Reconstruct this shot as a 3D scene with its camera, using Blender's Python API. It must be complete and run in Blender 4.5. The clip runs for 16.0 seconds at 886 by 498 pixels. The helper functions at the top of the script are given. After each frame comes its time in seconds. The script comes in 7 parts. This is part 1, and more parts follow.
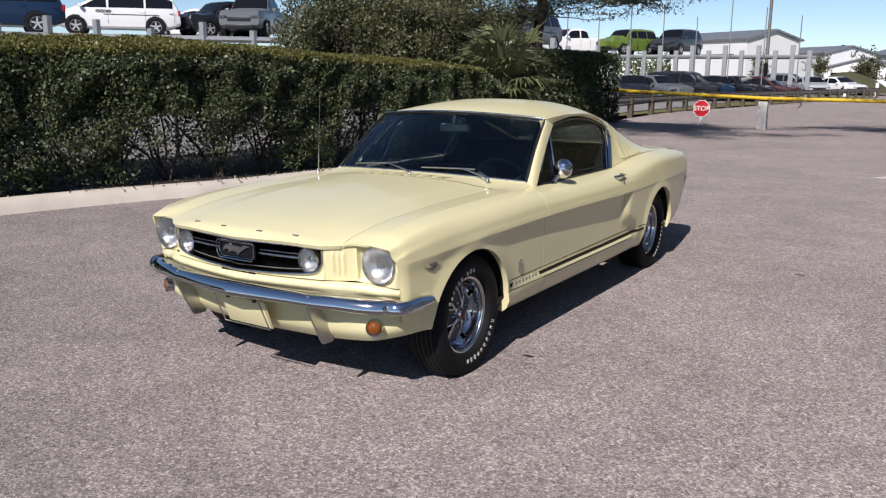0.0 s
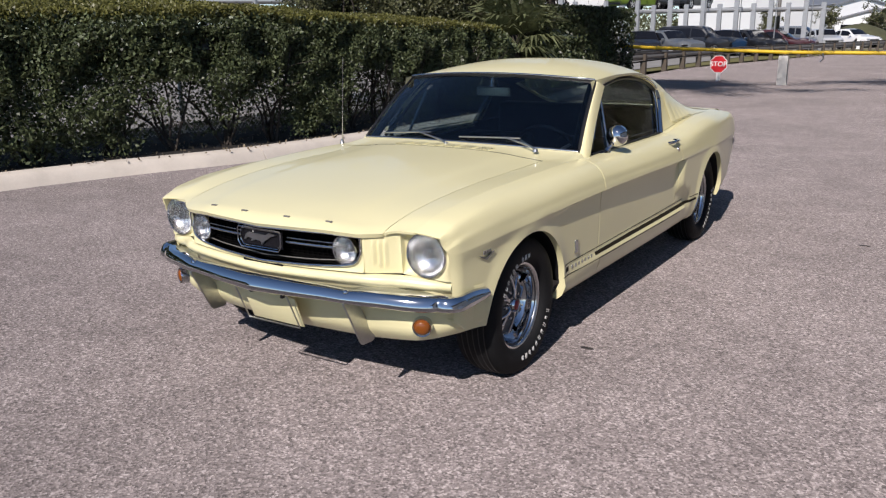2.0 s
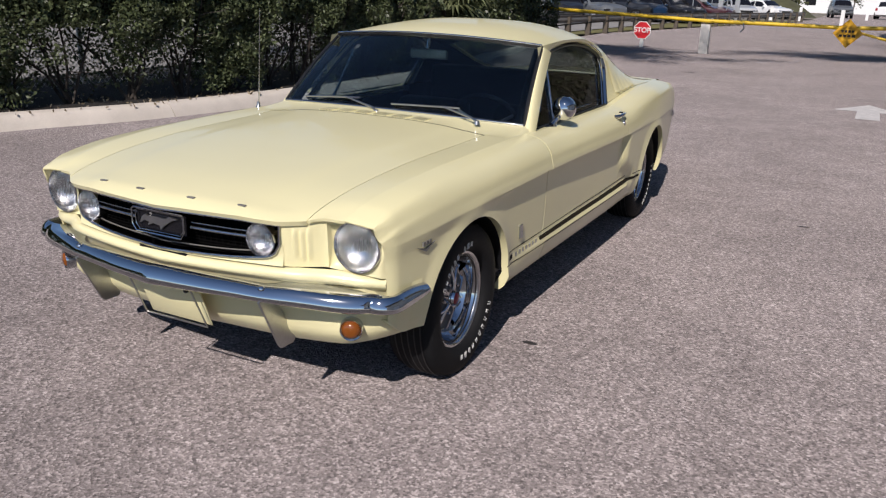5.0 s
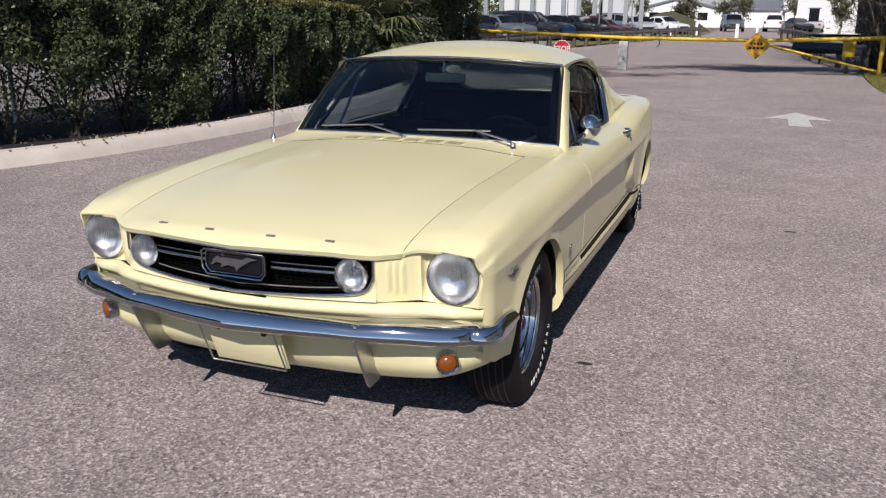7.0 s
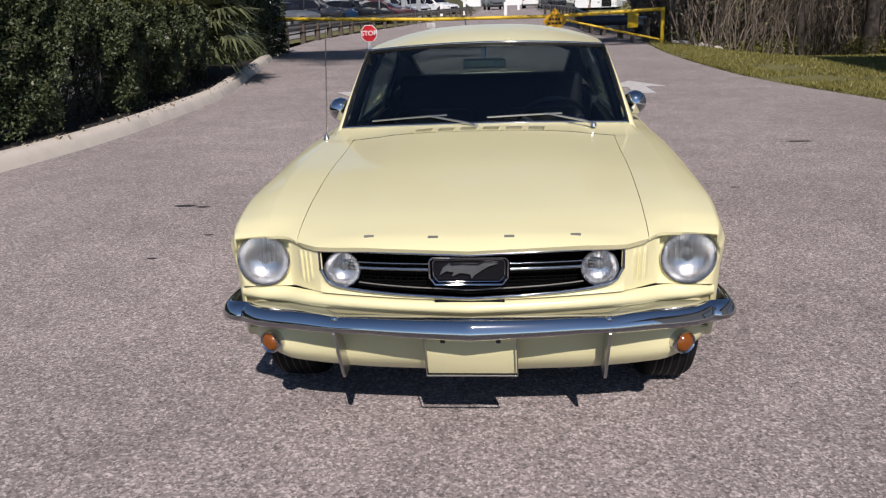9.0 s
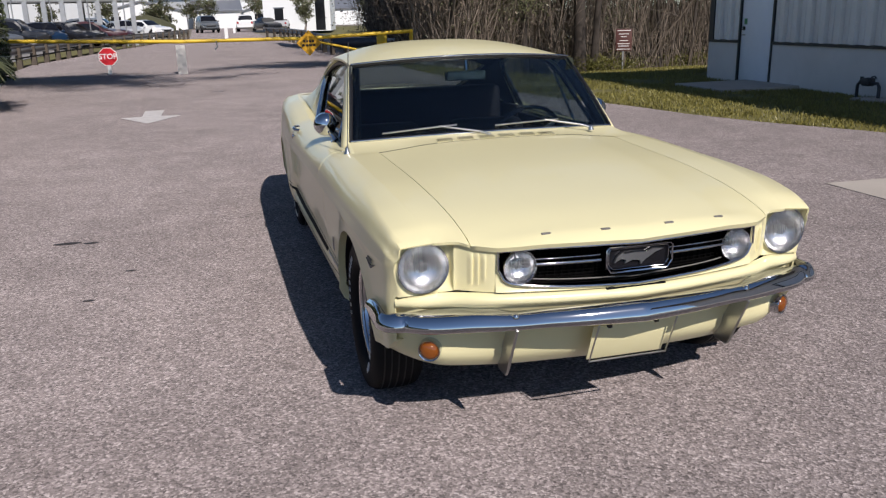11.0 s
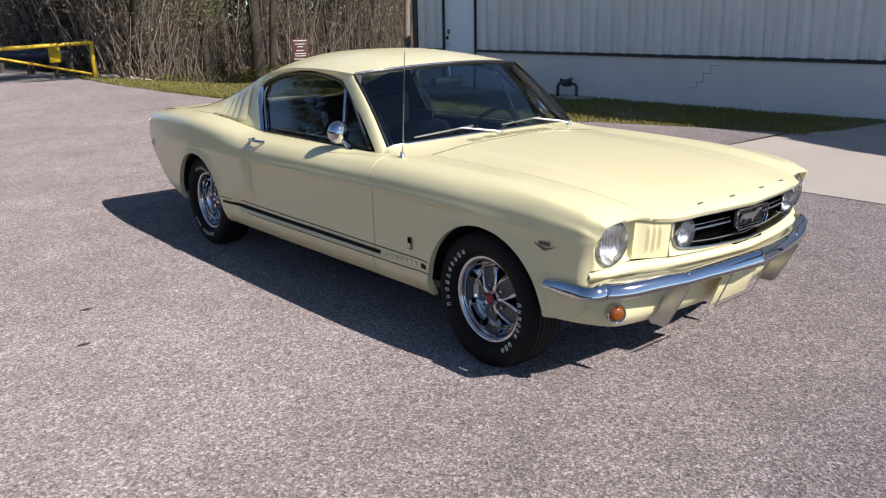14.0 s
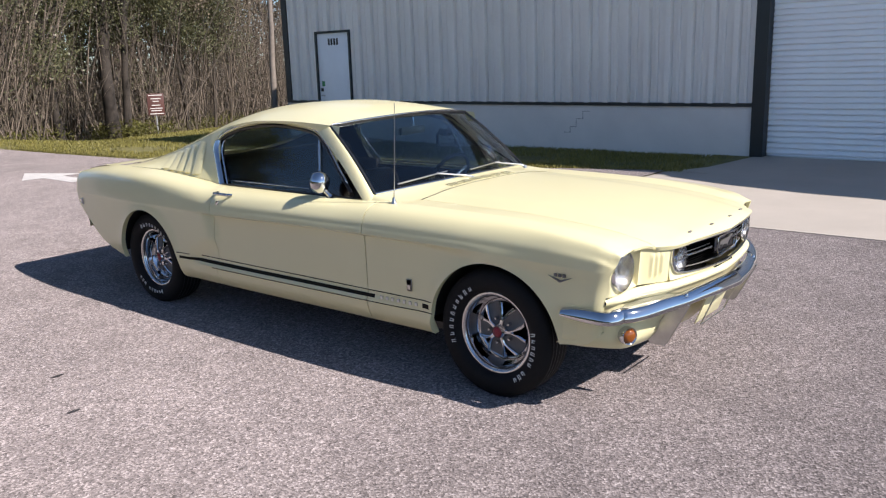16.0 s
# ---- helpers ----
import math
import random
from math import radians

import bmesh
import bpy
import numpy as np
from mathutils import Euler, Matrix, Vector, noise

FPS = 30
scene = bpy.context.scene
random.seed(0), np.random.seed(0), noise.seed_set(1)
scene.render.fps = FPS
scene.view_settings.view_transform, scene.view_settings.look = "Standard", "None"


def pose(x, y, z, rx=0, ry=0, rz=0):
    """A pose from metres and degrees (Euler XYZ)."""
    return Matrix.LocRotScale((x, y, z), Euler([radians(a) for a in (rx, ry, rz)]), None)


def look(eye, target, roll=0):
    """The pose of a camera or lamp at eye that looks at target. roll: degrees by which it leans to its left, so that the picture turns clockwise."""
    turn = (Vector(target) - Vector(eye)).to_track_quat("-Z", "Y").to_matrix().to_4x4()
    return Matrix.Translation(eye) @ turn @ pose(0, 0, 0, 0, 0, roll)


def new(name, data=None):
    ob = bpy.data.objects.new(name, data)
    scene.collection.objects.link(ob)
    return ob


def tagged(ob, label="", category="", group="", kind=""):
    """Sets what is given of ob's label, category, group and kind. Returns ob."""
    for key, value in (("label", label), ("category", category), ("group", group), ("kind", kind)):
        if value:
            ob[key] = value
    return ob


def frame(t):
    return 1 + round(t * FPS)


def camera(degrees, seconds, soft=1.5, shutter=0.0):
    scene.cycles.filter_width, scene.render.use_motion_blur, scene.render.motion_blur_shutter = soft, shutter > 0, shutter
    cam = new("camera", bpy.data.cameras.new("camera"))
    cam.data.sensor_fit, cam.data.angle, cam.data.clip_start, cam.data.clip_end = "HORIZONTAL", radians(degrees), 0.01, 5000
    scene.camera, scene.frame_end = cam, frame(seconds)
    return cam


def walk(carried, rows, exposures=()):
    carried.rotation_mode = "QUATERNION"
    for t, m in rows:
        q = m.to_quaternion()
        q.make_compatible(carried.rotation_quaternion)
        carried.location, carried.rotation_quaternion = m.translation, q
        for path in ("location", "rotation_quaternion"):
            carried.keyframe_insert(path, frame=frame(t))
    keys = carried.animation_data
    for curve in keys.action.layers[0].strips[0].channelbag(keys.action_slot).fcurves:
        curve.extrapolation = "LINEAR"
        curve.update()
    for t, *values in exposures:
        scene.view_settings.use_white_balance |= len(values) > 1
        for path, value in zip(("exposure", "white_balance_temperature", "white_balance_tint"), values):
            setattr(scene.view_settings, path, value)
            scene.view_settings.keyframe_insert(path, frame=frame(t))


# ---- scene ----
cam = camera(57.1, 16.0, soft=1.25)
EXPOSURES = ((0.0, 0.07), (3.0, 0.03), (4.0, -0.08), (6.5, 0.0), (9.0, -0.09), (11.5, 0.02), (12.5, 0.23), (13.5, 0.39), (16.0, 0.70))
PATH = [
    (0, (2.712, -3.294, 1.442), (1.664, -1.642, 1.023), 0.4),
    (0.5, (2.601, -3.301, 1.441), (1.561, -1.647, 1.015), 0.4),
    (1, (2.495, -3.303, 1.434), (1.484, -1.638, 0.984), 0.0),
    (1.5, (2.387, -3.18, 1.429), (1.375, -1.524, 0.944), -0.8),
    (2, (2.29, -2.991, 1.434), (1.244, -1.365, 0.923), -0.6),
    (2.5, (2.236, -2.891, 1.43), (1.185, -1.273, 0.901), 0.1),
    (3, (2.117, -2.789, 1.432), (1.123, -1.139, 0.896), 0.8),
    (3.5, (2.041, -2.703, 1.417), (1.133, -1.012, 0.854), 1.6),
    (4, (2.039, -2.64, 1.426), (1.152, -0.95, 0.828), 2.3),
    (6.5, (1.723, -2.781, 1.432), (0.955, -1.028, 0.85), -0.2),
    (7, (1.48, -2.824, 1.418), (0.802, -1.025, 0.867), 0.4),
    (7.5, (1.157, -2.822, 1.428), (0.585, -0.991, 0.863), 0.2),
    (8, (0.825, -2.964, 1.418), (0.42, -1.094, 0.836), 0.2),
    (8.5, (0.498, -3.054, 1.422), (0.209, -1.162, 0.841), -1.0),
    (9, (0.128, -3.035, 1.433), (-0.041, -1.131, 0.844), -2.0),
    (11.5, (-1.553, -2.996, 1.429), (-0.863, -1.195, 0.9), -0.0),
    (12, (-1.862, -2.889, 1.438), (-0.988, -1.162, 0.934), 1.5),
    (12.5, (-2.227, -2.89, 1.456), (-1.219, -1.24, 0.945), 0.8),
    (13, (-2.48, -2.727, 1.447), (-1.376, -1.146, 0.916), -0.4),
    (13.5, (-2.727, -2.543, 1.469), (-1.559, -1.02, 0.908), -1.2),
    (14, (-3.023, -2.412, 1.473), (-1.787, -0.94, 0.92), -1.2),
    (14.5, (-3.143, -2.201, 1.472), (-1.821, -0.788, 0.968), -1.5),
    (15, (-3.277, -2.059, 1.491), (-1.861, -0.718, 1.046), -1.8),
    (15.5, (-3.508, -2.046, 1.5), (-2.014, -0.789, 1.063), -2.2),
    (16, (-3.613, -2.059, 1.497), (-2.106, -0.822, 1.05), -1.8),
]
walk(cam, [(t, look(eye, target, roll)) for t, eye, target, roll in PATH], EXPOSURES)

# ---- light ----
SUN_WAY = Vector((-0.215, 1.17, -1.0)).normalized()
sun = new("sun", bpy.data.lights.new("sun", "SUN"))
sun.data.energy, sun.data.angle, sun.data.color = 5.0, radians(0.53), (1.0, 0.922, 0.888)
sun.matrix_world = look((0, 0, 30), tuple(Vector((0, 0, 30)) + SUN_WAY))
world = bpy.data.worlds.new("sky")
scene.world = world
world.use_nodes = True
sky = world.node_tree.nodes.new("ShaderNodeTexSky")
sky.sky_type, sky.sun_disc = "NISHITA", False
sky.sun_elevation = math.asin(-SUN_WAY.z)
sky.sun_rotation = math.atan2(-SUN_WAY.x, -SUN_WAY.y)
sky.altitude = 1000.0
sky.air_density, sky.dust_density, sky.ozone_density = 0.75, 0.2, 2.2
world.node_tree.nodes["Background"].inputs[1].default_value = 0.104
world.node_tree.links.new(sky.outputs[0], world.node_tree.nodes["Background"].inputs[0])

# ---- materials ----
def node(nt, kind, **values):
    n = nt.nodes.new(kind)
    for k, v in values.items():
        n.inputs[k.replace("_", " ")].default_value = v
    return n


def rgba(c):
    return (c[0], c[1], c[2], 1.0)


def plain(name, colour, rough=0.5, metal=0.0, vary=0.0, scale=8.0, bump=0.0, fine=120.0, coat=0.0, spec=0.5, obj_vary=0.0, island=0.0, dark=None):
    """A principled material whose colour wanders at two scales, with fine relief."""
    m = bpy.data.materials.new(name)
    m.use_nodes = True
    nt = m.node_tree
    b = nt.nodes["Principled BSDF"]
    b.inputs["Roughness"].default_value, b.inputs["Metallic"].default_value = rough, metal
    b.inputs["Base Color"].default_value = rgba(colour)
    b.inputs["Coat Weight"].default_value, b.inputs["Coat Roughness"].default_value = coat, 0.04
    b.inputs["Specular IOR Level"].default_value = spec
    if vary or bump or obj_vary or island:
        co = nt.nodes.new("ShaderNodeTexCoord")
        big = node(nt, "ShaderNodeTexNoise", Scale=scale, Detail=5.0, Roughness=0.6)
        small = node(nt, "ShaderNodeTexNoise", Scale=fine, Detail=3.0, Roughness=0.65)
        for n in (big, small):
            nt.links.new(co.outputs["Object"], n.inputs["Vector"])
        last = None
        mix = nt.nodes.new("ShaderNodeMix")
        mix.data_type = "RGBA"
        lo = dark or tuple(c * (1 - vary) for c in colour)
        hi = tuple(min(1.0, c * (1 + 0.6 * vary)) for c in colour)
        mix.inputs["A"].default_value, mix.inputs["B"].default_value = rgba(lo), rgba(hi)
        add = nt.nodes.new("ShaderNodeMath")
        add.operation = "MULTIPLY_ADD"
        nt.links.new(small.outputs["Fac"], add.inputs[0])
        add.inputs[1].default_value = 0.5
        half = nt.nodes.new("ShaderNodeMath")
        half.operation = "MULTIPLY_ADD"
        nt.links.new(big.outputs["Fac"], half.inputs[0])
        half.inputs[1].default_value, half.inputs[2].default_value = 1.3, -0.4
        nt.links.new(half.outputs[0], add.inputs[2])
        nt.links.new(add.outputs[0], mix.inputs["Factor"])
        last = mix.outputs["Result"]
        if obj_vary or island:
            src = nt.nodes.new("ShaderNodeNewGeometry" if island else "ShaderNodeObjectInfo")
            hsv = nt.nodes.new("ShaderNodeHueSaturation")
            mp = nt.nodes.new("ShaderNodeMapRange")
            amount = island or obj_vary
            mp.inputs["To Min"].default_value, mp.inputs["To Max"].default_value = 1 - amount, 1 + amount
            nt.links.new(src.outputs["Random Per Island" if island else "Random"], mp.inputs["Value"])
            nt.links.new(mp.outputs[0], hsv.inputs["Value"])
            nt.links.new(last, hsv.inputs["Color"])
            last = hsv.outputs[0]
        nt.links.new(last, b.inputs["Base Color"])
        if bump:
            bp = node(nt, "ShaderNodeBump", Strength=bump, Distance=0.01)
            nt.links.new(small.outputs["Fac"], bp.inputs["Height"])
            nt.links.new(bp.outputs[0], b.inputs["Normal"])
    return m


def glass_material(name, tint, rough=0.0):
    m = plain(name, tint, rough)
    b = m.node_tree.nodes["Principled BSDF"]
    b.inputs["Transmission Weight"].default_value, b.inputs["IOR"].default_value = 1.0, 1.45
    return m


def leaf_material(name, colour, vary, hue=0.03):
    m = plain(name, colour, 0.42, vary=0.25, scale=1.3, fine=30, island=vary, spec=0.4)
    nt = m.node_tree
    b = nt.nodes["Principled BSDF"]
    src = b.inputs["Base Color"].links[0].from_socket
    tr = nt.nodes.new("ShaderNodeBsdfTranslucent")
    nt.links.new(src, tr.inputs["Color"])
    mx = nt.nodes.new("ShaderNodeMixShader")
    mx.inputs[0].default_value = 0.25
    out = nt.nodes["Material Output"]
    nt.links.new(b.outputs[0], mx.inputs[1])
    nt.links.new(tr.outputs[0], mx.inputs[2])
    nt.links.new(mx.outputs[0], out.inputs["Surface"])
    return m


def asphalt_material():
    m = bpy.data.materials.new("weathered_asphalt")
    m.use_nodes = True
    nt = m.node_tree
    b = nt.nodes["Principled BSDF"]
    co = nt.nodes.new("ShaderNodeTexCoord")
    stone = node(nt, "ShaderNodeTexVoronoi", Scale=118.0)
    stone2 = node(nt, "ShaderNodeTexVoronoi", Scale=78.0)
    grit = node(nt, "ShaderNodeTexNoise", Scale=240.0, Detail=2.0)
    patch = node(nt, "ShaderNodeTexNoise", Scale=0.55, Detail=6.0, Roughness=0.62)
    stain = node(nt, "ShaderNodeTexNoise", Scale=2.6, Detail=4.0, Roughness=0.7)
    for n in (stone, stone2, grit, patch, stain):
        nt.links.new(co.outputs["Object"], n.inputs["Vector"])
    ramp = nt.nodes.new("ShaderNodeValToRGB")
    e = ramp.color_ramp.elements
    e[0].position, e[0].color = 0.0, (0.077, 0.0665, 0.064, 1)
    e[1].position, e[1].color = 1.0, (0.465, 0.41, 0.398, 1)
    for at, c in ((0.3, (0.158, 0.136, 0.131)), (0.62, (0.233, 0.20, 0.193)), (0.82, (0.337, 0.293, 0.281))):
        el = e.new(at)
        el.color = rgba(c)
    sep = nt.nodes.new("ShaderNodeSeparateColor")
    nt.links.new(stone.outputs["Color"], sep.inputs[0])
    sep2 = nt.nodes.new("ShaderNodeSeparateColor")
    nt.links.new(stone2.outputs["Color"], sep2.inputs[0])
    mx = nt.nodes.new("ShaderNodeMix")
    mx.inputs["Factor"].default_value = 0.3
    nt.links.new(sep.outputs[0], mx.inputs["A"])
    nt.links.new(sep2.outputs[0], mx.inputs["B"])
    nt.links.new(mx.outputs[0], ramp.inputs[0])
    hsv = nt.nodes.new("ShaderNodeHueSaturation")
    nt.links.new(ramp.outputs[0], hsv.inputs["Color"])
    sm = nt.nodes.new("ShaderNodeMath")
    sm.operation = "ADD"
    nt.links.new(patch.outputs["Fac"], sm.inputs[0])
    nt.links.new(stain.outputs["Fac"], sm.inputs[1])
    mp = nt.nodes.new("ShaderNodeMapRange")
    mp.inputs["From Min"].default_value, mp.inputs["From Max"].default_value = 0.6, 1.4
    mp.inputs["To Min"].default_value, mp.inputs["To Max"].default_value = 0.75, 1.29
    nt.links.new(sm.outputs[0], mp.inputs["Value"])
    nt.links.new(mp.outputs[0], hsv.inputs["Value"])
    nt.links.new(hsv.outputs[0], b.inputs["Base Color"])
    b.inputs["Roughness"].default_value, b.inputs["Specular IOR Level"].default_value = 0.85, 0.15
    b.inputs["Diffuse Roughness"].default_value = 0.92
    bp = node(nt, "ShaderNodeBump", Strength=0.85, Distance=0.005)
    nt.links.new(stone.outputs["Distance"], bp.inputs["Height"])
    nt.links.new(bp.outputs[0], b.inputs["Normal"])
    return m


ASPHALT = asphalt_material()
PAINT = plain("pale_yellow_paint", (0.785, 0.72, 0.42), 0.36, vary=0.03, scale=3, fine=500, coat=0.45)
CHROME = plain("chrome", (0.60, 0.605, 0.625), 0.05, 1.0)
STEEL = plain("brushed_steel", (0.55, 0.55, 0.54), 0.32, 1.0, vary=0.2, scale=20, fine=300)
VENTDARK = plain("vent_shadow_paint", (0.02, 0.018, 0.012), 0.8, spec=0.2)
FLATBLACK = plain("flat_black", (0.006, 0.006, 0.006), 0.75, spec=0.15)
CHARCOAL = plain("charcoal_paint", (0.15, 0.146, 0.143), 0.45, vary=0.2, scale=30)
GRILLEBLACK = plain("grille_black", (0.003, 0.003, 0.003), 0.9, spec=0.05)
BLACK = plain("satin_black", (0.012, 0.012, 0.013), 0.4)
GLOSSBLACK = plain("gloss_black", (0.008, 0.008, 0.01), 0.15)
RUBBER = plain("tyre_rubber", (0.009, 0.009, 0.010), 0.7, vary=0.3, scale=30, bump=0.15, fine=200, spec=0.22)
WHITE_RUBBER = plain("white_rubber", (0.72, 0.71, 0.68), 0.6, vary=0.1)
VINYL = plain("black_vinyl", (0.006, 0.006, 0.008), 0.6, vary=0.3, scale=20, bump=0.1, fine=400, spec=0.2)
GLASS = glass_material("tinted_glass", (0.54, 0.63, 0.66))
REARGLASS = glass_material("tinted_rear_glass", (0.50, 0.58, 0.56))
DARKGLASS = glass_material("dark_tinted_glass", (0.42, 0.48, 0.49))
SILVERED = plain("silvered_reflector", (0.88, 0.88, 0.89), 0.25, 1.0, vary=0.4, scale=22)
LENS = glass_material("clear_lens", (0.95, 0.96, 0.97), 0.02)
FLUTED = glass_material("fluted_lens", (0.90, 0.91, 0.93), 0.015)
nt = FLUTED.node_tree
flute_at = nt.nodes.new("ShaderNodeTexCoord")
flute = node(nt, "ShaderNodeTexWave", Scale=42.0, Distortion=0.6)
flute.bands_direction = "Y"
relief = node(nt, "ShaderNodeBump", Strength=0.28, Distance=0.004)
nt.links.new(flute_at.outputs["Object"], flute.inputs["Vector"])
nt.links.new(flute.outputs["Fac"], relief.inputs["Height"])
nt.links.new(relief.outputs[0], nt.nodes["Principled BSDF"].inputs["Normal"])
MIRRORBACK = plain("mirror_back", (0.07, 0.09, 0.09), 0.3)
AMBER = plain("amber_lens", (0.20, 0.056, 0.006), 0.12, coat=0.8)
RED = plain("red_paint", (0.55, 0.02, 0.03), 0.35, vary=0.1)
REDLENS = plain("red_lens", (0.35, 0.01, 0.012), 0.12, coat=0.8)
WHITE = plain("white_paint", (0.78, 0.78, 0.76), 0.45, vary=0.06, scale=4)
ROADPAINT = plain("worn_road_paint", (0.62, 0.59, 0.56), 0.75, vary=0.35, scale=9, fine=140, bump=0.3)
CONCRETE = plain("kerb_concrete", (0.66, 0.59, 0.51), 0.85, vary=0.25, scale=2.2, fine=90, bump=0.3, obj_vary=0.06)
APRON = plain("apron_concrete", (0.43, 0.385, 0.335), 0.85, vary=0.15, scale=1.2, fine=150, bump=0.2)
# mulch colour darkened to include the hedge's shadow
SOIL = plain("mulch_in_shadow", (0.016, 0.012, 0.009), 0.95, vary=0.6, scale=14, fine=80, bump=0.8)
DIRT = plain("dry_ground", (0.23, 0.20, 0.155), 0.95, vary=0.35, scale=0.4, fine=8, bump=0.4)
GRASSGROUND = plain("turf", (0.165, 0.15, 0.05), 0.95, vary=0.45, scale=1.7, fine=60, bump=0.8)
GRASS = leaf_material("grass_blades", (0.25, 0.225, 0.065), 0.35)
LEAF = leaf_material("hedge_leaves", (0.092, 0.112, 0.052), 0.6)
# lighter leaf colour; on the hedge top it carries the sunlight
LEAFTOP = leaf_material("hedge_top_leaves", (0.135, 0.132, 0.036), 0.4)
OLIVE = leaf_material("olive_leaves", (0.11, 0.115, 0.055), 0.5)
DRYLEAF = leaf_material("dry_leaves", (0.30, 0.245, 0.165), 0.5)
PALM = leaf_material("palm_leaves", (0.14, 0.155, 0.075), 0.4)
BARK = plain("grey_bark", (0.155, 0.125, 0.098), 0.9, vary=0.4, scale=6, fine=60, bump=0.5, island=0.6)
WOODLEAF = leaf_material("deep_wood_leaves", (0.20, 0.162, 0.115), 0.5)
WOODOLIVE = leaf_material("wood_olive_leaves", (0.135, 0.140, 0.070), 0.6)
# leaf colour lowered to hold the depth shade of the inner wood
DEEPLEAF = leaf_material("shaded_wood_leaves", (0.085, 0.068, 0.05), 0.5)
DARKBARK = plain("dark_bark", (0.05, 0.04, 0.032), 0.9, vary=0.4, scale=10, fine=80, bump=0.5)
GALV = plain("galvanised_steel", (0.42, 0.43, 0.44), 0.45, 0.6, vary=0.2, scale=5, fine=80)
MESHWIRE = plain("bright_zinc_wire", (0.62, 0.63, 0.64), 0.5, 0.2)
MOUND = plain("grassy_earth", (0.075, 0.075, 0.035), 0.95, vary=0.5, scale=1.5, fine=20, bump=0.8)
GUARD = plain("weathered_guardrail", (0.20, 0.19, 0.175), 0.6, 0.3, vary=0.35, scale=3, fine=60)
WOODPOST = plain("weathered_wood_post", (0.10, 0.08, 0.06), 0.9, vary=0.4, scale=8, fine=60, bump=0.4)
YELLOW = plain("yellow_paint", (0.72, 0.47, 0.02), 0.45, vary=0.22, scale=6, fine=60)
SIGNYELLOW = plain("amber_sign_sheeting", (0.70, 0.36, 0.01), 0.5, vary=0.15, scale=9)
PANEL = plain("grey_metal_siding", (0.80, 0.77, 0.725), 0.34, vary=0.10, scale=0.8, fine=20)
BLOCK = plain("painted_block", (0.74, 0.70, 0.66), 0.85, vary=0.12, scale=1.5, fine=90, bump=0.25)
TRIM = plain("dark_green_trim", (0.012, 0.018, 0.02), 0.45)
DOORPAINT = plain("pale_grey_door", (0.86, 0.89, 0.93), 0.45, vary=0.05, scale=3)
ROLLUP = plain("white_rollup", (0.93, 0.94, 0.95), 0.45, vary=0.06, scale=2)
BROWN = plain("brown_sign", (0.10, 0.04, 0.034), 0.5, vary=0.15)
ROOFGREY = plain("grey_roof_metal", (0.18, 0.19, 0.21), 0.5, vary=0.2, scale=1)
FARWHITE = plain("far_white_siding", (0.74, 0.75, 0.74), 0.6, vary=0.06, scale=0.2, fine=3)


# ---- mesh helpers ----
def rounded(me, angle):
    """Smooth shading, sharp at folds and at free edges."""
    me.shade_smooth()
    me.set_sharp_from_angle(angle=radians(angle))
    loops = np.zeros(len(me.loops), np.int32)
    me.loops.foreach_get("edge_index", loops)
    free = np.bincount(loops, minlength=len(me.edges)) < 2
    if free.any():
        at = me.attributes.get("sharp_edge") or me.attributes.new("sharp_edge", "BOOLEAN", "EDGE")
        sharp = np.zeros(len(me.edges), bool)
        at.data.foreach_get("value", sharp)
        at.data.foreach_set("value", sharp | free)


def solid(name, verts, faces, material, parent=None, smooth=None, label=""):
    me = bpy.data.meshes.new(name)
    me.from_pydata([tuple(v) for v in verts], [], faces)
    me.materials.append(material)
    if smooth is not None:
        rounded(me, smooth)
    me.update()
    ob = new(name, me)
    if parent is not None:
        ob.parent = parent
    if label:
        ob["label"] = label
    return ob


def part(name, bm, material, parent=None, label="", smooth=None, recalc=True):
    me = bpy.data.meshes.new(name)
    if recalc:
        bmesh.ops.recalc_face_normals(bm, faces=bm.faces)
    bm.to_mesh(me)
    bm.free()
    me.materials.append(material)
    if smooth is not None:
        rounded(me, smooth)
    ob = new(name, me)
    if parent is not None:
        ob.parent = parent
    if label:
        ob["label"] = label
    return ob


def thing(name, label, category, m=None, group="", kind=""):
    ob = new(name)
    if m is not None:
        ob.matrix_basis = m
    return tagged(ob, label, category, group, kind)


def box(bm, x0, x1, y0, y1, z0, z1, bevel=0.0):
    r = bmesh.ops.create_cube(bm, size=1.0, matrix=Matrix.Translation(((x0 + x1) / 2, (y0 + y1) / 2, (z0 + z1) / 2)) @ Matrix.Diagonal((x1 - x0, y1 - y0, z1 - z0, 1)))
    if bevel:
        es = list({e for v in r["verts"] for e in v.link_edges})
        bmesh.ops.bevel(bm, geom=es, offset=bevel, segments=2, affect="EDGES", profile=0.5)
    return bm


def boxpart(name, x0, x1, y0, y1, z0, z1, material, parent=None, bevel=0.0, label=""):
    return part(name, box(bmesh.new(), x0, x1, y0, y1, z0, z1, bevel), material, parent, label, 40 if bevel else None)


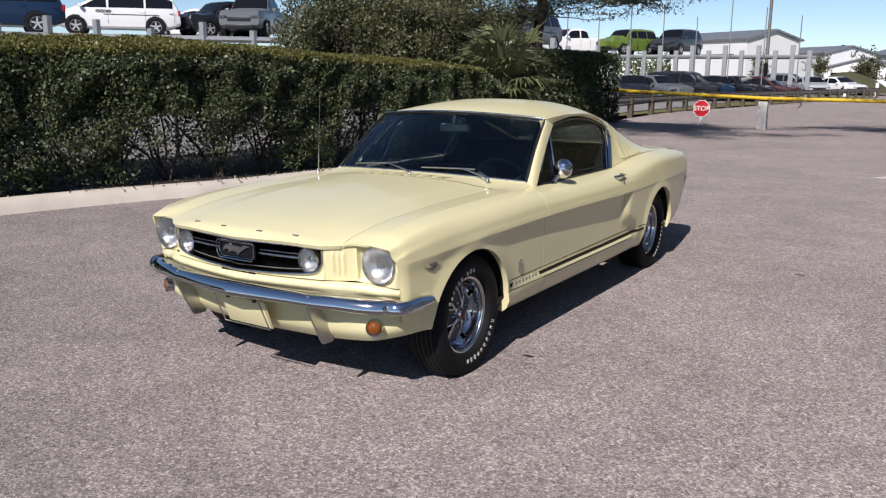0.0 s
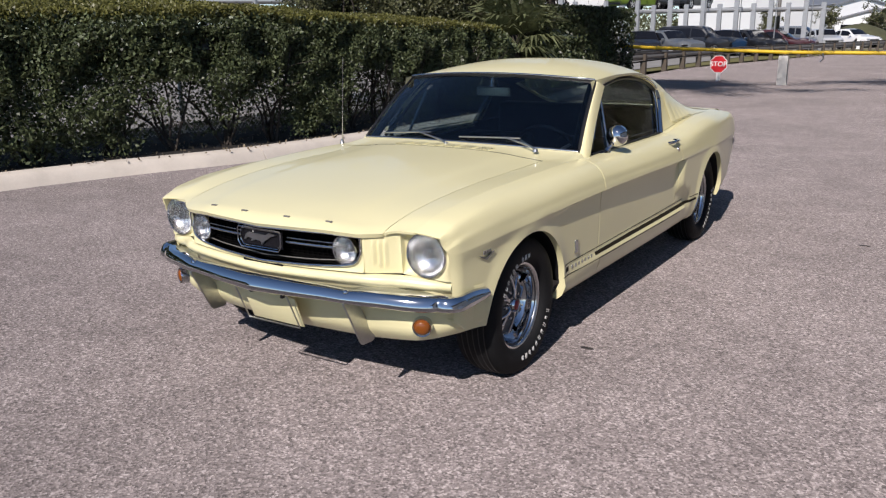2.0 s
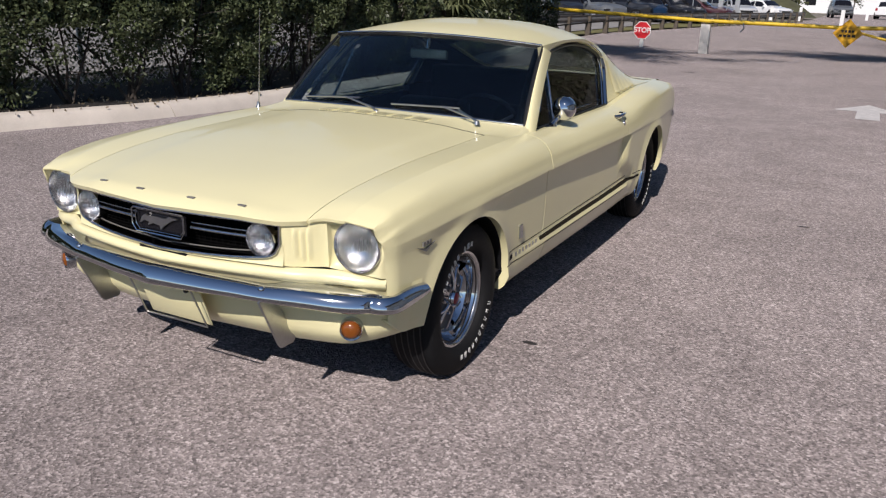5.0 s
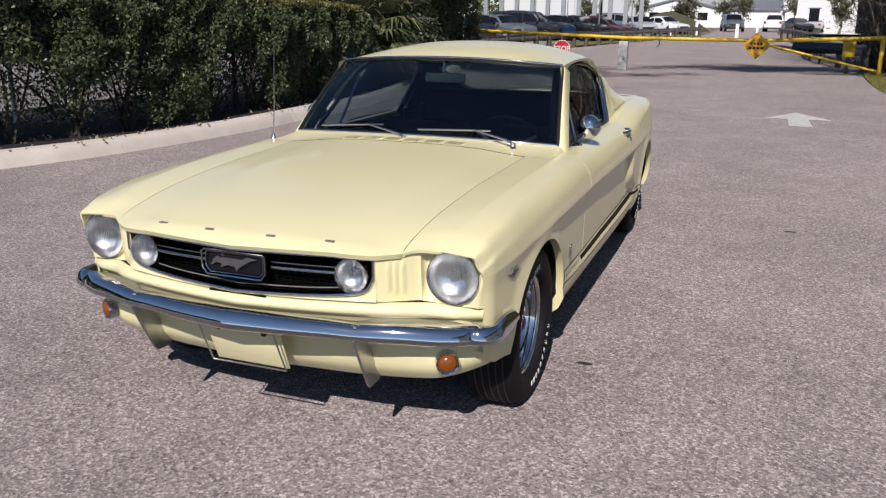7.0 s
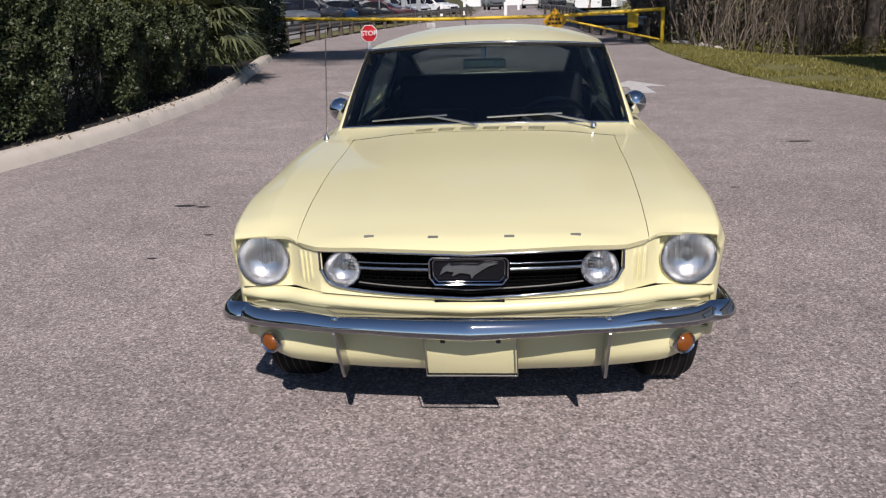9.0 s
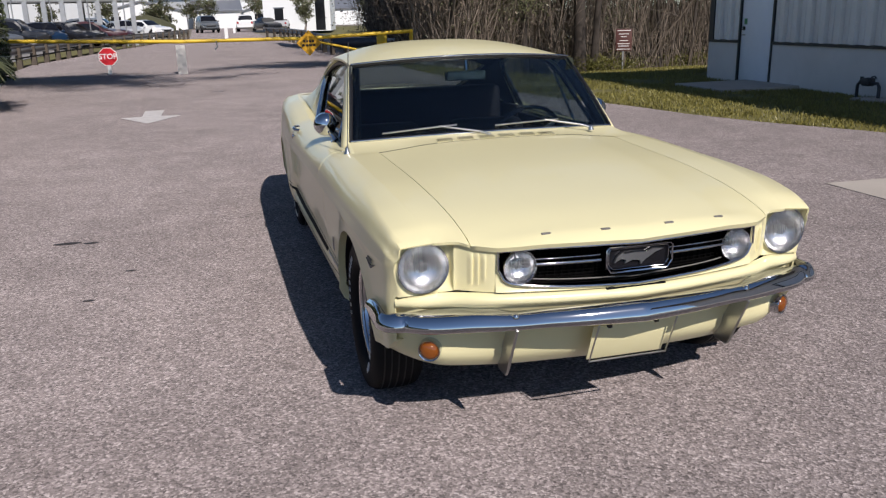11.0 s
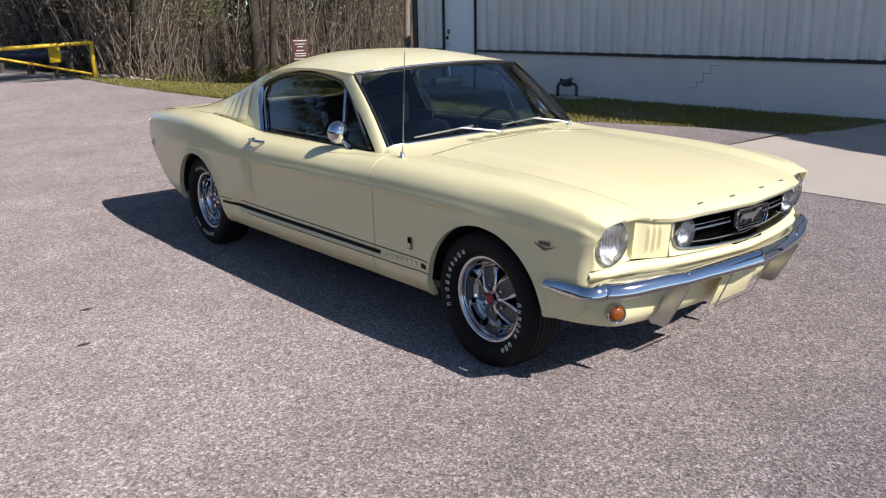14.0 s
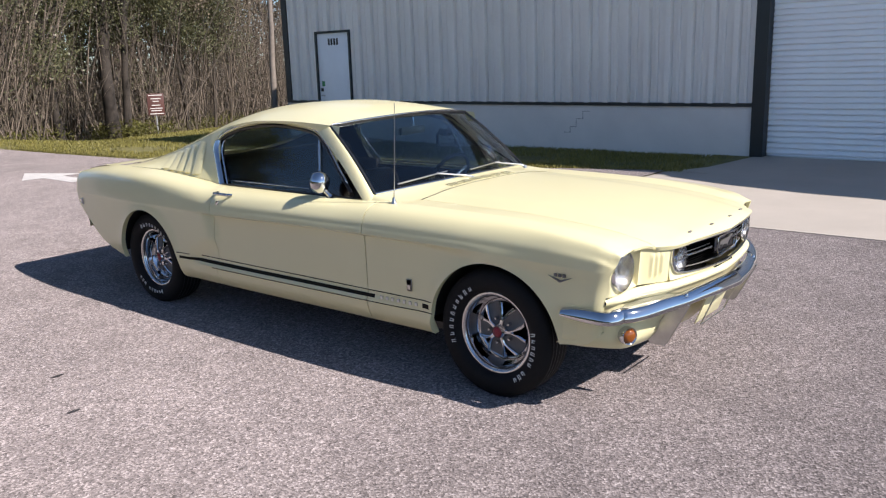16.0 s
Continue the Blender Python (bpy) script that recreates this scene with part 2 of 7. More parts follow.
def tube_data(points, radii, sides=8, cap=True):
    """Verts and faces of a tube along points."""
    pts = [Vector(p) for p in points]
    if not isinstance(radii, (list, tuple)):
        radii = [radii] * len(pts)
    verts, faces = [], []
    side = None
    for i, p in enumerate(pts):
        d = (pts[min(i + 1, len(pts) - 1)] - pts[max(i - 1, 0)]).normalized()
        if side is None:
            side = d.orthogonal().normalized()
        side = (side - d * side.dot(d)).normalized()
        up = d.cross(side)
        for k in range(sides):
            a = 2 * math.pi * k / sides
            verts.append(p + (math.cos(a) * side + math.sin(a) * up) * float(radii[i]))
    for i in range(len(pts) - 1):
        for k in range(sides):
            k2 = (k + 1) % sides
            faces.append((i * sides + k, i * sides + k2, (i + 1) * sides + k2, (i + 1) * sides + k))
    if cap:
        faces.append(tuple(range(sides))[::-1])
        faces.append(tuple((len(pts) - 1) * sides + k for k in range(sides)))
    return verts, faces


def tube(name, points, radii, material, parent=None, sides=8, label=""):
    v, f = tube_data(points, radii, sides)
    return solid(name, v, f, material, parent, 50, label)


def grid_data(fn, us, vs):
    """A sheet of fn(u, v)."""
    verts = [fn(u, v) for u in us for v in vs]
    n = len(vs)
    faces = [(i * n + j, (i + 1) * n + j, (i + 1) * n + j + 1, i * n + j + 1) for i in range(len(us) - 1) for j in range(n - 1)]
    return verts, faces


def steps(a, b, n):
    return [a + (b - a) * i / (n - 1) for i in range(n)]


def flip(faces):
    return [tuple(reversed(f)) for f in faces]


def lathe_data(profile, n=48):
    """Profile of (radius, x) turned about the x axis."""
    verts, faces = [], []
    m = len(profile)
    for k in range(n):
        a = 2 * math.pi * k / n
        for r, x in profile:
            verts.append((x, r * math.cos(a), r * math.sin(a)))
    for k in range(n):
        k2 = (k + 1) % n
        for j in range(m - 1):
            faces.append((k * m + j, k2 * m + j, k2 * m + j + 1, k * m + j + 1))
    return verts, faces


def curve(*keys):
    """A smooth function through a few keys."""
    xs = [k[0] for k in keys]
    ys = [k[1] for k in keys]
    n = len(xs)
    sl = [(ys[i + 1] - ys[i]) / (xs[i + 1] - xs[i]) for i in range(n - 1)]
    tg = [sl[0]] + [0.0 if sl[i - 1] * sl[i] <= 0 else 2 * sl[i - 1] * sl[i] / (sl[i - 1] + sl[i]) for i in range(1, n - 1)] + [sl[-1]]

    def f(x):
        if x <= xs[0]:
            return ys[0]
        if x >= xs[-1]:
            return ys[-1]
        i = max(j for j in range(n - 1) if xs[j] <= x)
        h = xs[i + 1] - xs[i]
        s = (x - xs[i]) / h
        return ((1 + 2 * s) * (1 - s) ** 2 * ys[i] + s * (1 - s) ** 2 * h * tg[i] + s * s * (3 - 2 * s) * ys[i + 1] + s * s * (s - 1) * h * tg[i + 1])

    return f


def straight(keys):
    xs, ys = [k[0] for k in keys], [k[1] for k in keys]
    return lambda x: float(np.interp(x, xs, ys))


def prism(name, outline, z0, z1, material, parent=None, label=""):
    """An upright prism on a flat outline of (x, y)."""
    n = len(outline)
    verts = [(x, y, z0) for x, y in outline] + [(x, y, z1) for x, y in outline]
    faces = [tuple(range(n))[::-1], tuple(range(n, 2 * n))] + [(i, (i + 1) % n, n + (i + 1) % n, n + i) for i in range(n)]
    bm = bmesh.new()
    vs = [bm.verts.new(v) for v in verts]
    for f in faces:
        bm.faces.new([vs[i] for i in f])
    return part(name, bm, material, parent, label)

# ---- ground ----
def sheet(name, outline, z, material, label, category, kind="structure", fall=None):
    bm = bmesh.new()
    vs = [bm.verts.new((x, y, z + (fall(x, y) if fall else 0.0))) for x, y in outline]
    bm.faces.new(vs)
    bmesh.ops.triangulate(bm, faces=bm.faces[:])
    ob = part(name, bm, material)
    for p in ob.data.polygons:
        if p.normal.z < 0:
            p.flip()
    return tagged(ob, label, category, kind=kind)


def ramp(v, a, b):
    t = min(1.0, max(0.0, (v - a) / (b - a)))
    return t * t * (3 - 2 * t)


def slope(x, y):
    """The grass falls gently away behind the building."""
    return -0.07 * max(0.0, min(y, 32.0) - 14.5) * ramp(x, 4.0, 8.0) * (1 - ramp(y, 60, 110))


GROUND_X = [-1500, -300, -60, 3.5, 5, 6, 7, 8.5, 12, 20, 40, 80, 300, 1500]
GROUND_Y = [-600, -100, 10, 14, 16, 18, 20, 22, 25, 28, 32, 40, 60, 85, 120, 400, 2500]
tagged(solid("ground", *grid_data(lambda u, v: (u, v, -0.22 + slope(u, v)), GROUND_X, GROUND_Y), DIRT), "dry pale ground reaching the horizon", "ground", kind="structure")
KERB = curve((-14.0, -6.6), (-5, -6.2), (0.0, -5.72), (2.0, -5.35), (4.0, -4.68), (6.5, -4.40), (9.3, -4.45), (12.0, -4.88), (17.7, -5.98), (24, -7.2))
GRASS_EDGE = curve((2.4, 6.7), (4.7, 5.95), (6.6, 5.10), (8.3, 4.78), (9.84, 4.35), (12.0, 4.02), (16.5, 3.84), (20.0, 3.95), (24, 4.3))
lot = [(KERB(y), y) for y in steps(-14, 24, 40)] + [(-7.6, 30), (-5.5, 48), (-3, 75), (-4, 130), (3.5, 130), (2.8, 75), (3.2, 45), (4.2, 30)]
lot += [(GRASS_EDGE(y), y) for y in steps(24, 2.5, 20)] + [(3.5, 2.5), (3.5, -8), (9.0, -8), (40, -8), (40, -40), (-40, -40), (-40, -14)]
tagged(sheet("road", lot, 0.0, ASPHALT, "weathered grey-brown asphalt lot and road", "asphalt"), kind="structure")
WALL_X = 9.0
lawn_fall = lambda x, y: -0.09 * max(0.0, min(1.0, (x - 4.5) / 4.5)) + slope(x, y)
apron = [(3.5, 2.51), (6.72, 2.51), (7.4, 2.2), (WALL_X + 0.4, 2.05), (WALL_X + 0.4, -8), (3.5, -8)]
slab = solid("pavement", [(x, y, 0.006 - 0.05 * max(0, (x - 3.5) / 5.5)) for x, y in apron], [tuple(range(len(apron)))[::-1]], APRON)
th = slab.modifiers.new("slab", "SOLIDIFY")
th.thickness, th.offset = 0.12, -1
tagged(slab, "pale concrete apron before the roller door", "concrete apron", kind="structure")
lawn = [(GRASS_EDGE(y), y) for y in steps(2.4, 24, 26)] + [(30, 24), (30, 13), (WALL_X, 13), (WALL_X, 2.1), (7.4, 2.2)]
v, f = grid_data(lambda y, s: (GRASS_EDGE(y) + s * (WALL_X + 0.1 - GRASS_EDGE(y)), y, 0.012 + 0.015 * noise.noise((s * 6, y, 0)) + lawn_fall(GRASS_EDGE(y) + s * (WALL_X - GRASS_EDGE(y)), y)), steps(1.95, 31, 110), steps(0, 1, 24))
for i in range(0, len(v), 24):
    v[i] = (v[i][0] + 0.12 * noise.noise((v[i][1] * 1.7, 0, 0)), v[i][1], -0.02)
tagged(solid("lawn", v, f, GRASSGROUND, None, 80), "patchy dry green lawn beside the building", "grass", kind="structure")
tagged(solid("lawn_edge", *grid_data(lambda u, w: (u, w, -0.045), [3.4, 6.0, 9.2], [1.9, 2.7]), GRASSGROUND), "worn turf strip along the apron", "grass", kind="structure")
tagged(solid("verge", *grid_data(lambda u, w: (u, w, -0.078 + slope(u, w)), [9.0, 10, 12, 15, 20, 30, 60], [12, 14, 15, 16, 18, 20, 23, 26, 29, 32, 40, 60, 85, 120]), GRASSGROUND), "rough grass verge under the trees", "grass", kind="structure")
tagged(solid("yard", *grid_data(lambda u, w: (u, w, 0.05), [-120, -60, -20, -8.6], [-30, 10, 30, 60]), plain("pale_gravel", (0.27, 0.255, 0.235), 0.95, vary=0.25, scale=0.8, fine=40, bump=0.5)), "pale gravel storage yard", "gravel", kind="structure")

# kerb in cast lengths with joints
kerb = thing("kerb", "pale cast concrete kerb with joints and stains", "kerb", kind="structure")
kpts = []
y = -14.0
while y < 19.0:
    kpts.append(y)
    y += 3.0
for y0 in kpts:
    ys = steps(y0 + 0.006, y0 + 2.994, 9)
    prof = ((0.0, -0.02), (0.035, 0.05), (0.065, 0.105), (0.10, 0.135), (0.15, 0.148), (0.245, 0.15), (0.255, 0.02))
    verts = [(KERB(yy) - dx, yy, z) for yy in ys for dx, z in prof]
    n = len(prof)
    faces = [(i * n + j, i * n + j + 1, (i + 1) * n + j + 1, (i + 1) * n + j) for i in range(8) for j in range(n - 1)]
    faces += [tuple(range(n))[::-1], tuple(8 * n + k for k in range(n))]
    solid("kerb_length", verts, faces, CONCRETE, kerb, 35)
tagged(solid("bed", *grid_data(lambda y, s: (KERB(y) - 0.24 - s * 3.2, y, 0.12 + 0.03 * noise.noise((y * 2, s * 5, 0))), steps(-14, 22, 120), steps(0, 1, 10)), SOIL, None, 80), "mulch bed under the hedge, its shadow put into the colour", "soil", kind="structure")

# painted arrows and oil stains
for name, cx, cy, away in (("road_arrow", 2.1, 10.1, 1), ("road_arrow", -2.27, 10.45, -1)):
    pts = [(-0.45, 0.05), (0, 0.95), (0.45, 0.05), (0.14, 0.02), (0.15, -0.85), (-0.15, -0.85), (-0.14, 0.02)]
    bm = bmesh.new()
    vs = [bm.verts.new((cx + px * (1 if away > 0 else -1), cy + py * away, 0.004)) for px, py in pts]
    bm.faces.new(vs)
    bmesh.ops.triangulate(bm, faces=bm.faces[:])
    ob = part(name, bm, ROADPAINT)
    for p in ob.data.polygons:
        if p.normal.z < 0:
            p.flip()
    tagged(ob, "worn white arrow painted on the asphalt", "road marking", kind="structure")

# ---- warehouse ----
shed = thing("warehouse", "grey ribbed metal warehouse on a painted block base", "building")
Y0, Y1, TOP, BAY, TOP_BAY = 2.15, 12.6, 5.3, 9.71, 3.6
HEAD = 3.0
DY0, DY1, DZ0, DZ1 = 10.68, 11.66, -0.09, 2.18
BASE = 0.70


def ribbed(name, y0, y1, z0, z1):
    prof = []
    y = y0
    pitch = 0.36
    while y < y1 - 1e-6:
        for dy, dx in ((0.0, 0.0), (0.10, 0.0), (0.112, -0.016), (0.138, -0.016), (0.15, 0.0), (0.226, 0.0), (0.228, 0.014), (0.235, 0.014), (0.238, 0.0), (0.256, -0.075), (0.312, -0.075), (0.332, 0.0), (0.335, 0.014), (0.342, 0.014), (0.344, 0.0)):
            if y + dy <= y1:
                prof.append((y + dy, dx))
        y += pitch
    prof.append((y1, 0.0))
    verts = [(WALL_X + dx, yy, z) for yy, dx in prof for z in (z0, z1)]
    faces = [(2 * i, 2 * i + 1, 2 * i + 3, 2 * i + 2) for i in range(len(prof) - 1)]
    ob = solid(name, verts, faces, PANEL, shed, 20)
    th = ob.modifiers.new("sheet", "SOLIDIFY")
    th.thickness, th.offset = 0.02, 1
    return ob


ribbed("siding", Y0, BAY, BASE + 0.05, TOP)
ribbed("siding", BAY, DY0 - 0.05, BASE + 0.05, TOP_BAY)
ribbed("siding", DY1 + 0.05, Y1, BASE + 0.05, TOP_BAY)
ribbed("siding", DY0 - 0.05, DY1 + 0.05, DZ1 + 0.05, TOP_BAY)
ribbed("siding", -8.5, Y0 - 0.2, HEAD + 0.2, TOP)
for a, b in ((Y0, DY0 - 0.04), (DY1 + 0.04, Y1)):
    boxpart("block_base", WALL_X - 0.04, WALL_X + 0.16, a, b, -0.3, BASE, BLOCK, shed)
    boxpart("base_trim", WALL_X - 0.075, WALL_X + 0.02, a, b, BASE, BASE + 0.055, TRIM, shed)
boxpart("corner_trim", WALL_X - 0.05, WALL_X + 0.14, Y1, Y1 + 0.16, BASE - 0.0, TOP_BAY, TRIM, shed)
boxpart("corner_block", WALL_X - 0.035, WALL_X + 0.16, Y1, Y1 + 0.155, -0.3, BASE, BLOCK, shed)
boxpart("back_wall", 39.8, 40, -8.5, BAY, -0.3, TOP, PANEL, shed)
boxpart("back_wall", 39.8, 40, BAY, Y1, -0.3, TOP_BAY, PANEL, shed)
boxpart("end_wall", WALL_X + 0.03, 40, -8.7, -8.5, -0.3, TOP, PANEL, shed)
def gable_roof(x0, z0, pitch, y0, y1, wall):
    """Two roof slopes over an end wall with its gable."""
    ridge_x = 24.5
    ridge_z = z0 + pitch * (ridge_x - x0)
    for xa, za, xb, zb in ((x0, z0, ridge_x, ridge_z), (ridge_x, ridge_z, 2 * ridge_x - x0, z0)):
        slope = solid("roof_slope", [(xa, y0, za), (xa, y1, za), (xb, y1, zb), (xb, y0, zb)], [(0, 1, 2, 3)], ROOFGREY, shed)
        th = slope.modifiers.new("sheet", "SOLIDIFY")
        th.thickness, th.offset = 0.12, 0
    outline = [(WALL_X + 0.14, wall[2]), (40, wall[2]), (40, z0 + pitch * (9.0 - x0)), (ridge_x, ridge_z - 0.1), (WALL_X + 0.14, z0 + pitch * (WALL_X + 0.1 - x0) - 0.1)]
    bm = bmesh.new()
    sides = [[bm.verts.new((gx, gy, gz)) for gx, gz in outline] for gy in wall[:2]]
    bm.faces.new(sides[0])
    bm.faces.new(sides[1])
    for i in range(5):
        bm.faces.new([sides[0][i], sides[0][(i + 1) % 5], sides[1][(i + 1) % 5], sides[1][i]])
    part("gable_wall", bm, PANEL, shed)


# roofs and their step are unseen, set for where their shadows end
gable_roof(8.9, 5.3, 0.30, -8.8, BAY - 0.06, (BAY - 0.2, BAY - 0.01, TOP_BAY - 0.1))
gable_roof(8.9, 3.6, 0.30, BAY, Y1 - 0.06, (Y1 - 0.05, Y1 + 0.15, -0.3))
# unseen overhang and canopy, added to cast the shadow on lawn and apron
boxpart("shadow_eave", 7.52, WALL_X - 0.08, -8.8, BAY, 5.22, 5.29, ROOFGREY, shed)
prism("shadow_canopy", [(7.84, -3.8), (7.40, -3.8), (7.02, -4.7), (6.77, -5.7), (6.70, -6.6), (6.64, -8.8), (7.84, -8.8)], 5.13, 5.215, ROOFGREY, shed)
boxpart("frame_post", WALL_X - 0.08, WALL_X + 0.3, Y0 - 0.19, Y0, -0.2, HEAD + 0.18, TRIM, shed)
boxpart("frame_post", WALL_X - 0.08, WALL_X + 0.3, -3.2, -3.0, -0.2, HEAD + 0.18, TRIM, shed)
boxpart("frame_head", WALL_X - 0.08, WALL_X + 0.3, -3.0, Y0 - 0.19, HEAD, HEAD + 0.18, TRIM, shed)
boxpart("block_base", WALL_X - 0.04, WALL_X + 0.16, -8.5, -3.2, -0.3, HEAD + 0.18, BLOCK, shed)
door = boxpart("service_door", WALL_X - 0.02, WALL_X + 0.03, DY0, DY1, DZ0, DZ1, DOORPAINT, shed, 0.004, "pale grey steel service door")
boxpart("door_frame", WALL_X - 0.06, WALL_X + 0.05, DY0 - 0.045, DY0 - 0.002, DZ0, DZ1 + 0.05, TRIM, shed)
boxpart("door_frame", WALL_X - 0.06, WALL_X + 0.05, DY1 + 0.002, DY1 + 0.045, DZ0, DZ1 + 0.05, TRIM, shed)
boxpart("door_frame", WALL_X - 0.06, WALL_X + 0.05, DY0 - 0.002, DY1 + 0.002, DZ1 + 0.004, DZ1 + 0.05, TRIM, shed)
for k in range(4):
    boxpart("number_bar", WALL_X - 0.026, WALL_X - 0.021, 11.01 + k * 0.085, 11.065 + k * 0.085, 1.93, 2.07, BLACK, door)
handle = tube("door_lever", [(WALL_X - 0.02, DY1 - 0.09, 0.86), (WALL_X - 0.07, DY1 - 0.09, 0.86), (WALL_X - 0.075, DY1 - 0.20, 0.86)], 0.012, STEEL, door, 8)
boxpart("door_lock", WALL_X - 0.05, WALL_X - 0.02, DY1 - 0.12, DY1 - 0.06, 0.95, 1.02, BLACK, door, 0.005)
boxpart("door_sticker", WALL_X - 0.024, WALL_X - 0.021, DY1 - 0.17, DY1 - 0.08, 1.06, 1.17, plain("green_sticker", (0.03, 0.22, 0.08), 0.4), door)
roller = thing("roller_door", "closed white ribbed roller shutter door in dark frame", "roller door", kind="structure")
slat_profile = ((0.0, 0.0), (0.003, -0.042), (0.018, -0.048), (0.058, -0.030), (0.0835, 0.0))
slat_mesh = bpy.data.meshes.new("shutter_slat")
slat_mesh.from_pydata([(dx, yy, dz) for dz, dx in slat_profile for yy in (-3.0, Y0 - 0.2)], [], [(2 * i, 2 * i + 1, 2 * i + 3, 2 * i + 2) for i in range(4)])
slat_mesh.materials.append(ROLLUP)
z = -0.085
while z < HEAD:
    slat = new("shutter_slat", slat_mesh)
    slat.location = (WALL_X + 0.12, 0.0, z)
    slat.parent = roller
    z += 0.084
boxpart("bottom_bar", WALL_X + 0.07, WALL_X + 0.14, -3.0, Y0 - 0.2, -0.1, -0.03, STEEL, roller, 0.006)
step = tagged(part("door_step", box(bmesh.new(), 7.35, 8.94, 9.75, 11.35, -0.14, 0.0, 0.01), APRON), "flat concrete slab before the service door", "doorstep")
meter = thing("gas_meter", "grey gas meter piping on a concrete pad by the wall", "gas meter")
IRON = plain("dark_iron_pipe", (0.03, 0.032, 0.035), 0.5, vary=0.3, scale=20)
tube("riser", [(8.74, 8.12, -0.12), (8.74, 8.12, 0.14), (8.74, 8.08, 0.19), (8.74, 7.70, 0.19), (8.74, 7.66, 0.14), (8.74, 7.66, -0.12)], 0.026, IRON, meter, 8)
boxpart("regulator", 8.66, 8.82, 7.82, 7.98, 0.14, 0.27, IRON, meter, 0.03)
tube("valve", [(8.74, 8.04, 0.19), (8.74, 8.04, 0.28)], 0.028, IRON, meter, 8)
tube("valve_wheel", [(8.74, 7.74, 0.27), (8.74, 7.78, 0.30), (8.74, 7.84, 0.28)], 0.012, IRON, meter, 6)
boxpart("pad", 8.45, 8.90, 7.35, 7.95, -0.14, -0.03, APRON, meter, 0.02)
crack = thing("wall_crack", "stepped mortar crack in the painted block base", "crack", kind="structure")
cy, cz = 4.92, 0.60
for dy, dz in ((0.12, 0.0), (0.0, -0.13), (0.13, 0.0), (0.0, -0.14), (0.12, 0.0), (0.0, -0.10), (0.12, 0)):
    boxpart("crack_line", WALL_X - 0.043, WALL_X - 0.039, cy - 0.003, cy + dy + 0.003, cz + dz - 0.003, cz + 0.003, DARKBARK, crack)
    cy, cz = cy + dy, cz + dz

# ---- planting ----
RNG = np.random.default_rng(7)


def leaf_mesh(name, centres, size, material, parent=None, up=0.35, slim=0.5, label="", droop=None):
    """One small folded leaf at each centre, turned at random."""
    c = np.asarray(centres, float)
    n = len(c)
    d = RNG.normal(size=(n, 3))
    d[:, 2] += up
    d /= np.linalg.norm(d, axis=1)[:, None]
    if droop is not None:
        d[:, 2] -= droop
        d /= np.linalg.norm(d, axis=1)[:, None]
    s = np.cross(d, RNG.normal(size=(n, 3)))
    s /= np.linalg.norm(s, axis=1)[:, None] + 1e-9
    ln = size * RNG.uniform(0.6, 1.35, n)[:, None]
    w = ln * slim * 0.5
    nrm = np.cross(d, s)
    a = c - d * ln * 0.5
    b = c + s * w + nrm * ln * 0.08
    t = c + d * ln * 0.5
    e = c - s * w + nrm * ln * 0.08
    verts = np.stack([a, b, t, e], 1).reshape(-1, 3)
    me = bpy.data.meshes.new(name)
    me.vertices.add(4 * n)
    me.vertices.foreach_set("co", verts.ravel())
    me.loops.add(4 * n)
    me.loops.foreach_set("vertex_index", np.arange(4 * n, dtype=np.int32))
    me.polygons.add(n)
    me.polygons.foreach_set("loop_start", np.arange(0, 4 * n, 4, dtype=np.int32))
    me.update(calc_edges=True)
    me.materials.append(material)
    ob = new(name, me)
    if parent is not None:
        ob.parent = parent
    if label:
        ob["label"] = label
    return ob


def joined(name, pieces, material, parent=None, label="", smooth=None):
    verts, faces = [], []
    for v, f in pieces:
        k = len(verts)
        verts.extend(v)
        faces.extend(tuple(i + k for i in g) for g in f)
    return solid(name, verts, faces, material, parent, smooth, label)


def wavy(p0, p1, n, sway, rng):
    p0, p1 = np.array(p0, float), np.array(p1, float)
    pts = []
    off = np.zeros(3)
    for i in range(n):
        s = i / (n - 1)
        if 0 < i < n - 1:
            off = off + rng.normal(size=3) * sway
        pts.append(p0 + (p1 - p0) * s + off)
    return pts


# clipped hedge along the kerb
hedge = thing("hedge", "clipped dark green hedge with bare stems at its foot", "hedge")
HEDGE_TOP = curve((-9, 1.74), (1.5, 1.72), (4.0, 1.74), (5.5, 1.70), (7.0, 1.62), (10.2, 1.56), (10.7, 1.40))
HEDGE_FRONT = lambda y: KERB(y) - 0.36


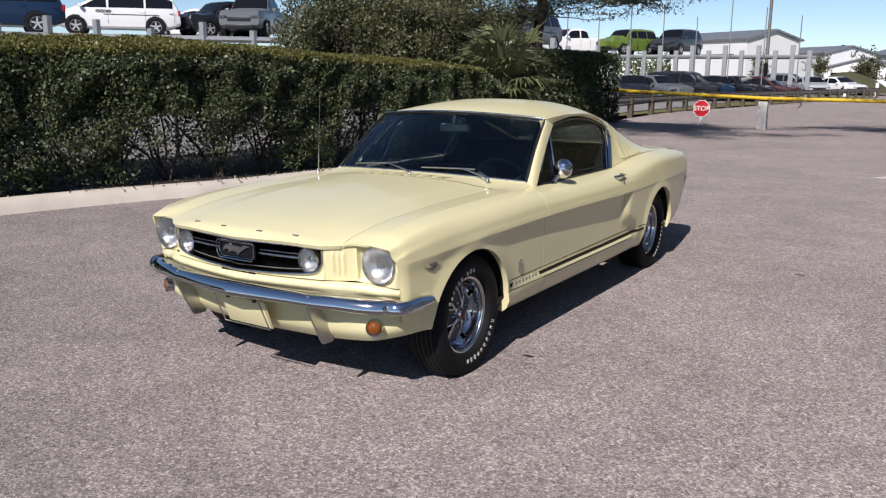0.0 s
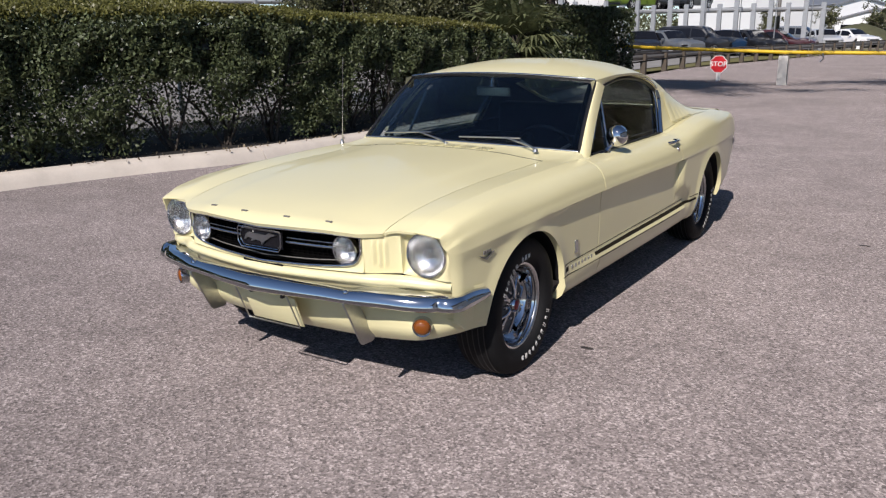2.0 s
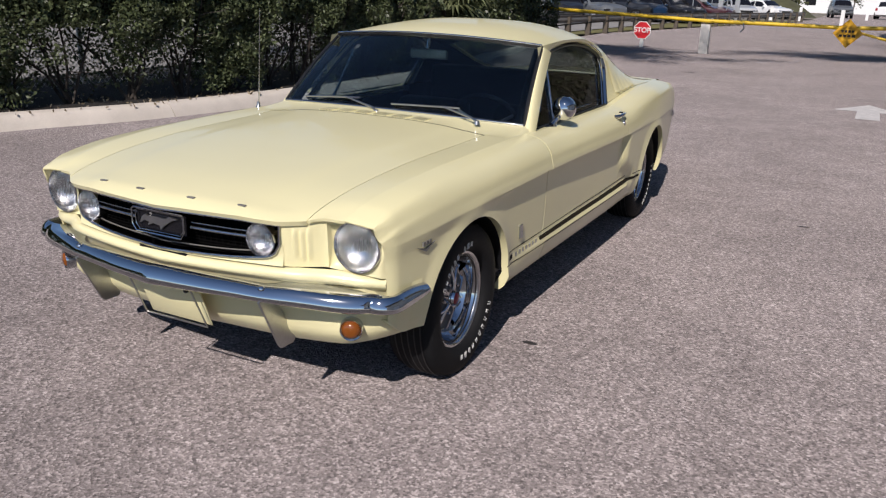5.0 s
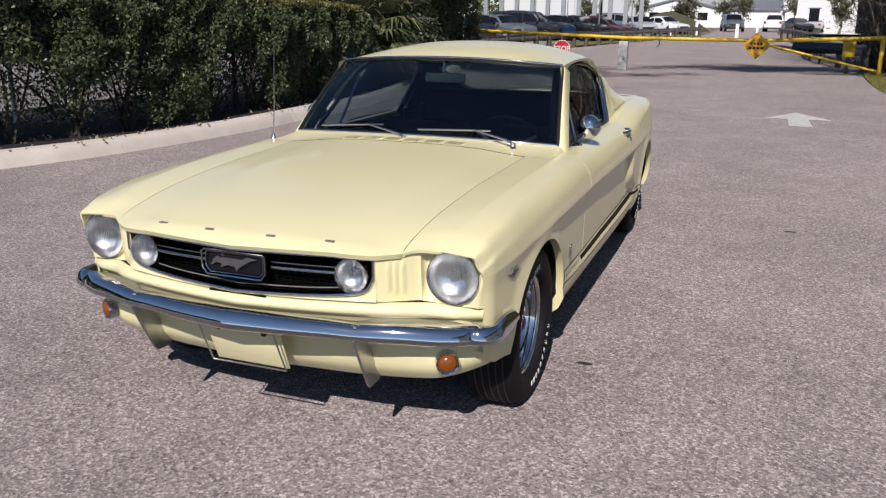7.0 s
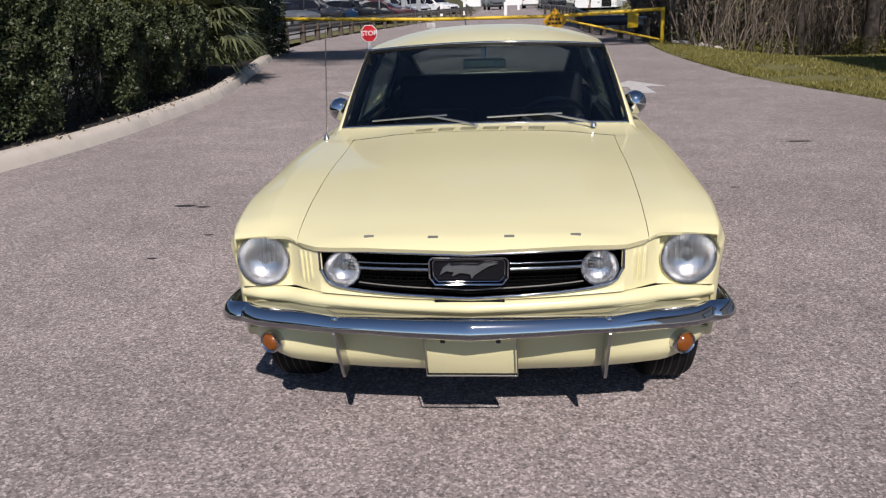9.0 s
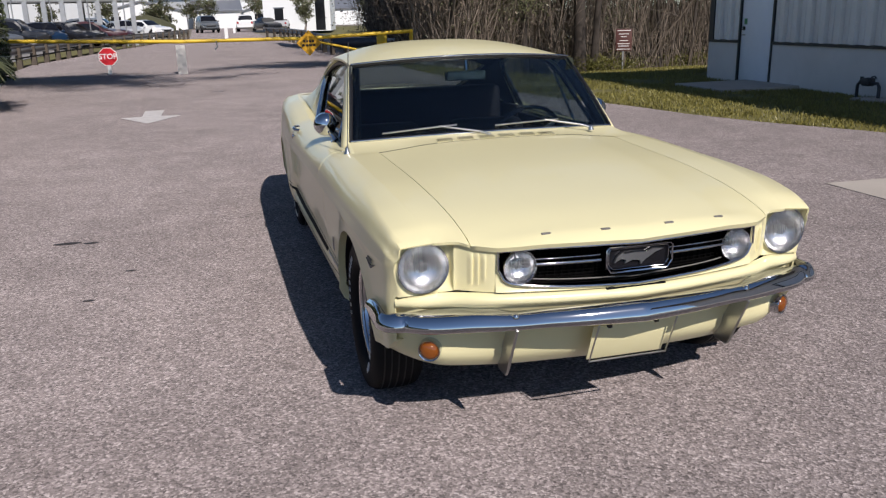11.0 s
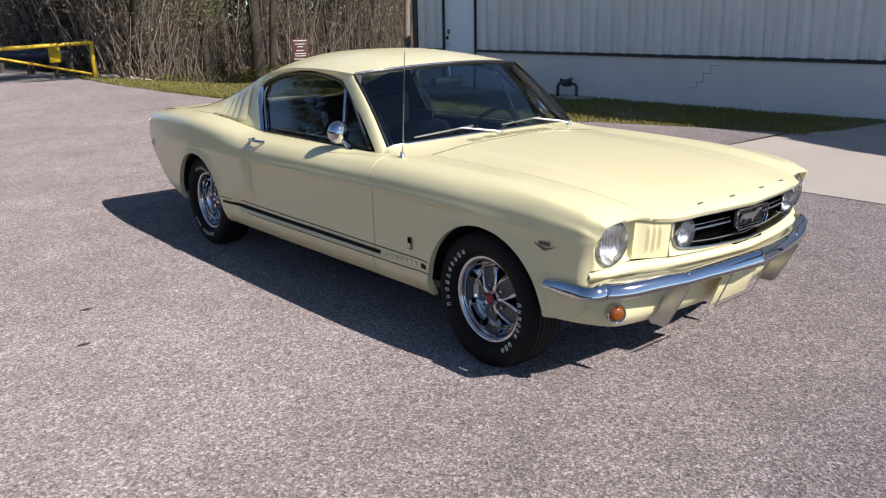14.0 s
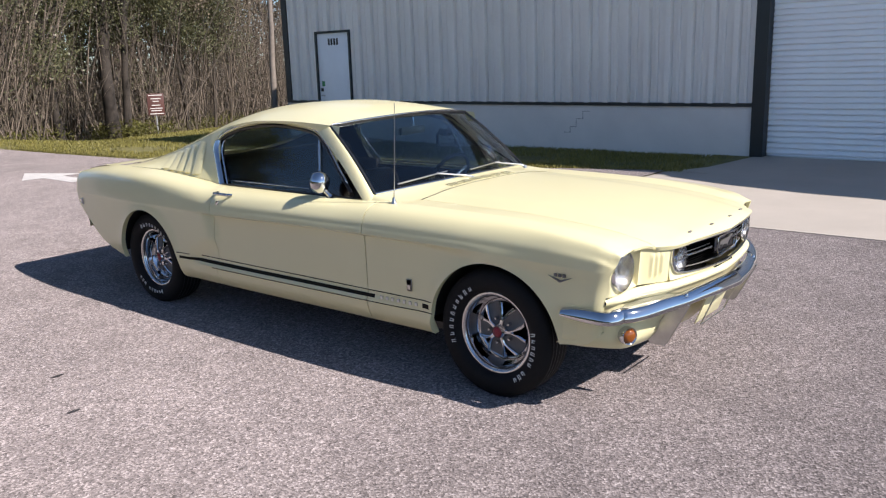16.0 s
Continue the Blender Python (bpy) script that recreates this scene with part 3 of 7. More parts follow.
def hedge_leaves(count, y0, y1):
    out, lit = [], []
    while len(out) + len(lit) < count:
        y = RNG.uniform(y0, y1)
        zt = HEDGE_TOP(y) + 0.05 * noise.noise((y * 1.1, 3.0, 0.0)) + 0.03 * noise.noise((y * 5, 1.0, 0))
        fx = HEDGE_FRONT(y)
        pick = RNG.random()
        bulge = 0.16 * noise.noise((y * 0.9, 0.0, 7.0)) + 0.07 * noise.noise((y * 3.1, 2.0, 0.0))
        if pick < 0.56:
            z = 0.16 + (zt - 0.16) * RNG.random() ** 0.8
            deep = abs(RNG.normal()) * 0.17
            roundtop = 0.22 * max(0.0, (z - zt + 0.28) / 0.28) ** 2
            lump = 0.17 * noise.noise((y * 2.6, z * 2.6, 4.0)) + 0.08 * noise.noise((y * 6, z * 6, 1.0))
            x = fx + bulge + lump - deep - roundtop - 0.12 * max(0.0, 0.8 - z)
            # the foot is thin and patchy
            if z < 0.95:
                keep = noise.noise((y * 1.05, z * 0.9, 11.0)) * 4.2 + noise.noise((y * 3.7, z * 3.0, 5.0)) * 2.0 + (z - 0.45) * 2.2 + 0.15
                if RNG.random() > keep:
                    continue
            if z < 0.3 and RNG.random() < 0.55:
                continue
        elif pick < 0.9:
            s = RNG.random()
            x = fx - 0.08 - s * 1.55
            z = zt + 0.17 * s + 0.03 * noise.noise((x * 3, y * 3, 0)) - abs(RNG.normal()) * 0.07
        else:
            x = fx - 0.3 - RNG.random() * 1.1
            z = 0.25 + RNG.random() * (zt - 0.3)
        # leaves near the top edge get the sunlit colour
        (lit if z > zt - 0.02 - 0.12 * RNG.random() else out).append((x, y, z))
    return out, lit


low, high = hedge_leaves(215000, -0.6, 9.5)
low2, high2 = hedge_leaves(16000, 9.5, 10.8)
low3, high3 = hedge_leaves(26000, -9.0, -0.6)
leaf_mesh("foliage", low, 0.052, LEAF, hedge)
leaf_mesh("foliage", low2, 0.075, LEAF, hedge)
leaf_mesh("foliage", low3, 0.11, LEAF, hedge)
leaf_mesh("top_growth", high, 0.048, LEAFTOP, hedge, up=0.8, label="top leaves coloured a sunlit yellow-green")
leaf_mesh("top_growth", high2 + high3, 0.08, LEAFTOP, hedge, up=0.8, label="top leaves coloured a sunlit yellow-green")
# solid dark core stands in for the shade inside the foliage
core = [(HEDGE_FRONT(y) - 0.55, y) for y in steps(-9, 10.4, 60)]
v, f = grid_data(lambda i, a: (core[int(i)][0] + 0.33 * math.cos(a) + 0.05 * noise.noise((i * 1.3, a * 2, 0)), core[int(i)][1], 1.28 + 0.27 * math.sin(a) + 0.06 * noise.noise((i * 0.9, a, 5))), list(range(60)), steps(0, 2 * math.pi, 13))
solid("shade_core", v, f, DARKBARK, hedge, 80)
y = -8.5
while y < 10.5:
    x0 = HEDGE_FRONT(y) - 0.42
    for k in range(6):
        top_at = (x0 + RNG.uniform(-0.35, 0.42), y + RNG.uniform(-0.5, 0.5), RNG.uniform(0.9, 1.35))
        foot = (x0 + RNG.uniform(-0.07, 0.07), y + RNG.uniform(-0.09, 0.09), 0.06)
        pts = wavy(foot, top_at, 6, 0.035, RNG)
        stems = [tube_data(pts, [0.022, 0.018, 0.015, 0.012, 0.009, 0.006], 5)]
        for q in range(3):
            b = pts[2 + q % 3]
            e = (b[0] + RNG.uniform(-0.2, 0.35), b[1] + RNG.uniform(-0.4, 0.4), b[2] + RNG.uniform(0.0, 0.35))
            stems.append(tube_data(wavy(b, e, 4, 0.02, RNG), [0.008, 0.006, 0.005, 0.003], 4))
        joined("stem", stems, DARKBARK, hedge, "", 60)
    y += RNG.uniform(0.5, 0.75)

# chain-link fence behind the hedge
fence = thing("chain_link_fence", "galvanised chain-link fence behind the hedge", "fence")
FENCE_X = lambda y: KERB(y) - 2.35
wires = []
H0, H1 = 0.08, 1.62
ya = -7.0
while ya < 17.0:
    for way in (1, -1):
        p = []
        for s in (0.0, 1.0):
            yy = ya + way * (H1 - H0) * 0.9 * (s - 0.5)
            p.append((FENCE_X(yy), yy, H0 + s * (H1 - H0)))
        wires.append(tube_data(p, 0.0042, 3, False))
    ya += 0.062
joined("mesh", wires, MESHWIRE, fence)
for k in range(9):
    yy = -6.5 + k * 2.8
    tube("fence_post", [(FENCE_X(yy) - 0.04, yy, 0.0), (FENCE_X(yy) - 0.04, yy, 1.68)], 0.03, GALV, fence, 8)
tube("top_rail", [(FENCE_X(yy), yy, 1.64) for yy in steps(-6.5, 16.5, 24)], 0.02, GALV, fence, 6)


# ---- trees ----
def tree(name, foot, lean, height, radius, crown, crown_r, leaves, size, material, label, bark=BARK, limbs=9, up=0.2, seed=1, gaps=0.9, fork=3, outer=False):
    """Tapered trunk, limbs and a broken crown of single leaves."""
    rng = np.random.default_rng(seed)
    t = thing(name, label, "tree")
    head = np.array(foot, float) + np.array([lean[0], lean[1], height])
    trunk = wavy(foot, head, 8, 0.05, rng)
    pieces = [tube_data(trunk, [radius * (1.25 if i == 0 else 1.0) * (1 - 0.6 * i / 7) for i in range(8)], 10)]
    joined("trunk", pieces, bark, t, smooth=60)
    twigs, cloud = [], []
    crown, crown_r = np.array(crown, float), np.array(crown_r, float)
    for k in range(limbs):
        b = trunk[fork + k % (8 - fork)]
        v = rng.normal(size=3)
        v /= np.linalg.norm(v)
        e = crown + v * crown_r * rng.uniform(0.55, 0.95)
        limb = wavy(b, e, 7, 0.10, rng)
        twigs.append(tube_data(limb, [radius * 0.42 * (1 - 0.8 * i / 6) + 0.006 for i in range(7)], 6))
        for q in range(7):
            s = limb[4 + q % 3] if outer else limb[2 + q % 5]
            g = s + rng.normal(size=3) * crown_r * 0.33
            tw = wavy(s, g, 5, 0.05, rng)
            twigs.append(tube_data(tw, [0.02, 0.014, 0.010, 0.007, 0.004], 4))
            cloud.append(g)
            cloud.append(tw[3])
    joined("branchwork", twigs, bark, t, smooth=60)
    cloud = np.array(cloud)
    pick = rng.integers(0, len(cloud), leaves)
    pts = cloud[pick] + rng.normal(size=(leaves, 3)) * crown_r * 0.13 * gaps
    leaf_mesh("crown", pts, size, material, t, up=up, slim=0.42)
    return t


tree("shade_tree", (-6.9, 16.6, 0.0), (0.2, -0.5), 5.6, 0.16, (-2.4, 12.2, 6.2), (2.6, 2.3, 0.9), 45000, 0.085, OLIVE, "leaning oak with dark bark overhanging the road", DARKBARK, 14, seed=3, fork=6, outer=True)
# added tree; its unseen crown throws shade on the far hedge
tree("hedge_shade_tree", (-8.6, 14.6, 0.0), (0.5, -0.4), 5.4, 0.12, (-7.3, 13.6, 6.2), (1.9, 1.9, 1.1), 22000, 0.10, OLIVE, "thin dark tree behind the hedge, added to shade the far hedge", DARKBARK, 11, seed=5, fork=6)
tree("hanging_tree", (-8.2, 18.6, 0.0), (0.9, -1.2), 4.3, 0.09, (-4.7, 16.3, 3.25), (2.7, 1.0, 0.36), 13000, 0.065, OLIVE, "slim tree whose leafy twigs hang over the yard's edge", DARKBARK, 16, seed=8, fork=6, outer=True)
for k, (x, y, h, r) in enumerate(((-8.7, 10.3, 3.2, 1.2), (-8.3, 11.5, 3.3, 1.3), (-7.8, 12.8, 3.2, 1.2), (-9.5, 13.9, 3.5, 1.5), (-8.3, 15.6, 3.7, 1.5))):
    tree("bushy_tree", (x, y, 0.0), (0.2, 0.2), h * 0.7, 0.08, (x + 0.1, y, h * 0.72), (r * 0.95, r, h * 0.42), 30000, 0.075, (OLIVE, WOODOLIVE, OLIVE, DRYLEAF, OLIVE)[k], "grey-green bushy tree behind the hedge", DARKBARK, 16, seed=20 + k)

# fan palm at the end of the hedge
palm = thing("fan_palm", "young fan palm with drooping grey-green leaves", "palm")
px, py = -5.7, 12.15
tube("trunk", [(px, py, 0.05), (px, py, 0.8), (px + 0.03, py, 1.55)], [0.16, 0.14, 0.12], DARKBARK, palm, 10)
for k in range(72):
    a = k * 2.4 + RNG.uniform(-0.4, 0.4)
    lift = RNG.uniform(-0.7, 1.2)
    reach = RNG.uniform(0.3, 0.9)
    d = Vector((math.cos(a) * math.cos(lift), math.sin(a) * math.cos(lift), math.sin(lift)))
    base = Vector((px + RNG.uniform(-0.15, 0.15), py, RNG.uniform(0.95, 1.5)))
    hub_at = base + d * reach
    blades = []
    side = d.cross(Vector((0, 0, 1))).normalized()
    for j in range(17):
        b = (j - 8) / 8 * 1.25
        way = (d * math.cos(b) + side * math.sin(b)).normalized()
        ln = RNG.uniform(0.6, 0.95) * (1 - 0.25 * abs(j - 8) / 8)
        p1 = hub_at + way * ln * 0.55
        p2 = hub_at + way * ln + Vector((0, 0, -RNG.uniform(0.12, 0.42) * ln))
        w = way.cross(d.cross(side)).normalized() * 0.030
        blades.append(([hub_at, p1 + w, p2, p1 - w], [(0, 1, 2, 3)]))
    leaf = joined("frond", blades, PALM, palm)
    v, f = tube_data([base, base + d * reach * 0.5 + Vector((0, 0, 0.03)), hub_at], [0.016, 0.012, 0.008], 5)
    solid("stalk", v, f, PALM, leaf, 60)
# dark clipped end of the hedge in the tree's shade
far_hedge = thing("far_hedge", "dense dark hedge in the shade at the yard's corner", "hedge")
pts = []
while len(pts) < 60000:
    x, y, z = RNG.uniform(-9.5, -6.3), RNG.uniform(15.8, 21.0), RNG.uniform(0.05, 2.1)
    edge = min(x + 9.5, -6.4 - x + 0.12 * (y - 18) + 0.2, y - 15.8, 21.0 - y, 2.1 - z)
    if edge < 0.35 + 0.1 * noise.noise((x * 2, y * 2, z * 2)) and edge > 0:
        pts.append((x, y, z))
leaf_mesh("foliage", pts, 0.10, LEAF, far_hedge)
# dark block put in as the shade between the leaves
boxpart("shade_core", -9.2, -7.0, 16.2, 20.7, 0.0, 1.8, DARKBARK, far_hedge, 0.2)


# ---- winter wood beyond the lawn ----
def wood_edge(s):
    """Edge of the wood: along the road, then across behind the lawn."""
    pts = ((7.0, 64.0), (5.4, 45.0), (4.9, 30.0), (5.1, 23.0), (5.8, 21.0), (8.0, 23.0), (10.5, 26.2), (15.0, 28.2), (22.0, 30.5), (36.0, 35.0))
    seg = [math.dist(pts[i], pts[i + 1]) for i in range(len(pts) - 1)]
    d = s * sum(seg)
    for i, g in enumerate(seg):
        if d <= g or i == len(seg) - 1:
            a, b = pts[i], pts[i + 1]
            u = min(1.0, d / g)
            nx, ny = (b[1] - a[1]) / g, -(b[0] - a[0]) / g
            return a[0] + (b[0] - a[0]) * u, a[1] + (b[1] - a[1]) * u, -nx, -ny
        d -= g


EDGE_Y = straight(((5.5, 21.2), (8.0, 23.0), (10.5, 26.2), (15.0, 28.2), (22.0, 30.5), (36.0, 35.0)))


def wood_point(depth, lo=0.0, hi=1.0):
    x, y, nx, ny = wood_edge(RNG.uniform(lo, hi))
    x, y = max(x + nx * depth, 4.9 + 0.4 * RNG.random()), y + ny * depth
    if x > 5.6:
        y = max(y, EDGE_Y(x) + 0.8 * depth)
    return x, y


stems, thin = [], []
for k in range(2600):
    near = k < 1900
    x, y = wood_point(abs(RNG.normal()) * 2.4 + (0 if near else 3), 0.42 if near else 0.0, 0.9 if near else 1.0)
    h = RNG.uniform(2.0, 8.5)
    r = RNG.choice((0.008, 0.011, 0.015, 0.024))
    top_at = (x + RNG.normal() * 0.24 * h, y + RNG.normal() * 0.24 * h, h)
    p = wavy((x, y, -0.12 + slope(x, y)), top_at, 6, 0.13, RNG)
    stems.append(tube_data(p, [r * 1.2, r, r * 0.9, r * 0.75, r * 0.55, r * 0.3], 4, False))
    for q in range(7 if near else 4):
        b = p[1 + q % 5]
        e = b + RNG.normal(size=3) * np.array([0.5, 0.5, 0.35]) + np.array([0, 0, 0.3])
        thin.append(tube_data(wavy(b, e, 4, 0.05, RNG), [r * 0.45, r * 0.4, r * 0.3, 0.002], 3, False))
wood = tagged(joined("brushwood", stems, BARK), "tangle of bare grey-brown winter stems", "undergrowth", kind="stuff")
tagged(joined("bare_twigs", thin, BARK), "fine bare grey-brown twigs", "twigs", kind="stuff")
pts, dry, low_green = [], [], []
for k in range(620):
    x, y = wood_point(abs(RNG.normal()) * 2.6 + 0.5, 0.3, 1.0)
    c = np.array([x, y, RNG.uniform(1.0, 9.0)])
    (pts if RNG.random() < 0.35 + 0.5 * (c[2] > 2.6) * (x < 19) else dry).append(c + RNG.normal(size=(190, 3)) * np.array([0.7, 0.7, 0.5]))
for k in range(90):
    x, y = wood_point(RNG.uniform(-0.1, 1.6), 0.42, 0.95)
    low_green.append(np.array([x, y, slope(x, y) + RNG.uniform(0.05, 0.40)]) + RNG.normal(size=(130, 3)) * np.array([0.35, 0.35, 0.18]))
for k in range(900):
    x = RNG.uniform(5.6, 21.0)
    zc = 1.3 + 5.2 * RNG.random() ** 0.8
    yc = EDGE_Y(x) + RNG.uniform(-0.5, 1.8)
    if noise.noise((x * 0.5, zc * 0.6, 3.0)) < 0.26 - 0.085 * (zc - 1.5):
        continue
    pts.append(np.array([x, yc, zc]) + RNG.normal(size=(360, 3)) * np.array([0.55, 0.55, 0.32]))
for k in range(12):
    x = 13.4 + RNG.normal() * 0.9
    low_green.append(np.array([x, 26.9 + RNG.normal() * 0.2, slope(x, 26.9) + 0.2]) + RNG.normal(size=(160, 3)) * np.array([0.28, 0.16, 0.18]))
tagged(leaf_mesh("evergreen_leaves", np.concatenate(pts), 0.085, WOODOLIVE), "grey-green evergreen leaves among bare stems", "leaves", kind="stuff")
tagged(leaf_mesh("withered_leaves", np.concatenate(dry), 0.09, WOODLEAF), "withered brown leaves and hanging moss", "leaves", kind="stuff")
tagged(leaf_mesh("low_shrubs", np.concatenate(low_green), 0.12, LEAFTOP, slim=0.3), "yellow-green weeds at the foot of the wood", "weeds", kind="stuff")
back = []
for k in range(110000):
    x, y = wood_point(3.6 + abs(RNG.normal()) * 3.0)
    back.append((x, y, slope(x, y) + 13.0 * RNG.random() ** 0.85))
tagged(leaf_mesh("deep_wood", back, 0.30, DEEPLEAF, slim=0.5), "brown-grey wood behind the first stems, coloured dark for depth shade", "woodland", kind="stuff")
for k, (x, y, r, h, lx) in enumerate(((17.4, 29.4, 0.08, 8.5, -0.4), (21.0, 31.2, 0.10, 9.0, 0.3), (13.1, 27.0, 0.15, 8.5, 0.6), (12.4, 26.8, 0.25, 9.0, 0.2), (9.5, 25.0, 0.13, 8.6, -0.2), (7.0, 23.6, 0.20, 8.2, -0.5), (8.6, 25.6, 0.09, 7.5, 0.2), (15.2, 30.6, 0.11, 9.0, 0.4), (6.4, 32.0, 0.09, 7.0, -0.2), (19.2, 30.0, 0.08, 8.0, 0.6))):
    tree("bare_tree", (x, y, slope(x, y) - 0.1), (lx, 0.2), h, r, (x + lx, y + 0.2, h * 0.8), (2.2, 2.0, 2.2), 9000, 0.10, WOODOLIVE if x < 16 else WOODLEAF, "slim dark-barked tree among the winter stems", DARKBARK, 12, seed=60 + k)
# tall pale oak behind the warehouse corner
tree("tall_oak", (12.3, 17.35, slope(12.3, 17.35) - 0.1), (0.5, 0.0), 7.0, 0.10, (12.6, 18.0, 7.6), (2.0, 1.8, 1.2), 7000, 0.10, OLIVE, "tall oak with pale bark behind the warehouse corner", plain("pale_trunk_bark", (0.23, 0.195, 0.165), 0.9, vary=0.4, scale=8, fine=50, bump=0.5), 10, seed=91, fork=5)
# leaning oak whose unseen crown is added to shade the gate
tree("gate_shade_oak", (6.3, 23.5, -0.3), (-0.8, -5.2), 5.6, 0.11, (3.0, 15.6, 6.0), (2.9, 1.5, 0.8), 20000, 0.11, OLIVE, "oak leaning by the gate, its unseen crown added for shade", DARKBARK, 12, seed=92, outer=True)

# grass blades on the lawn
pts = []
while len(pts) < 60000:
    y = 2.3 + 19 * RNG.random() ** 0.9
    x = GRASS_EDGE(y) + 0.03 + (WALL_X - GRASS_EDGE(y)) * RNG.random() ** 1.2
    if 7.3 < x and 9.7 < y < 11.4:
        continue
    if noise.noise((x * 0.9, y * 0.9, 2)) + 0.55 < RNG.random() * 0.8:
        continue
    pts.append((x, y, 0.03 + lawn_fall(x, y)))
tagged(leaf_mesh("grass_blades", pts, 0.075, GRASS, up=2.5, slim=0.16), "short patchy yellow-green grass", "grass", kind="stuff")
far_blades = []
while len(far_blades) < 26000:
    y, x = RNG.uniform(12.8, 30.0), RNG.uniform(5.2, 22.0)
    if x > GRASS_EDGE(y) and y < EDGE_Y(x) + 0.8 and noise.noise((x * 0.7, y * 0.7, 2)) + 0.6 > RNG.random() * 0.8:
        far_blades.append((x, y, 0.03 + lawn_fall(x, y)))
tagged(leaf_mesh("grass_blades", far_blades, 0.11, GRASS, up=2.5, slim=0.2), "rough yellow-green grass sloping to the wood", "grass", kind="stuff")
pts = [(KERB(yy) - 0.05 - 0.2 * RNG.random(), yy, 0.156) for yy in RNG.uniform(-4, 16, 160)]
pts += [(KERB(yy) - 0.26 - 1.6 * RNG.random() ** 1.4, yy, 0.145) for yy in RNG.uniform(-6, 12, 600)]
tagged(leaf_mesh("fallen_leaves", pts, 0.05, DRYLEAF), "dry fallen leaves along the kerb", "leaves", kind="stuff")

# ---- the yellow coupe ----
STRIPE = plain("dark_tape_stripe", (0.020, 0.016, 0.009), 0.7, vary=0.2, scale=12, spec=0.15)
POLISHED = plain("polished_steel_lip", (0.66, 0.66, 0.67), 0.22, 1.0)
HUBRED = plain("dull_red_enamel", (0.30, 0.028, 0.040), 0.4, vary=0.1)
coupe = thing("coupe", "pale yellow two-door fastback coupe with chrome bumper, parked on asphalt", "car")

XS = curve((-0.62, 0.782), (-0.3, 0.816), (0.2, 0.838), (1.0, 0.848), (1.9, 0.858), (2.74, 0.846), (3.3, 0.80), (3.6, 0.757), (3.74, 0.733), (3.80, 0.70))
ZC = curve((-0.62, 0.655), (0.15, 0.684), (0.72, 0.689), (1.3, 0.685), (1.9, 0.677), (2.7, 0.680), (3.8, 0.66))
ZT = curve((-0.62, 0.722), (-0.58, 0.745), (-0.5, 0.775), (-0.3, 0.805), (0.0, 0.824), (0.6, 0.834), (1.0, 0.824), (2.0, 0.822), (2.2, 0.838), (2.45, 0.861), (2.8, 0.879), (3.15, 0.876), (3.5, 0.848), (3.8, 0.806))
COVE = curve((-0.58, 0.0), (-0.42, 0.005), (-0.1, 0.011), (0.2, 0.016), (0.8, 0.021), (1.7, 0.032), (1.84, 0.032), (1.97, 0.0), (3.8, 0.0))
LIP = curve((0.3, 0.0), (0.55, 0.8), (0.9, 1.0), (1.8, 1.0), (1.99, 0.0), (3.0, 0.0))
BOXY = curve((-0.6, 0.35), (-0.4, 0.5), (0.1, 1.0), (3.0, 1.0), (3.6, 0.6))
HUB, TYRE = 0.297, 0.302
ARCHES = ((-0.022, 0.287, 0.345), (2.69, 0.282, 0.352))
BOTTOM = straight(((-0.62, 0.40), (-0.5, 0.335), (-0.36, 0.325), (0.3, 0.235), (2.3, 0.235), (3.05, 0.27), (3.25, 0.315), (3.4, 0.38), (3.6, 0.50), (3.8, 0.62)))


def low_edge(y):
    z = BOTTOM(y)
    for yc, zc, r in ARCHES:
        if abs(y - yc) < r:
            z = max(z, zc + math.sqrt(r * r - (y - yc) ** 2))
    return z


def along(y, z):
    """The cove's end leans, and runs on below it to the rear arch."""
    low = min(1.0, max(0.0, (0.53 - z) / 0.15))
    return (0.38 * (z - 0.42) + 0.30 * low * low * (3 - 2 * low)) * min(1.0, max(0.0, y - 1.2) / 0.4)


def flank(y, z):
    """Half-width of the body side."""
    xs, zc, zt, d = XS(y), ZC(y), ZT(y), COVE(y - along(y, z))
    lip = LIP(y - along(y, z))
    k = BOXY(y)
    soft = min(1.0, max(0.0, (0.35 - y) / 0.35))
    if z > zc:
        x = curve((zc, xs), (zc + 0.02, xs - 0.002), (0.20 * zt + 0.80 * zc, xs - 0.005 * k), (0.40 * zt + 0.60 * zc, xs - 0.011 * k), (zt - 0.056, xs - 0.026 * k), (zt - 0.026, xs - 0.055 * k), (zt - 0.007, xs - 0.098 * k), (zt - 0.0022, xs - 0.121), (zt, xs - 0.14))(z)
    else:
        keys = ((0.22, xs - 0.085), (0.255, xs - 0.045), (0.30, xs - 0.026), (0.352, xs - d * (1 - lip) - 0.014), (0.385, xs - d - 0.009), (0.50, xs - d - 0.006), (zc - 0.05, xs - d - 0.004), (zc - 0.012 - 0.030 * soft, xs - 0.92 * d - 0.003), (zc - 0.002 - 0.006 * soft, xs - 0.20 * d), (zc, xs))
        x = float(np.interp(z, [q[0] for q in keys], [q[1] for q in keys]))
    if y < -0.53:
        x -= 0.018 * ((-0.53 - y) / 0.07) ** 2 * min(1.0, max(0.0, (zt - z) / 0.04))
    for yc, zh, r in ARCHES:
        far = math.hypot(y - yc, z - zh) - r
        x += 0.012 * math.exp(-(far / 0.035) ** 2)
    return x


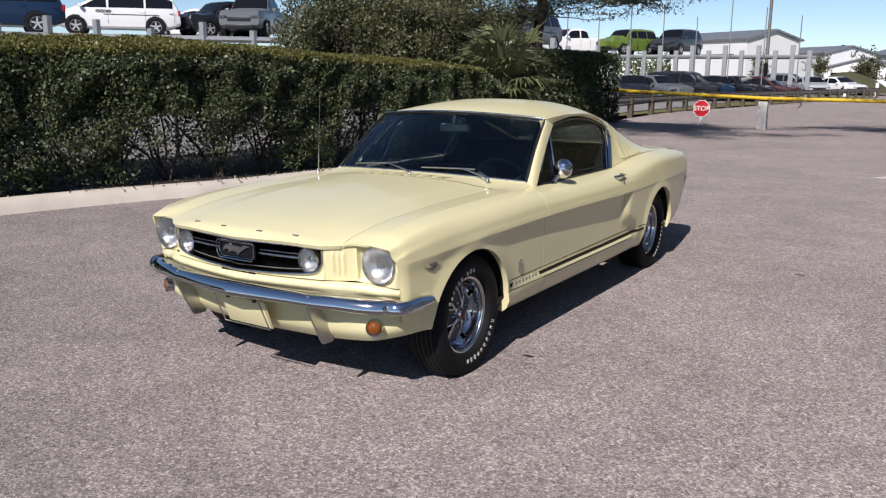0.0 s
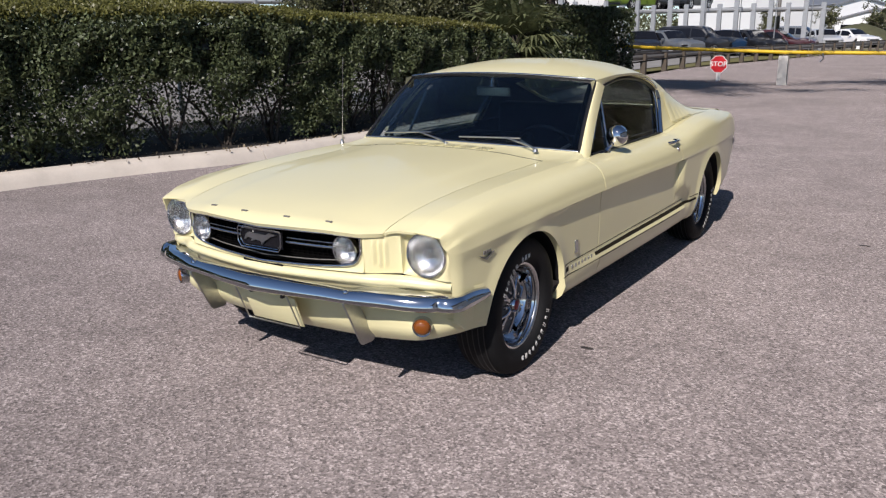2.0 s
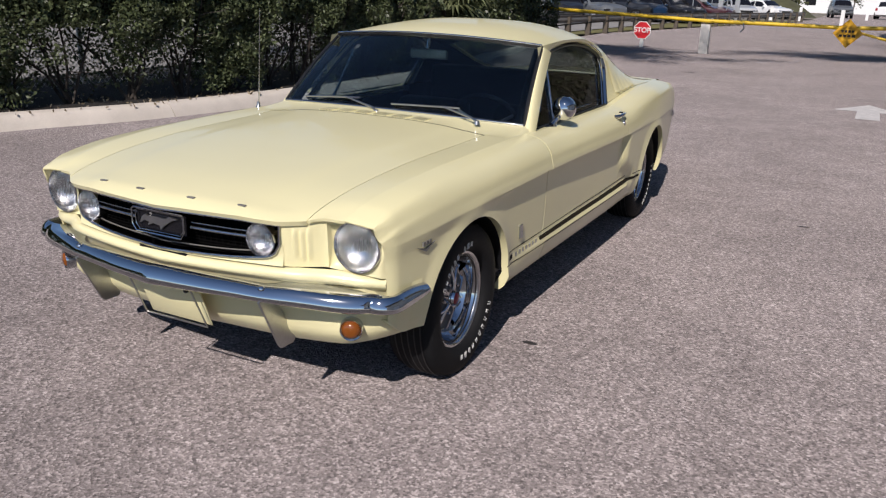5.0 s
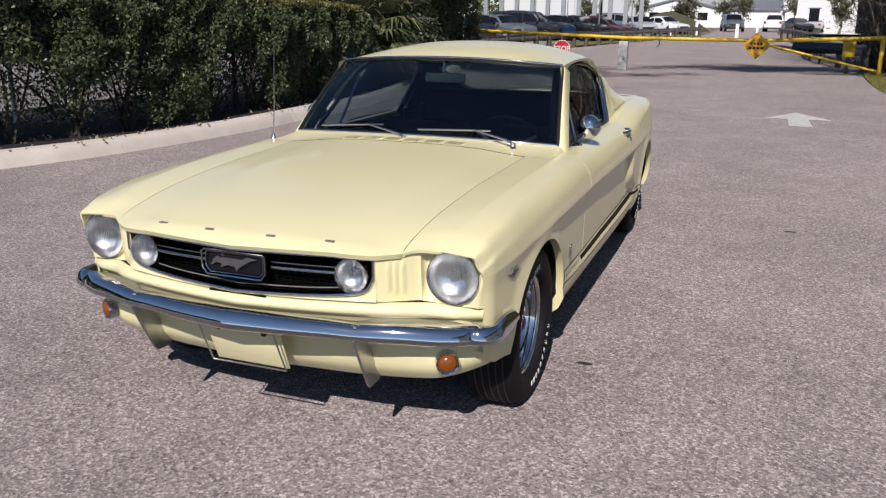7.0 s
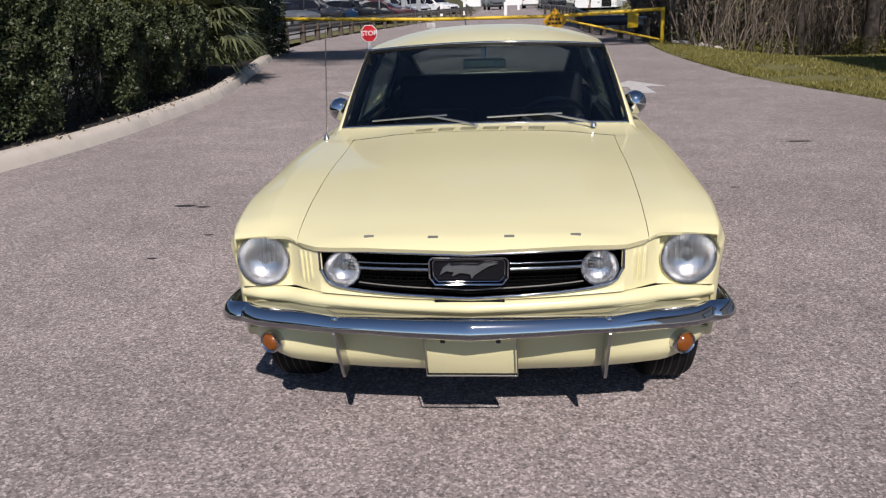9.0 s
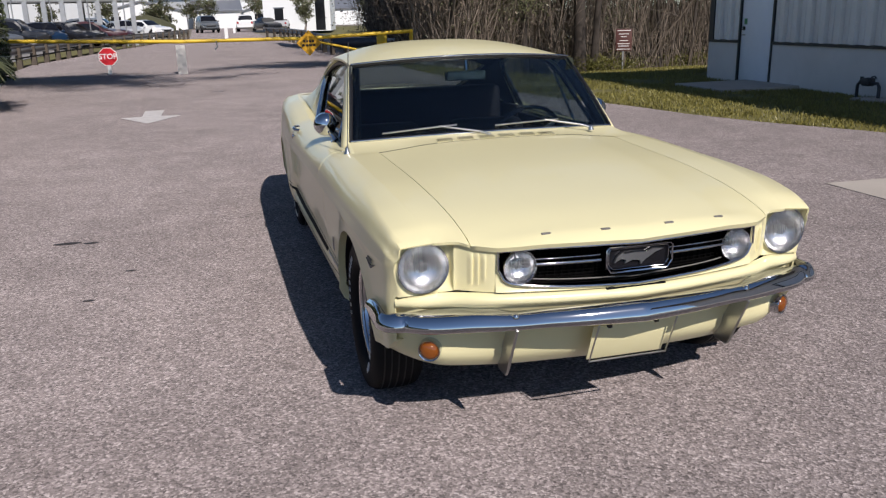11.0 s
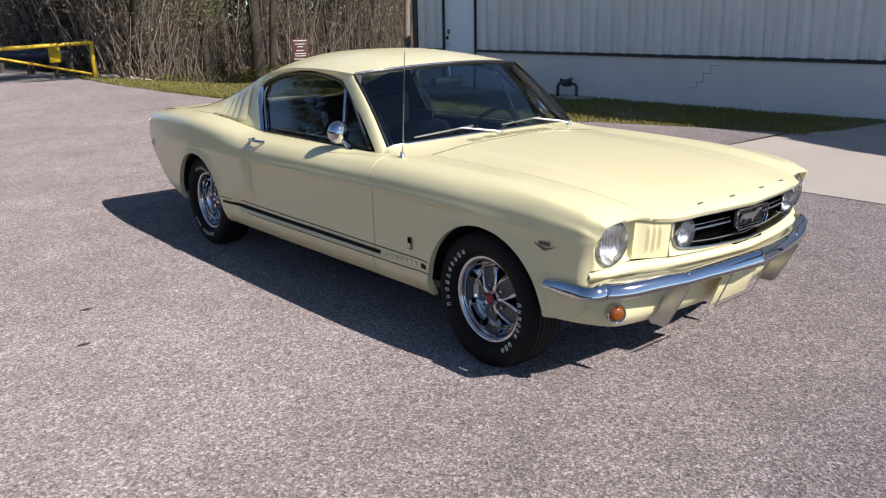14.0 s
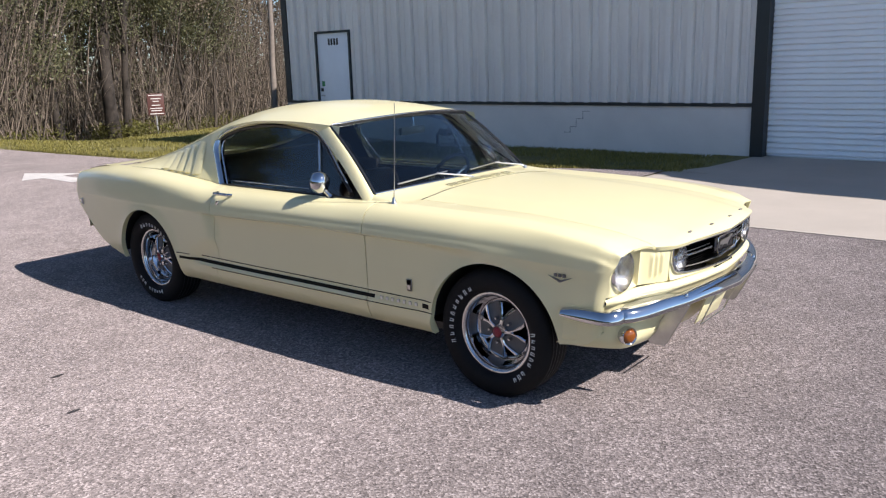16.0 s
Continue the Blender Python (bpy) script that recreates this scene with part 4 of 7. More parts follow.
def rows(y, lo, hi):
    zc, zt = ZC(y), ZT(y)
    zs = steps(hi, max(zc + 0.02, lo), 14) if hi > zc + 0.02 else []
    zs += [zc + 0.006, zc, zc - 0.002, zc - 0.012, zc - 0.022, zc - 0.035, zc - 0.05, 0.58, 0.54, 0.50, 0.46, 0.42, 0.385, 0.374, 0.363, 0.352, 0.33, 0.30, 0.28, 0.255, 0.235]
    return [max(z, lo) for z in zs]


def columns(y0, y1):
    ys = set(round(y, 4) for y in np.arange(y0, y1, 0.04)) | {y0, y1}
    for yc, zc, r in ARCHES:
        ys |= {round(yc + r * math.cos(a), 4) for a in np.linspace(0, math.pi, 41)}
        ys |= {round(yc - r - 0.004, 4), round(yc + r + 0.004, 4)}
    ys |= {round(y, 4) for y in np.arange(1.80, 2.35, 0.014)} | {round(y, 4) for y in np.arange(-0.60, -0.50, 0.01)}
    out = [y for y in sorted(ys) if y0 <= y <= y1]
    return [y for i, y in enumerate(out) if i == 0 or y - out[i - 1] > 0.0015]


def side_panel(name, y0, y1, sign, front=None):
    ys = columns(y0, y1)
    grid = []
    for y in ys:
        lo = low_edge(y)
        line = []
        for z in rows(y, lo, ZT(y)):
            yy = y
            if front is not None:
                s = max(0.0, 1 - (y - y0) / 0.25)
                yy = y + s * s * front(z)
            line.append((sign * flank(y, z), yy, z))
        # folded edge that gives the sheet its depth
        x, yy, z = line[-1]
        line.append((x - sign * 0.03, yy, z + 0.002))
        grid.append(line)
    n = len(grid[0])
    verts = [v for line in grid for v in line]
    faces = [(i * n + j, (i + 1) * n + j, (i + 1) * n + j + 1, i * n + j + 1) for i in range(len(ys) - 1) for j in range(n - 1)]
    bm = bmesh.new()
    vs = [bm.verts.new(v) for v in verts]
    for f in faces:
        bm.faces.new([vs[i] for i in (f if sign < 0 else f[::-1])])
    bmesh.ops.remove_doubles(bm, verts=bm.verts, dist=0.0008)
    ob = part(name, bm, PAINT, coupe, smooth=34, recalc=False)
    th = ob.modifiers.new("sheet", "SOLIDIFY")
    th.thickness, th.offset = 0.006, -1
    return ob


NOSE = curve((0.40, 0.06), (0.55, 0.040), (0.645, 0.018), (0.70, -0.010), (0.735, -0.021))
for sign in (1, -1):
    side_panel("front_fender", -0.60, 0.727, sign, NOSE)
    side_panel("door", 0.732, 1.9535, sign)
    side_panel("rear_quarter", 1.9565, 3.79, sign)

# hood, fender tops and cowl
ZH = curve((-0.79, 0.737), (-0.74, 0.753), (-0.5, 0.796), (0.0, 0.838), (0.5, 0.860), (0.75, 0.872))
NOSE_Y = curve((0.0, -0.785), (0.25, -0.765), (0.457, -0.722), (0.53, -0.672), (0.575, -0.638), (0.66, -0.621), (0.77, -0.606))
GAP_X = curve((-0.67, 0.535), (-0.4, 0.545), (0.0, 0.559), (0.4, 0.570), (0.56, 0.578))


ZG = curve((-0.67, 0.733), (-0.6, 0.752), (-0.5, 0.773), (-0.4, 0.788), (-0.2, 0.807), (0.0, 0.819), (0.4, 0.829), (0.6, 0.836))


def swept(y):
    """The side panel's own station that its swept nose carries to y."""
    at = y
    for _ in range(6):
        s = min(1.0, max(0.0, 1 - (at + 0.60) / 0.25))
        at = y - s * s * NOSE(ZT(at))
    return max(-0.60, at)


def top(x, y):
    """Height of hood and fender tops: the hood falls to its gap, the fender rises to its crown."""
    a = abs(x)
    gap = GAP_X(y)
    edge = XS(swept(y)) - 0.138
    if a <= gap:
        f = (a / gap) ** 2.4
        z = ZH(y) * (1 - f) + ZG(y) * f
        z += 0.004 / (1 + math.exp((a - 0.40 - 0.05 * y) / 0.016))
    else:
        f = min(1.0, (a - gap) / max(0.02, edge - gap))
        z = ZG(y) + (ZT(swept(y)) - ZG(y)) * math.sin(f * math.pi / 2)
    dip = (y - NOSE_Y(a)) / 0.05
    if dip < 1:
        z -= 0.014 * (1 - min(1.0, max(0.0, (a - 0.46) / 0.13))) * (1 - max(0.0, dip)) ** 2
    return z


def hood_point(u, v):
    y_mid = v
    x = u * (GAP_X(y_mid) - 0.0010)
    y = NOSE_Y(abs(x)) + (v + 0.67) / (0.555 + 0.67) * (0.555 - NOSE_Y(abs(x)))
    x = u * (GAP_X(y) - 0.0010)
    return (x, y, top(x, y))


v, f = grid_data(hood_point, steps(-1, 1, 61), steps(-0.67, 0.555, 40))
hood = solid("hood", v, f, PAINT, coupe, 50)
th = hood.modifiers.new("sheet", "SOLIDIFY")
th.thickness, th.offset = 0.018, -1


def shelf_point(sign):
    def fn(u, v):
        x = 0.6
        for _ in range(5):
            yy = NOSE_Y(x) + v * (0.80 - NOSE_Y(x))
            inner = GAP_X(min(yy, 0.56)) + 0.0014
            x = inner + u * (XS(swept(yy)) - 0.139 - inner)
        return (sign * x, yy, top(x, yy))
    return fn


for sign in (1, -1):
    v, f = grid_data(shelf_point(sign), steps(0, 1, 12), steps(0, 1, 60))
    ob = solid("fender_top", v, f if sign > 0 else flip(f), PAINT, coupe, 50)
    th = ob.modifiers.new("sheet", "SOLIDIFY")
    th.thickness, th.offset = 0.010, -1

# gutters that close the seams under the hood
for sign in (1, -1):
    v, f = grid_data(lambda u, v: (sign * (GAP_X(v) + u * 0.03), v, ZG(v) - 0.026), steps(-1, 1, 3), steps(-0.62, 0.58, 30))
    ob = solid("hood_gutter", v, f if sign > 0 else flip(f), PAINT, coupe, 50)
    th = ob.modifiers.new("sheet", "SOLIDIFY")
    th.thickness, th.offset = 0.004, -1
v, f = grid_data(lambda u, v: (u * 0.60, 0.53 + v * 0.06, top(u * 0.58, 0.55) - 0.028), steps(-1, 1, 31), steps(0, 1, 3))
ob = solid("hood_gutter", v, f, PAINT, coupe, 50)
th = ob.modifiers.new("sheet", "SOLIDIFY")
th.thickness, th.offset = 0.004, -1

def cowl_point(u, v):
    """From the hood's rear edge up to the foot of the windscreen."""
    x = 0.672 * u
    q = x / 0.668
    z0, y1, z1 = top(x, 0.56), 0.70 + 0.095 * q * q, 0.878 - 0.022 * q * q
    return (x, 0.560 + v * (y1 - 0.560), z0 + 0.001 + (z1 - z0 - 0.003) * v ** 1.6)


cowl_v, cowl_f = grid_data(cowl_point, steps(-1, 1, 51), steps(0, 1, 10))
solid("cowl", cowl_v, flip(cowl_f), PAINT, coupe, 50)
for sign in (1, -1):
    # the cowl's end, rolled down on to the fender
    def cowl_side(u, v):
        a = Vector(cowl_point(sign, v))
        y = a.y + 0.02 * v * u
        low = Vector((sign * 0.704, y, top(0.704, min(y, 0.79)) - 0.003))
        return a.lerp(low, u) + Vector((0, 0, 0.006 * v * math.sin(u * math.pi)))
    v, f = grid_data(cowl_side, steps(0, 1, 7), steps(0, 1, 12))
    solid("cowl_end", v, flip(f) if sign < 0 else f, PAINT, coupe, 60)
for g in range(6):
    for k in range(9):
        x = -0.296 + g * 0.1005 + k * 0.0090
        for name, x0, wide, proud, material in (("vent_slot", x, 0.0054, 0.0012, VENTDARK), ("vent_fin", x - 0.0036, 0.0036, 0.0024, PAINT)):
            if name == "vent_slot" and k == 8:
                continue
            bm = bmesh.new()
            box(bm, x0, x0 + wide, 0.574, 0.632, -0.006, proud)
            for vert in bm.verts:
                vert.co.z += top(x, 0.56) + 0.001 + (vert.co.y - 0.56) * 0.075
                vert.co.x += (vert.co.y - 0.60) * 0.12
            part(name, bm, material, coupe)

# nose: headlight panels, gills, grille, lower panel
for sign in (1, -1):
    # surround: from the lamp ring out to the fender's own edges
    rim = []
    yn = NOSE_Y(0.70)
    for x in steps(0.575, XS(-0.6) - 0.139, 12):
        rim.append((x, NOSE_Y(x) + 0.001, top(x, NOSE_Y(x)) - 0.002))
    for z in steps(ZT(-0.60), 0.548, 16):
        rim.append((flank(-0.60, z), -0.60 + NOSE(z), z))
    for x in steps(0.75, 0.575, 10):
        rim.append((x, -0.575 - 0.03 * (0.75 - x) / 0.175, 0.550 + 0.014 * (0.75 - x) / 0.175))
    for z in steps(0.575, 0.70, 8):
        rim.append((0.575, -0.60, z))
    rim.append(rim[0])

    def bucket(u, w):
        p = Vector(rim[int(u)])
        c = Vector((0.671, -0.580, 0.645))
        d = Vector((p.x - c.x, 0, p.z - c.z)).normalized()
        ring = c + d * 0.0865
        q = ring.lerp(p, w ** 0.8)
        q.y = ring.y + (p.y - ring.y) * w ** 2.2
        return (sign * q.x, q.y, q.z)
    v, f = grid_data(bucket, list(range(len(rim))), steps(0, 1, 8))
    solid("headlight_surround", v, flip(f) if sign > 0 else f, PAINT, coupe, 60)

    def gill(u, w):
        x = 0.452 + min(u, 1.0) * 0.124 + 0.03 * max(0.0, u - 1.0)
        y = NOSE_Y(x) + 0.018 + 0.012 * (1 - w) + 0.6 * max(0.0, u - 1.0)
        for c, low in ((0.36, 0.30), (0.50, 0.20), (0.64, 0.16)):
            s = (u - c) / 0.055
            if abs(s) < 1 and low < w < 0.80:
                y -= 0.009 * (1 - 0.55 * (s + 1) / 2) * math.cos(s * math.pi / 2) ** 0.6
        return (sign * x, y, 0.573 - 0.007 * u + w * (top(x, NOSE_Y(x)) - 0.578 + 0.007 * u))
    v, f = grid_data(gill, steps(0, 1, 46) + [1.02, 1.05, 1.1], steps(0, 1, 14))
    solid("gill_panel", v, f if sign > 0 else flip(f), PAINT, coupe, 40)

FRONT = curve((0.0, -0.775), (0.2, -0.76), (0.40, -0.728), (0.50, -0.70), (0.60, -0.64), (0.70, -0.60), (0.78, -0.55))
GRILLE_LOW = curve((0.0, 0.577), (0.2, 0.584), (0.36, 0.595), (0.415, 0.604), (0.440, 0.618), (0.456, 0.65))
SHUT = curve((0.0, 0.566), (0.45, 0.572), (0.6, 0.563), (0.78, 0.546))


def grille_back(u, w):
    x = u * 0.462
    lo = GRILLE_LOW(abs(x)) - 0.01
    return (x, NOSE_Y(abs(x)) + 0.085, lo + w * (0.745 - lo))


v, f = grid_data(grille_back, steps(-1, 1, 31), steps(0, 1, 12))
grille = solid("grille", v, f, GRILLEBLACK, coupe, 40)
for k in range(14):
    z = 0.592 + k * 0.0100
    reach = 0.43 if z > 0.61 else 0.36
    tube("grille_bar", [(x, NOSE_Y(abs(x)) + 0.068, z) for x in steps(-reach, reach, 15)], 0.0016, GRILLEBLACK, grille, 5)
for k in range(37):
    x = -0.43 + k * 0.0239
    boxpart("grille_rib", x, x + 0.003, NOSE_Y(abs(x)) + 0.069, NOSE_Y(abs(x)) + 0.08, 0.61, 0.718, GRILLEBLACK, grille)
tube("grille_moulding", [(x, NOSE_Y(abs(x)) + 0.012, top(x, NOSE_Y(abs(x))) - 0.016) for x in steps(-0.462, 0.462, 40)], 0.0040, CHROME, coupe, 8)
tube("grille_moulding", [(x, FRONT(abs(x)) + 0.010, GRILLE_LOW(abs(x)) - 0.001) for x in steps(-0.456, 0.456, 60)], 0.0048, CHROME, coupe, 8)
tube("grille_trim", [(x, NOSE_Y(abs(x)) + 0.045, GRILLE_LOW(abs(x)) + 0.016) for x in steps(-0.34, 0.34, 30)], 0.0022, GUARD, grille, 6, "dull silver trim line")
boxpart("grille_slot", -0.105, 0.105, -0.757, -0.735, 0.556, 0.570, FLATBLACK, grille)
for sign in (1, -1):
    tube("grille_moulding", [(sign * 0.458, NOSE_Y(0.458) + 0.012, z) for z in steps(0.648, top(0.458, NOSE_Y(0.458)) - 0.014, 6)], 0.0035, CHROME, coupe, 8)
    tube("grille_spear", [(sign * x, NOSE_Y(x) + 0.035, 0.660) for x in steps(0.122, 0.335, 12)], 0.0055, CHROME, coupe, 8)
    tube("grille_spear", [(sign * x, NOSE_Y(x) + 0.038, 0.676) for x in steps(0.122, 0.335, 12)], 0.0022, CHROME, coupe, 8)


def grille_lip(u, w):
    x = u * 0.463
    lo = SHUT(abs(x)) + 0.002
    return (x, FRONT(abs(x)) + 0.012 + 0.006 * math.sin(w * math.pi), lo + w * (GRILLE_LOW(abs(x)) - lo))


v, f = grid_data(grille_lip, steps(-1, 1, 81), steps(0, 1, 5))
solid("grille_surround", v, flip(f), PAINT, coupe, 60)


def lower_panel(u, w):
    x = u * 0.762
    a = abs(x)
    hi = SHUT(a)
    keys = ((0.0, 0.026, hi - 0.003), (0.08, 0.004, hi - 0.005), (0.16, -0.008, hi - 0.010), (0.3, -0.014, hi - 0.022), (0.42, -0.011, hi - 0.032), (0.5, -0.002, hi - 0.040), (0.75, 0.016, hi - 0.052), (1.0, 0.034, 0.44))
    dy = float(np.interp(w, [k[0] for k in keys], [k[1] for k in keys]))
    z = float(np.interp(w, [k[0] for k in keys], [k[2] for k in keys]))
    return (x, FRONT(a) + 0.012 + dy, z)


v, f = grid_data(lower_panel, steps(-1, 1, 61), [0, 0.08, 0.16, 0.23, 0.3, 0.36, 0.42, 0.46, 0.5, 0.75, 1.0])
solid("nose_panel", v, flip(f), PAINT, coupe, 45)

VAL = curve((0.0, -0.715), (0.3, -0.692), (0.5, -0.66), (0.66, -0.605), (0.74, -0.54), (0.79, -0.45), (0.805, -0.385))
VAL_LOW = curve((0.0, 0.262), (0.3, 0.266), (0.6, 0.290), (0.75, 0.316), (0.805, 0.326))


def valance(u, w):
    s = math.sin(abs(u) * math.pi / 2)
    x = 0.803 * s if u >= 0 else -0.803 * s
    a = abs(x)
    lo = VAL_LOW(a)
    tuck = 0.035 * max(0.0, (w - 0.75) / 0.25) ** 1.5
    inward = tuck * (a / 0.8) ** 4 * 0.5
    return ((a - inward) * (1 if x >= 0 else -1), VAL(a) + tuck + (0.016 + 0.064 * max(0.0, 1 - (a / 0.62) ** 3)) * w, 0.508 + w * (lo - 0.508))


v, f = grid_data(valance, steps(-1, 1, 81), steps(0, 1, 14))
solid("valance", v, flip(f), PAINT, coupe, 50)

# bumper
BUMP = curve((0.0, -0.812), (0.2, -0.785), (0.40, -0.742), (0.55, -0.700), (0.68, -0.650), (0.765, -0.592))


BUMP_Z = curve((0.0, 0.497), (0.30, 0.493), (0.42, 0.487), (0.52, 0.486), (0.69, 0.477), (0.80, 0.476))
BUMP_H = curve((0.0, 0.026), (0.40, 0.021), (0.50, 0.024), (0.70, 0.024), (0.90, 0.022))
FLANGE = curve((0.0, 0.010), (0.41, 0.012), (0.50, 0.050), (0.62, 0.056), (0.70, 0.040), (0.735, 0.006), (0.81, 0.004))


def bumper_path(u):
    a = abs(u)
    if a < 0.76:
        x = a / 0.76 * 0.74
        return x, BUMP(x), BUMP_Z(x)
    s = (a - 0.76) / 0.24
    ang = min(1.0, s / 0.4) * math.pi / 2 * 0.92
    x = 0.74 + 0.062 * math.sin(ang)
    y = BUMP(0.74) + 0.05 * (1 - math.cos(ang)) + max(0.0, s - 0.4) / 0.6 * 0.18
    return x, y, BUMP_Z(x)


def bumper(u, w):
    """Rolled blade: a top flange, a bowed face and an inward lower edge."""
    x, y, z = bumper_path(u)
    e = 1e-3
    a = abs(u)
    x2, y2, _ = bumper_path(min(1.0, a + e))
    x1, y1, _ = bumper_path(a - e)
    tx, ty = (x2 - x1, y2 - y1) if a > 2 * e else (1.0, 0.0)
    n = math.hypot(tx, ty) or 1
    nx, ny = ty / n, -tx / n
    h = BUMP_H(x) * (1 - 0.55 * max(0.0, (a - 0.90) / 0.10) ** 2)
    d = FLANGE(x) * (1.0 if a < 0.80 else max(0.1, 1 - (a - 0.80) / 0.1))
    prof = ((-d, h + 0.003), (-0.5 * d - 0.002, h + 0.003), (-0.002, h + 0.001), (0.007, h * 0.93), (0.013, h * 0.72), (0.019, h * 0.36), (0.0235, -0.05 * h), (0.0265, -0.42 * h), (0.0265, -0.74 * h), (0.020, -0.97 * h), (0.004, -1.06 * h), (-0.012, -1.0 * h))
    o, dz = prof[int(w)]
    return ((x + nx * o) * (1 if u >= 0 else -1), y + ny * o, z + dz)


v, f = grid_data(bumper, steps(-1, 1, 161), list(range(12)))
ob = solid("bumper", v, flip(f), CHROME, coupe, 60, "polished chrome bumper")
th = ob.modifiers.new("sheet", "SOLIDIFY")
th.thickness, th.offset = 0.005, 1
for sign in (1, -1):
    bm = bmesh.new()
    for dx in (0.0, 0.010):
        vs = [bm.verts.new((sign * (0.412 + dx), y, z)) for y, z in ((-0.775, 0.466), (-0.70, 0.468), (-0.585, 0.285), (-0.60, 0.264), (-0.665, 0.266), (-0.68, 0.280))]
        bm.faces.new(vs)
    bm.verts.ensure_lookup_table()
    for k in range(6):
        bm.faces.new([bm.verts[k], bm.verts[(k + 1) % 6], bm.verts[6 + (k + 1) % 6], bm.verts[6 + k]])
    bmesh.ops.bevel(bm, geom=bm.edges[:], offset=0.0025, segments=1, affect="EDGES")
    part("bumper_guard", bm, STEEL, coupe, "dull chrome bumper guard blade")
    v, f = lathe_data([(0.0, -0.008), (0.008, -0.007), (0.012, 0.0), (0.008, 0.003)], 20)
    ob = solid("bumper_bolt", v, f, CHROME, coupe, 60)
    ob.matrix_basis = pose(sign * 0.415, -0.752, 0.508, 0, 60, 90)
frame_v, frame_f = tube_data([(-0.140, -0.790, 0.472), (-0.142, -0.715, 0.298), (0.142, -0.715, 0.298), (0.140, -0.790, 0.472)], 0.0035, 6)
plate = solid("plate_bracket", frame_v, frame_f, STEEL, coupe, 40, "bare licence plate bracket")
boxpart("blank_plate", -0.14, 0.14, -0.003, 0.003, -0.072, 0.072, PAINT, plate, 0.002, "blank yellow plate").matrix_basis = pose(0, -0.712, 0.362, 21, 0, 0)
for x in (-0.085, 0.085):
    boxpart("clip", x - 0.008, x + 0.006, -0.752, -0.735, 0.425, 0.436, DARKBARK, plate)


# lamps
def lamp(name, x, y, z, r, depth, parent):
    holder = solid(name, *lathe_data([(r * 1.03, 0.03), (r * 1.045, 0.0), (r * 1.03, -0.006), (r * 1.0, -0.006), (r * 0.985, 0.002)], 44), CHROME, parent, 50)
    holder.matrix_basis = pose(x, y, z, 0, 0, 90)
    bowl = [(r * 0.99, 0.004)] + [(r * 0.99 * math.cos(a), 0.004 + depth * math.sin(a)) for a in steps(0.1, 1.5, 10)]
    solid("reflector", *lathe_data(bowl, 40), SILVERED, holder, 60)
    dome = [(0.0, -0.018)] + [(r * 0.985 * math.sin(a), -0.018 * math.cos(a)) for a in steps(0.15, math.pi / 2, 10)]
    lens = solid("lens", *lathe_data(dome, 44), FLUTED, holder, 60, "ribbed glass lens")
    th = lens.modifiers.new("glass", "SOLIDIFY")
    th.thickness = 0.003
    lens.visible_shadow = False
    for k in range(9):
        xx = -r * 0.75 + k * r * 0.1875
        h = math.sqrt(max(0.0, (r * 0.9) ** 2 - xx ** 2))
        tube("lens_rib", [(-0.012 * math.sqrt(max(0.0, 1 - (xx * xx + zz * zz) / (r * r))) + 0.0015, xx, zz) for zz in steps(-h, h, 9)], 0.0016, LENS, holder, 5)
    solid("bulb_cap", *lathe_data([(0.0, 0.012), (r * 0.22, 0.014), (r * 0.25, 0.03)], 16), STEEL, holder, 60)
    return holder


for sign in (1, -1):
    lamp("headlight", sign * 0.671, -0.590, 0.645, 0.083, 0.05, coupe)
    lamp("fog_light", sign * 0.387, -0.712, 0.654, 0.054, 0.035, coupe)
    ts = solid("turn_signal", *lathe_data([(0.038, 0.03), (0.038, 0.0), (0.035, -0.006), (0.031, -0.003)], 30), CHROME, coupe, 50)
    ts.matrix_basis = pose(sign * 0.668, -0.622, 0.372, 0, 0, 90 + sign * 26)
    solid("signal_lens", *lathe_data([(0.0, -0.014), (0.016, -0.013), (0.025, -0.009), (0.030, -0.001)], 30), AMBER, ts, 60, "amber lens")

# corral emblem on the grille
def corral(w, h, y):
    pts = [(-0.93 * w, h), (0.93 * w, h), (w, 0.8 * h), (w, -0.45 * h), (0.86 * w, -h), (-0.86 * w, -h), (-w, -0.45 * h), (-w, 0.8 * h), (-0.93 * w, h)]
    return [(px, y, 0.662 + pz) for px, pz in pts]


emblem = tube("grille_emblem", corral(0.116, 0.041, -0.768), 0.0030, CHROME, coupe, 6, label="chrome rectangular corral emblem")
tube("emblem_ring", corral(0.106, 0.034, -0.762), 0.0016, CHROME, emblem, 6)
boxpart("emblem_back", -0.11, 0.11, -0.752, -0.748, 0.628, 0.696, GLOSSBLACK, emblem)
# plain silver figure inside the frame
figure = [(-0.086, 0.650), (-0.076, 0.672), (-0.058, 0.684), (-0.052, 0.677), (-0.020, 0.680), (0.028, 0.678), (0.048, 0.688), (0.086, 0.684), (0.060, 0.676), (0.040, 0.664), (0.018, 0.650), (0.008, 0.638), (0.004, 0.652), (-0.024, 0.656), (-0.050, 0.646), (-0.044, 0.658), (-0.066, 0.662)]
bm = bmesh.new()
near = [bm.verts.new((fx, -0.764, fz)) for fx, fz in figure]
far = [bm.verts.new((fx, -0.756, fz)) for fx, fz in figure]
bm.faces.new(near)
for k in range(len(figure)):
    bm.faces.new([near[k], near[(k + 1) % len(figure)], far[(k + 1) % len(figure)], far[k]])
part("emblem_figure", bm, STEEL, emblem, "flat silver figure")
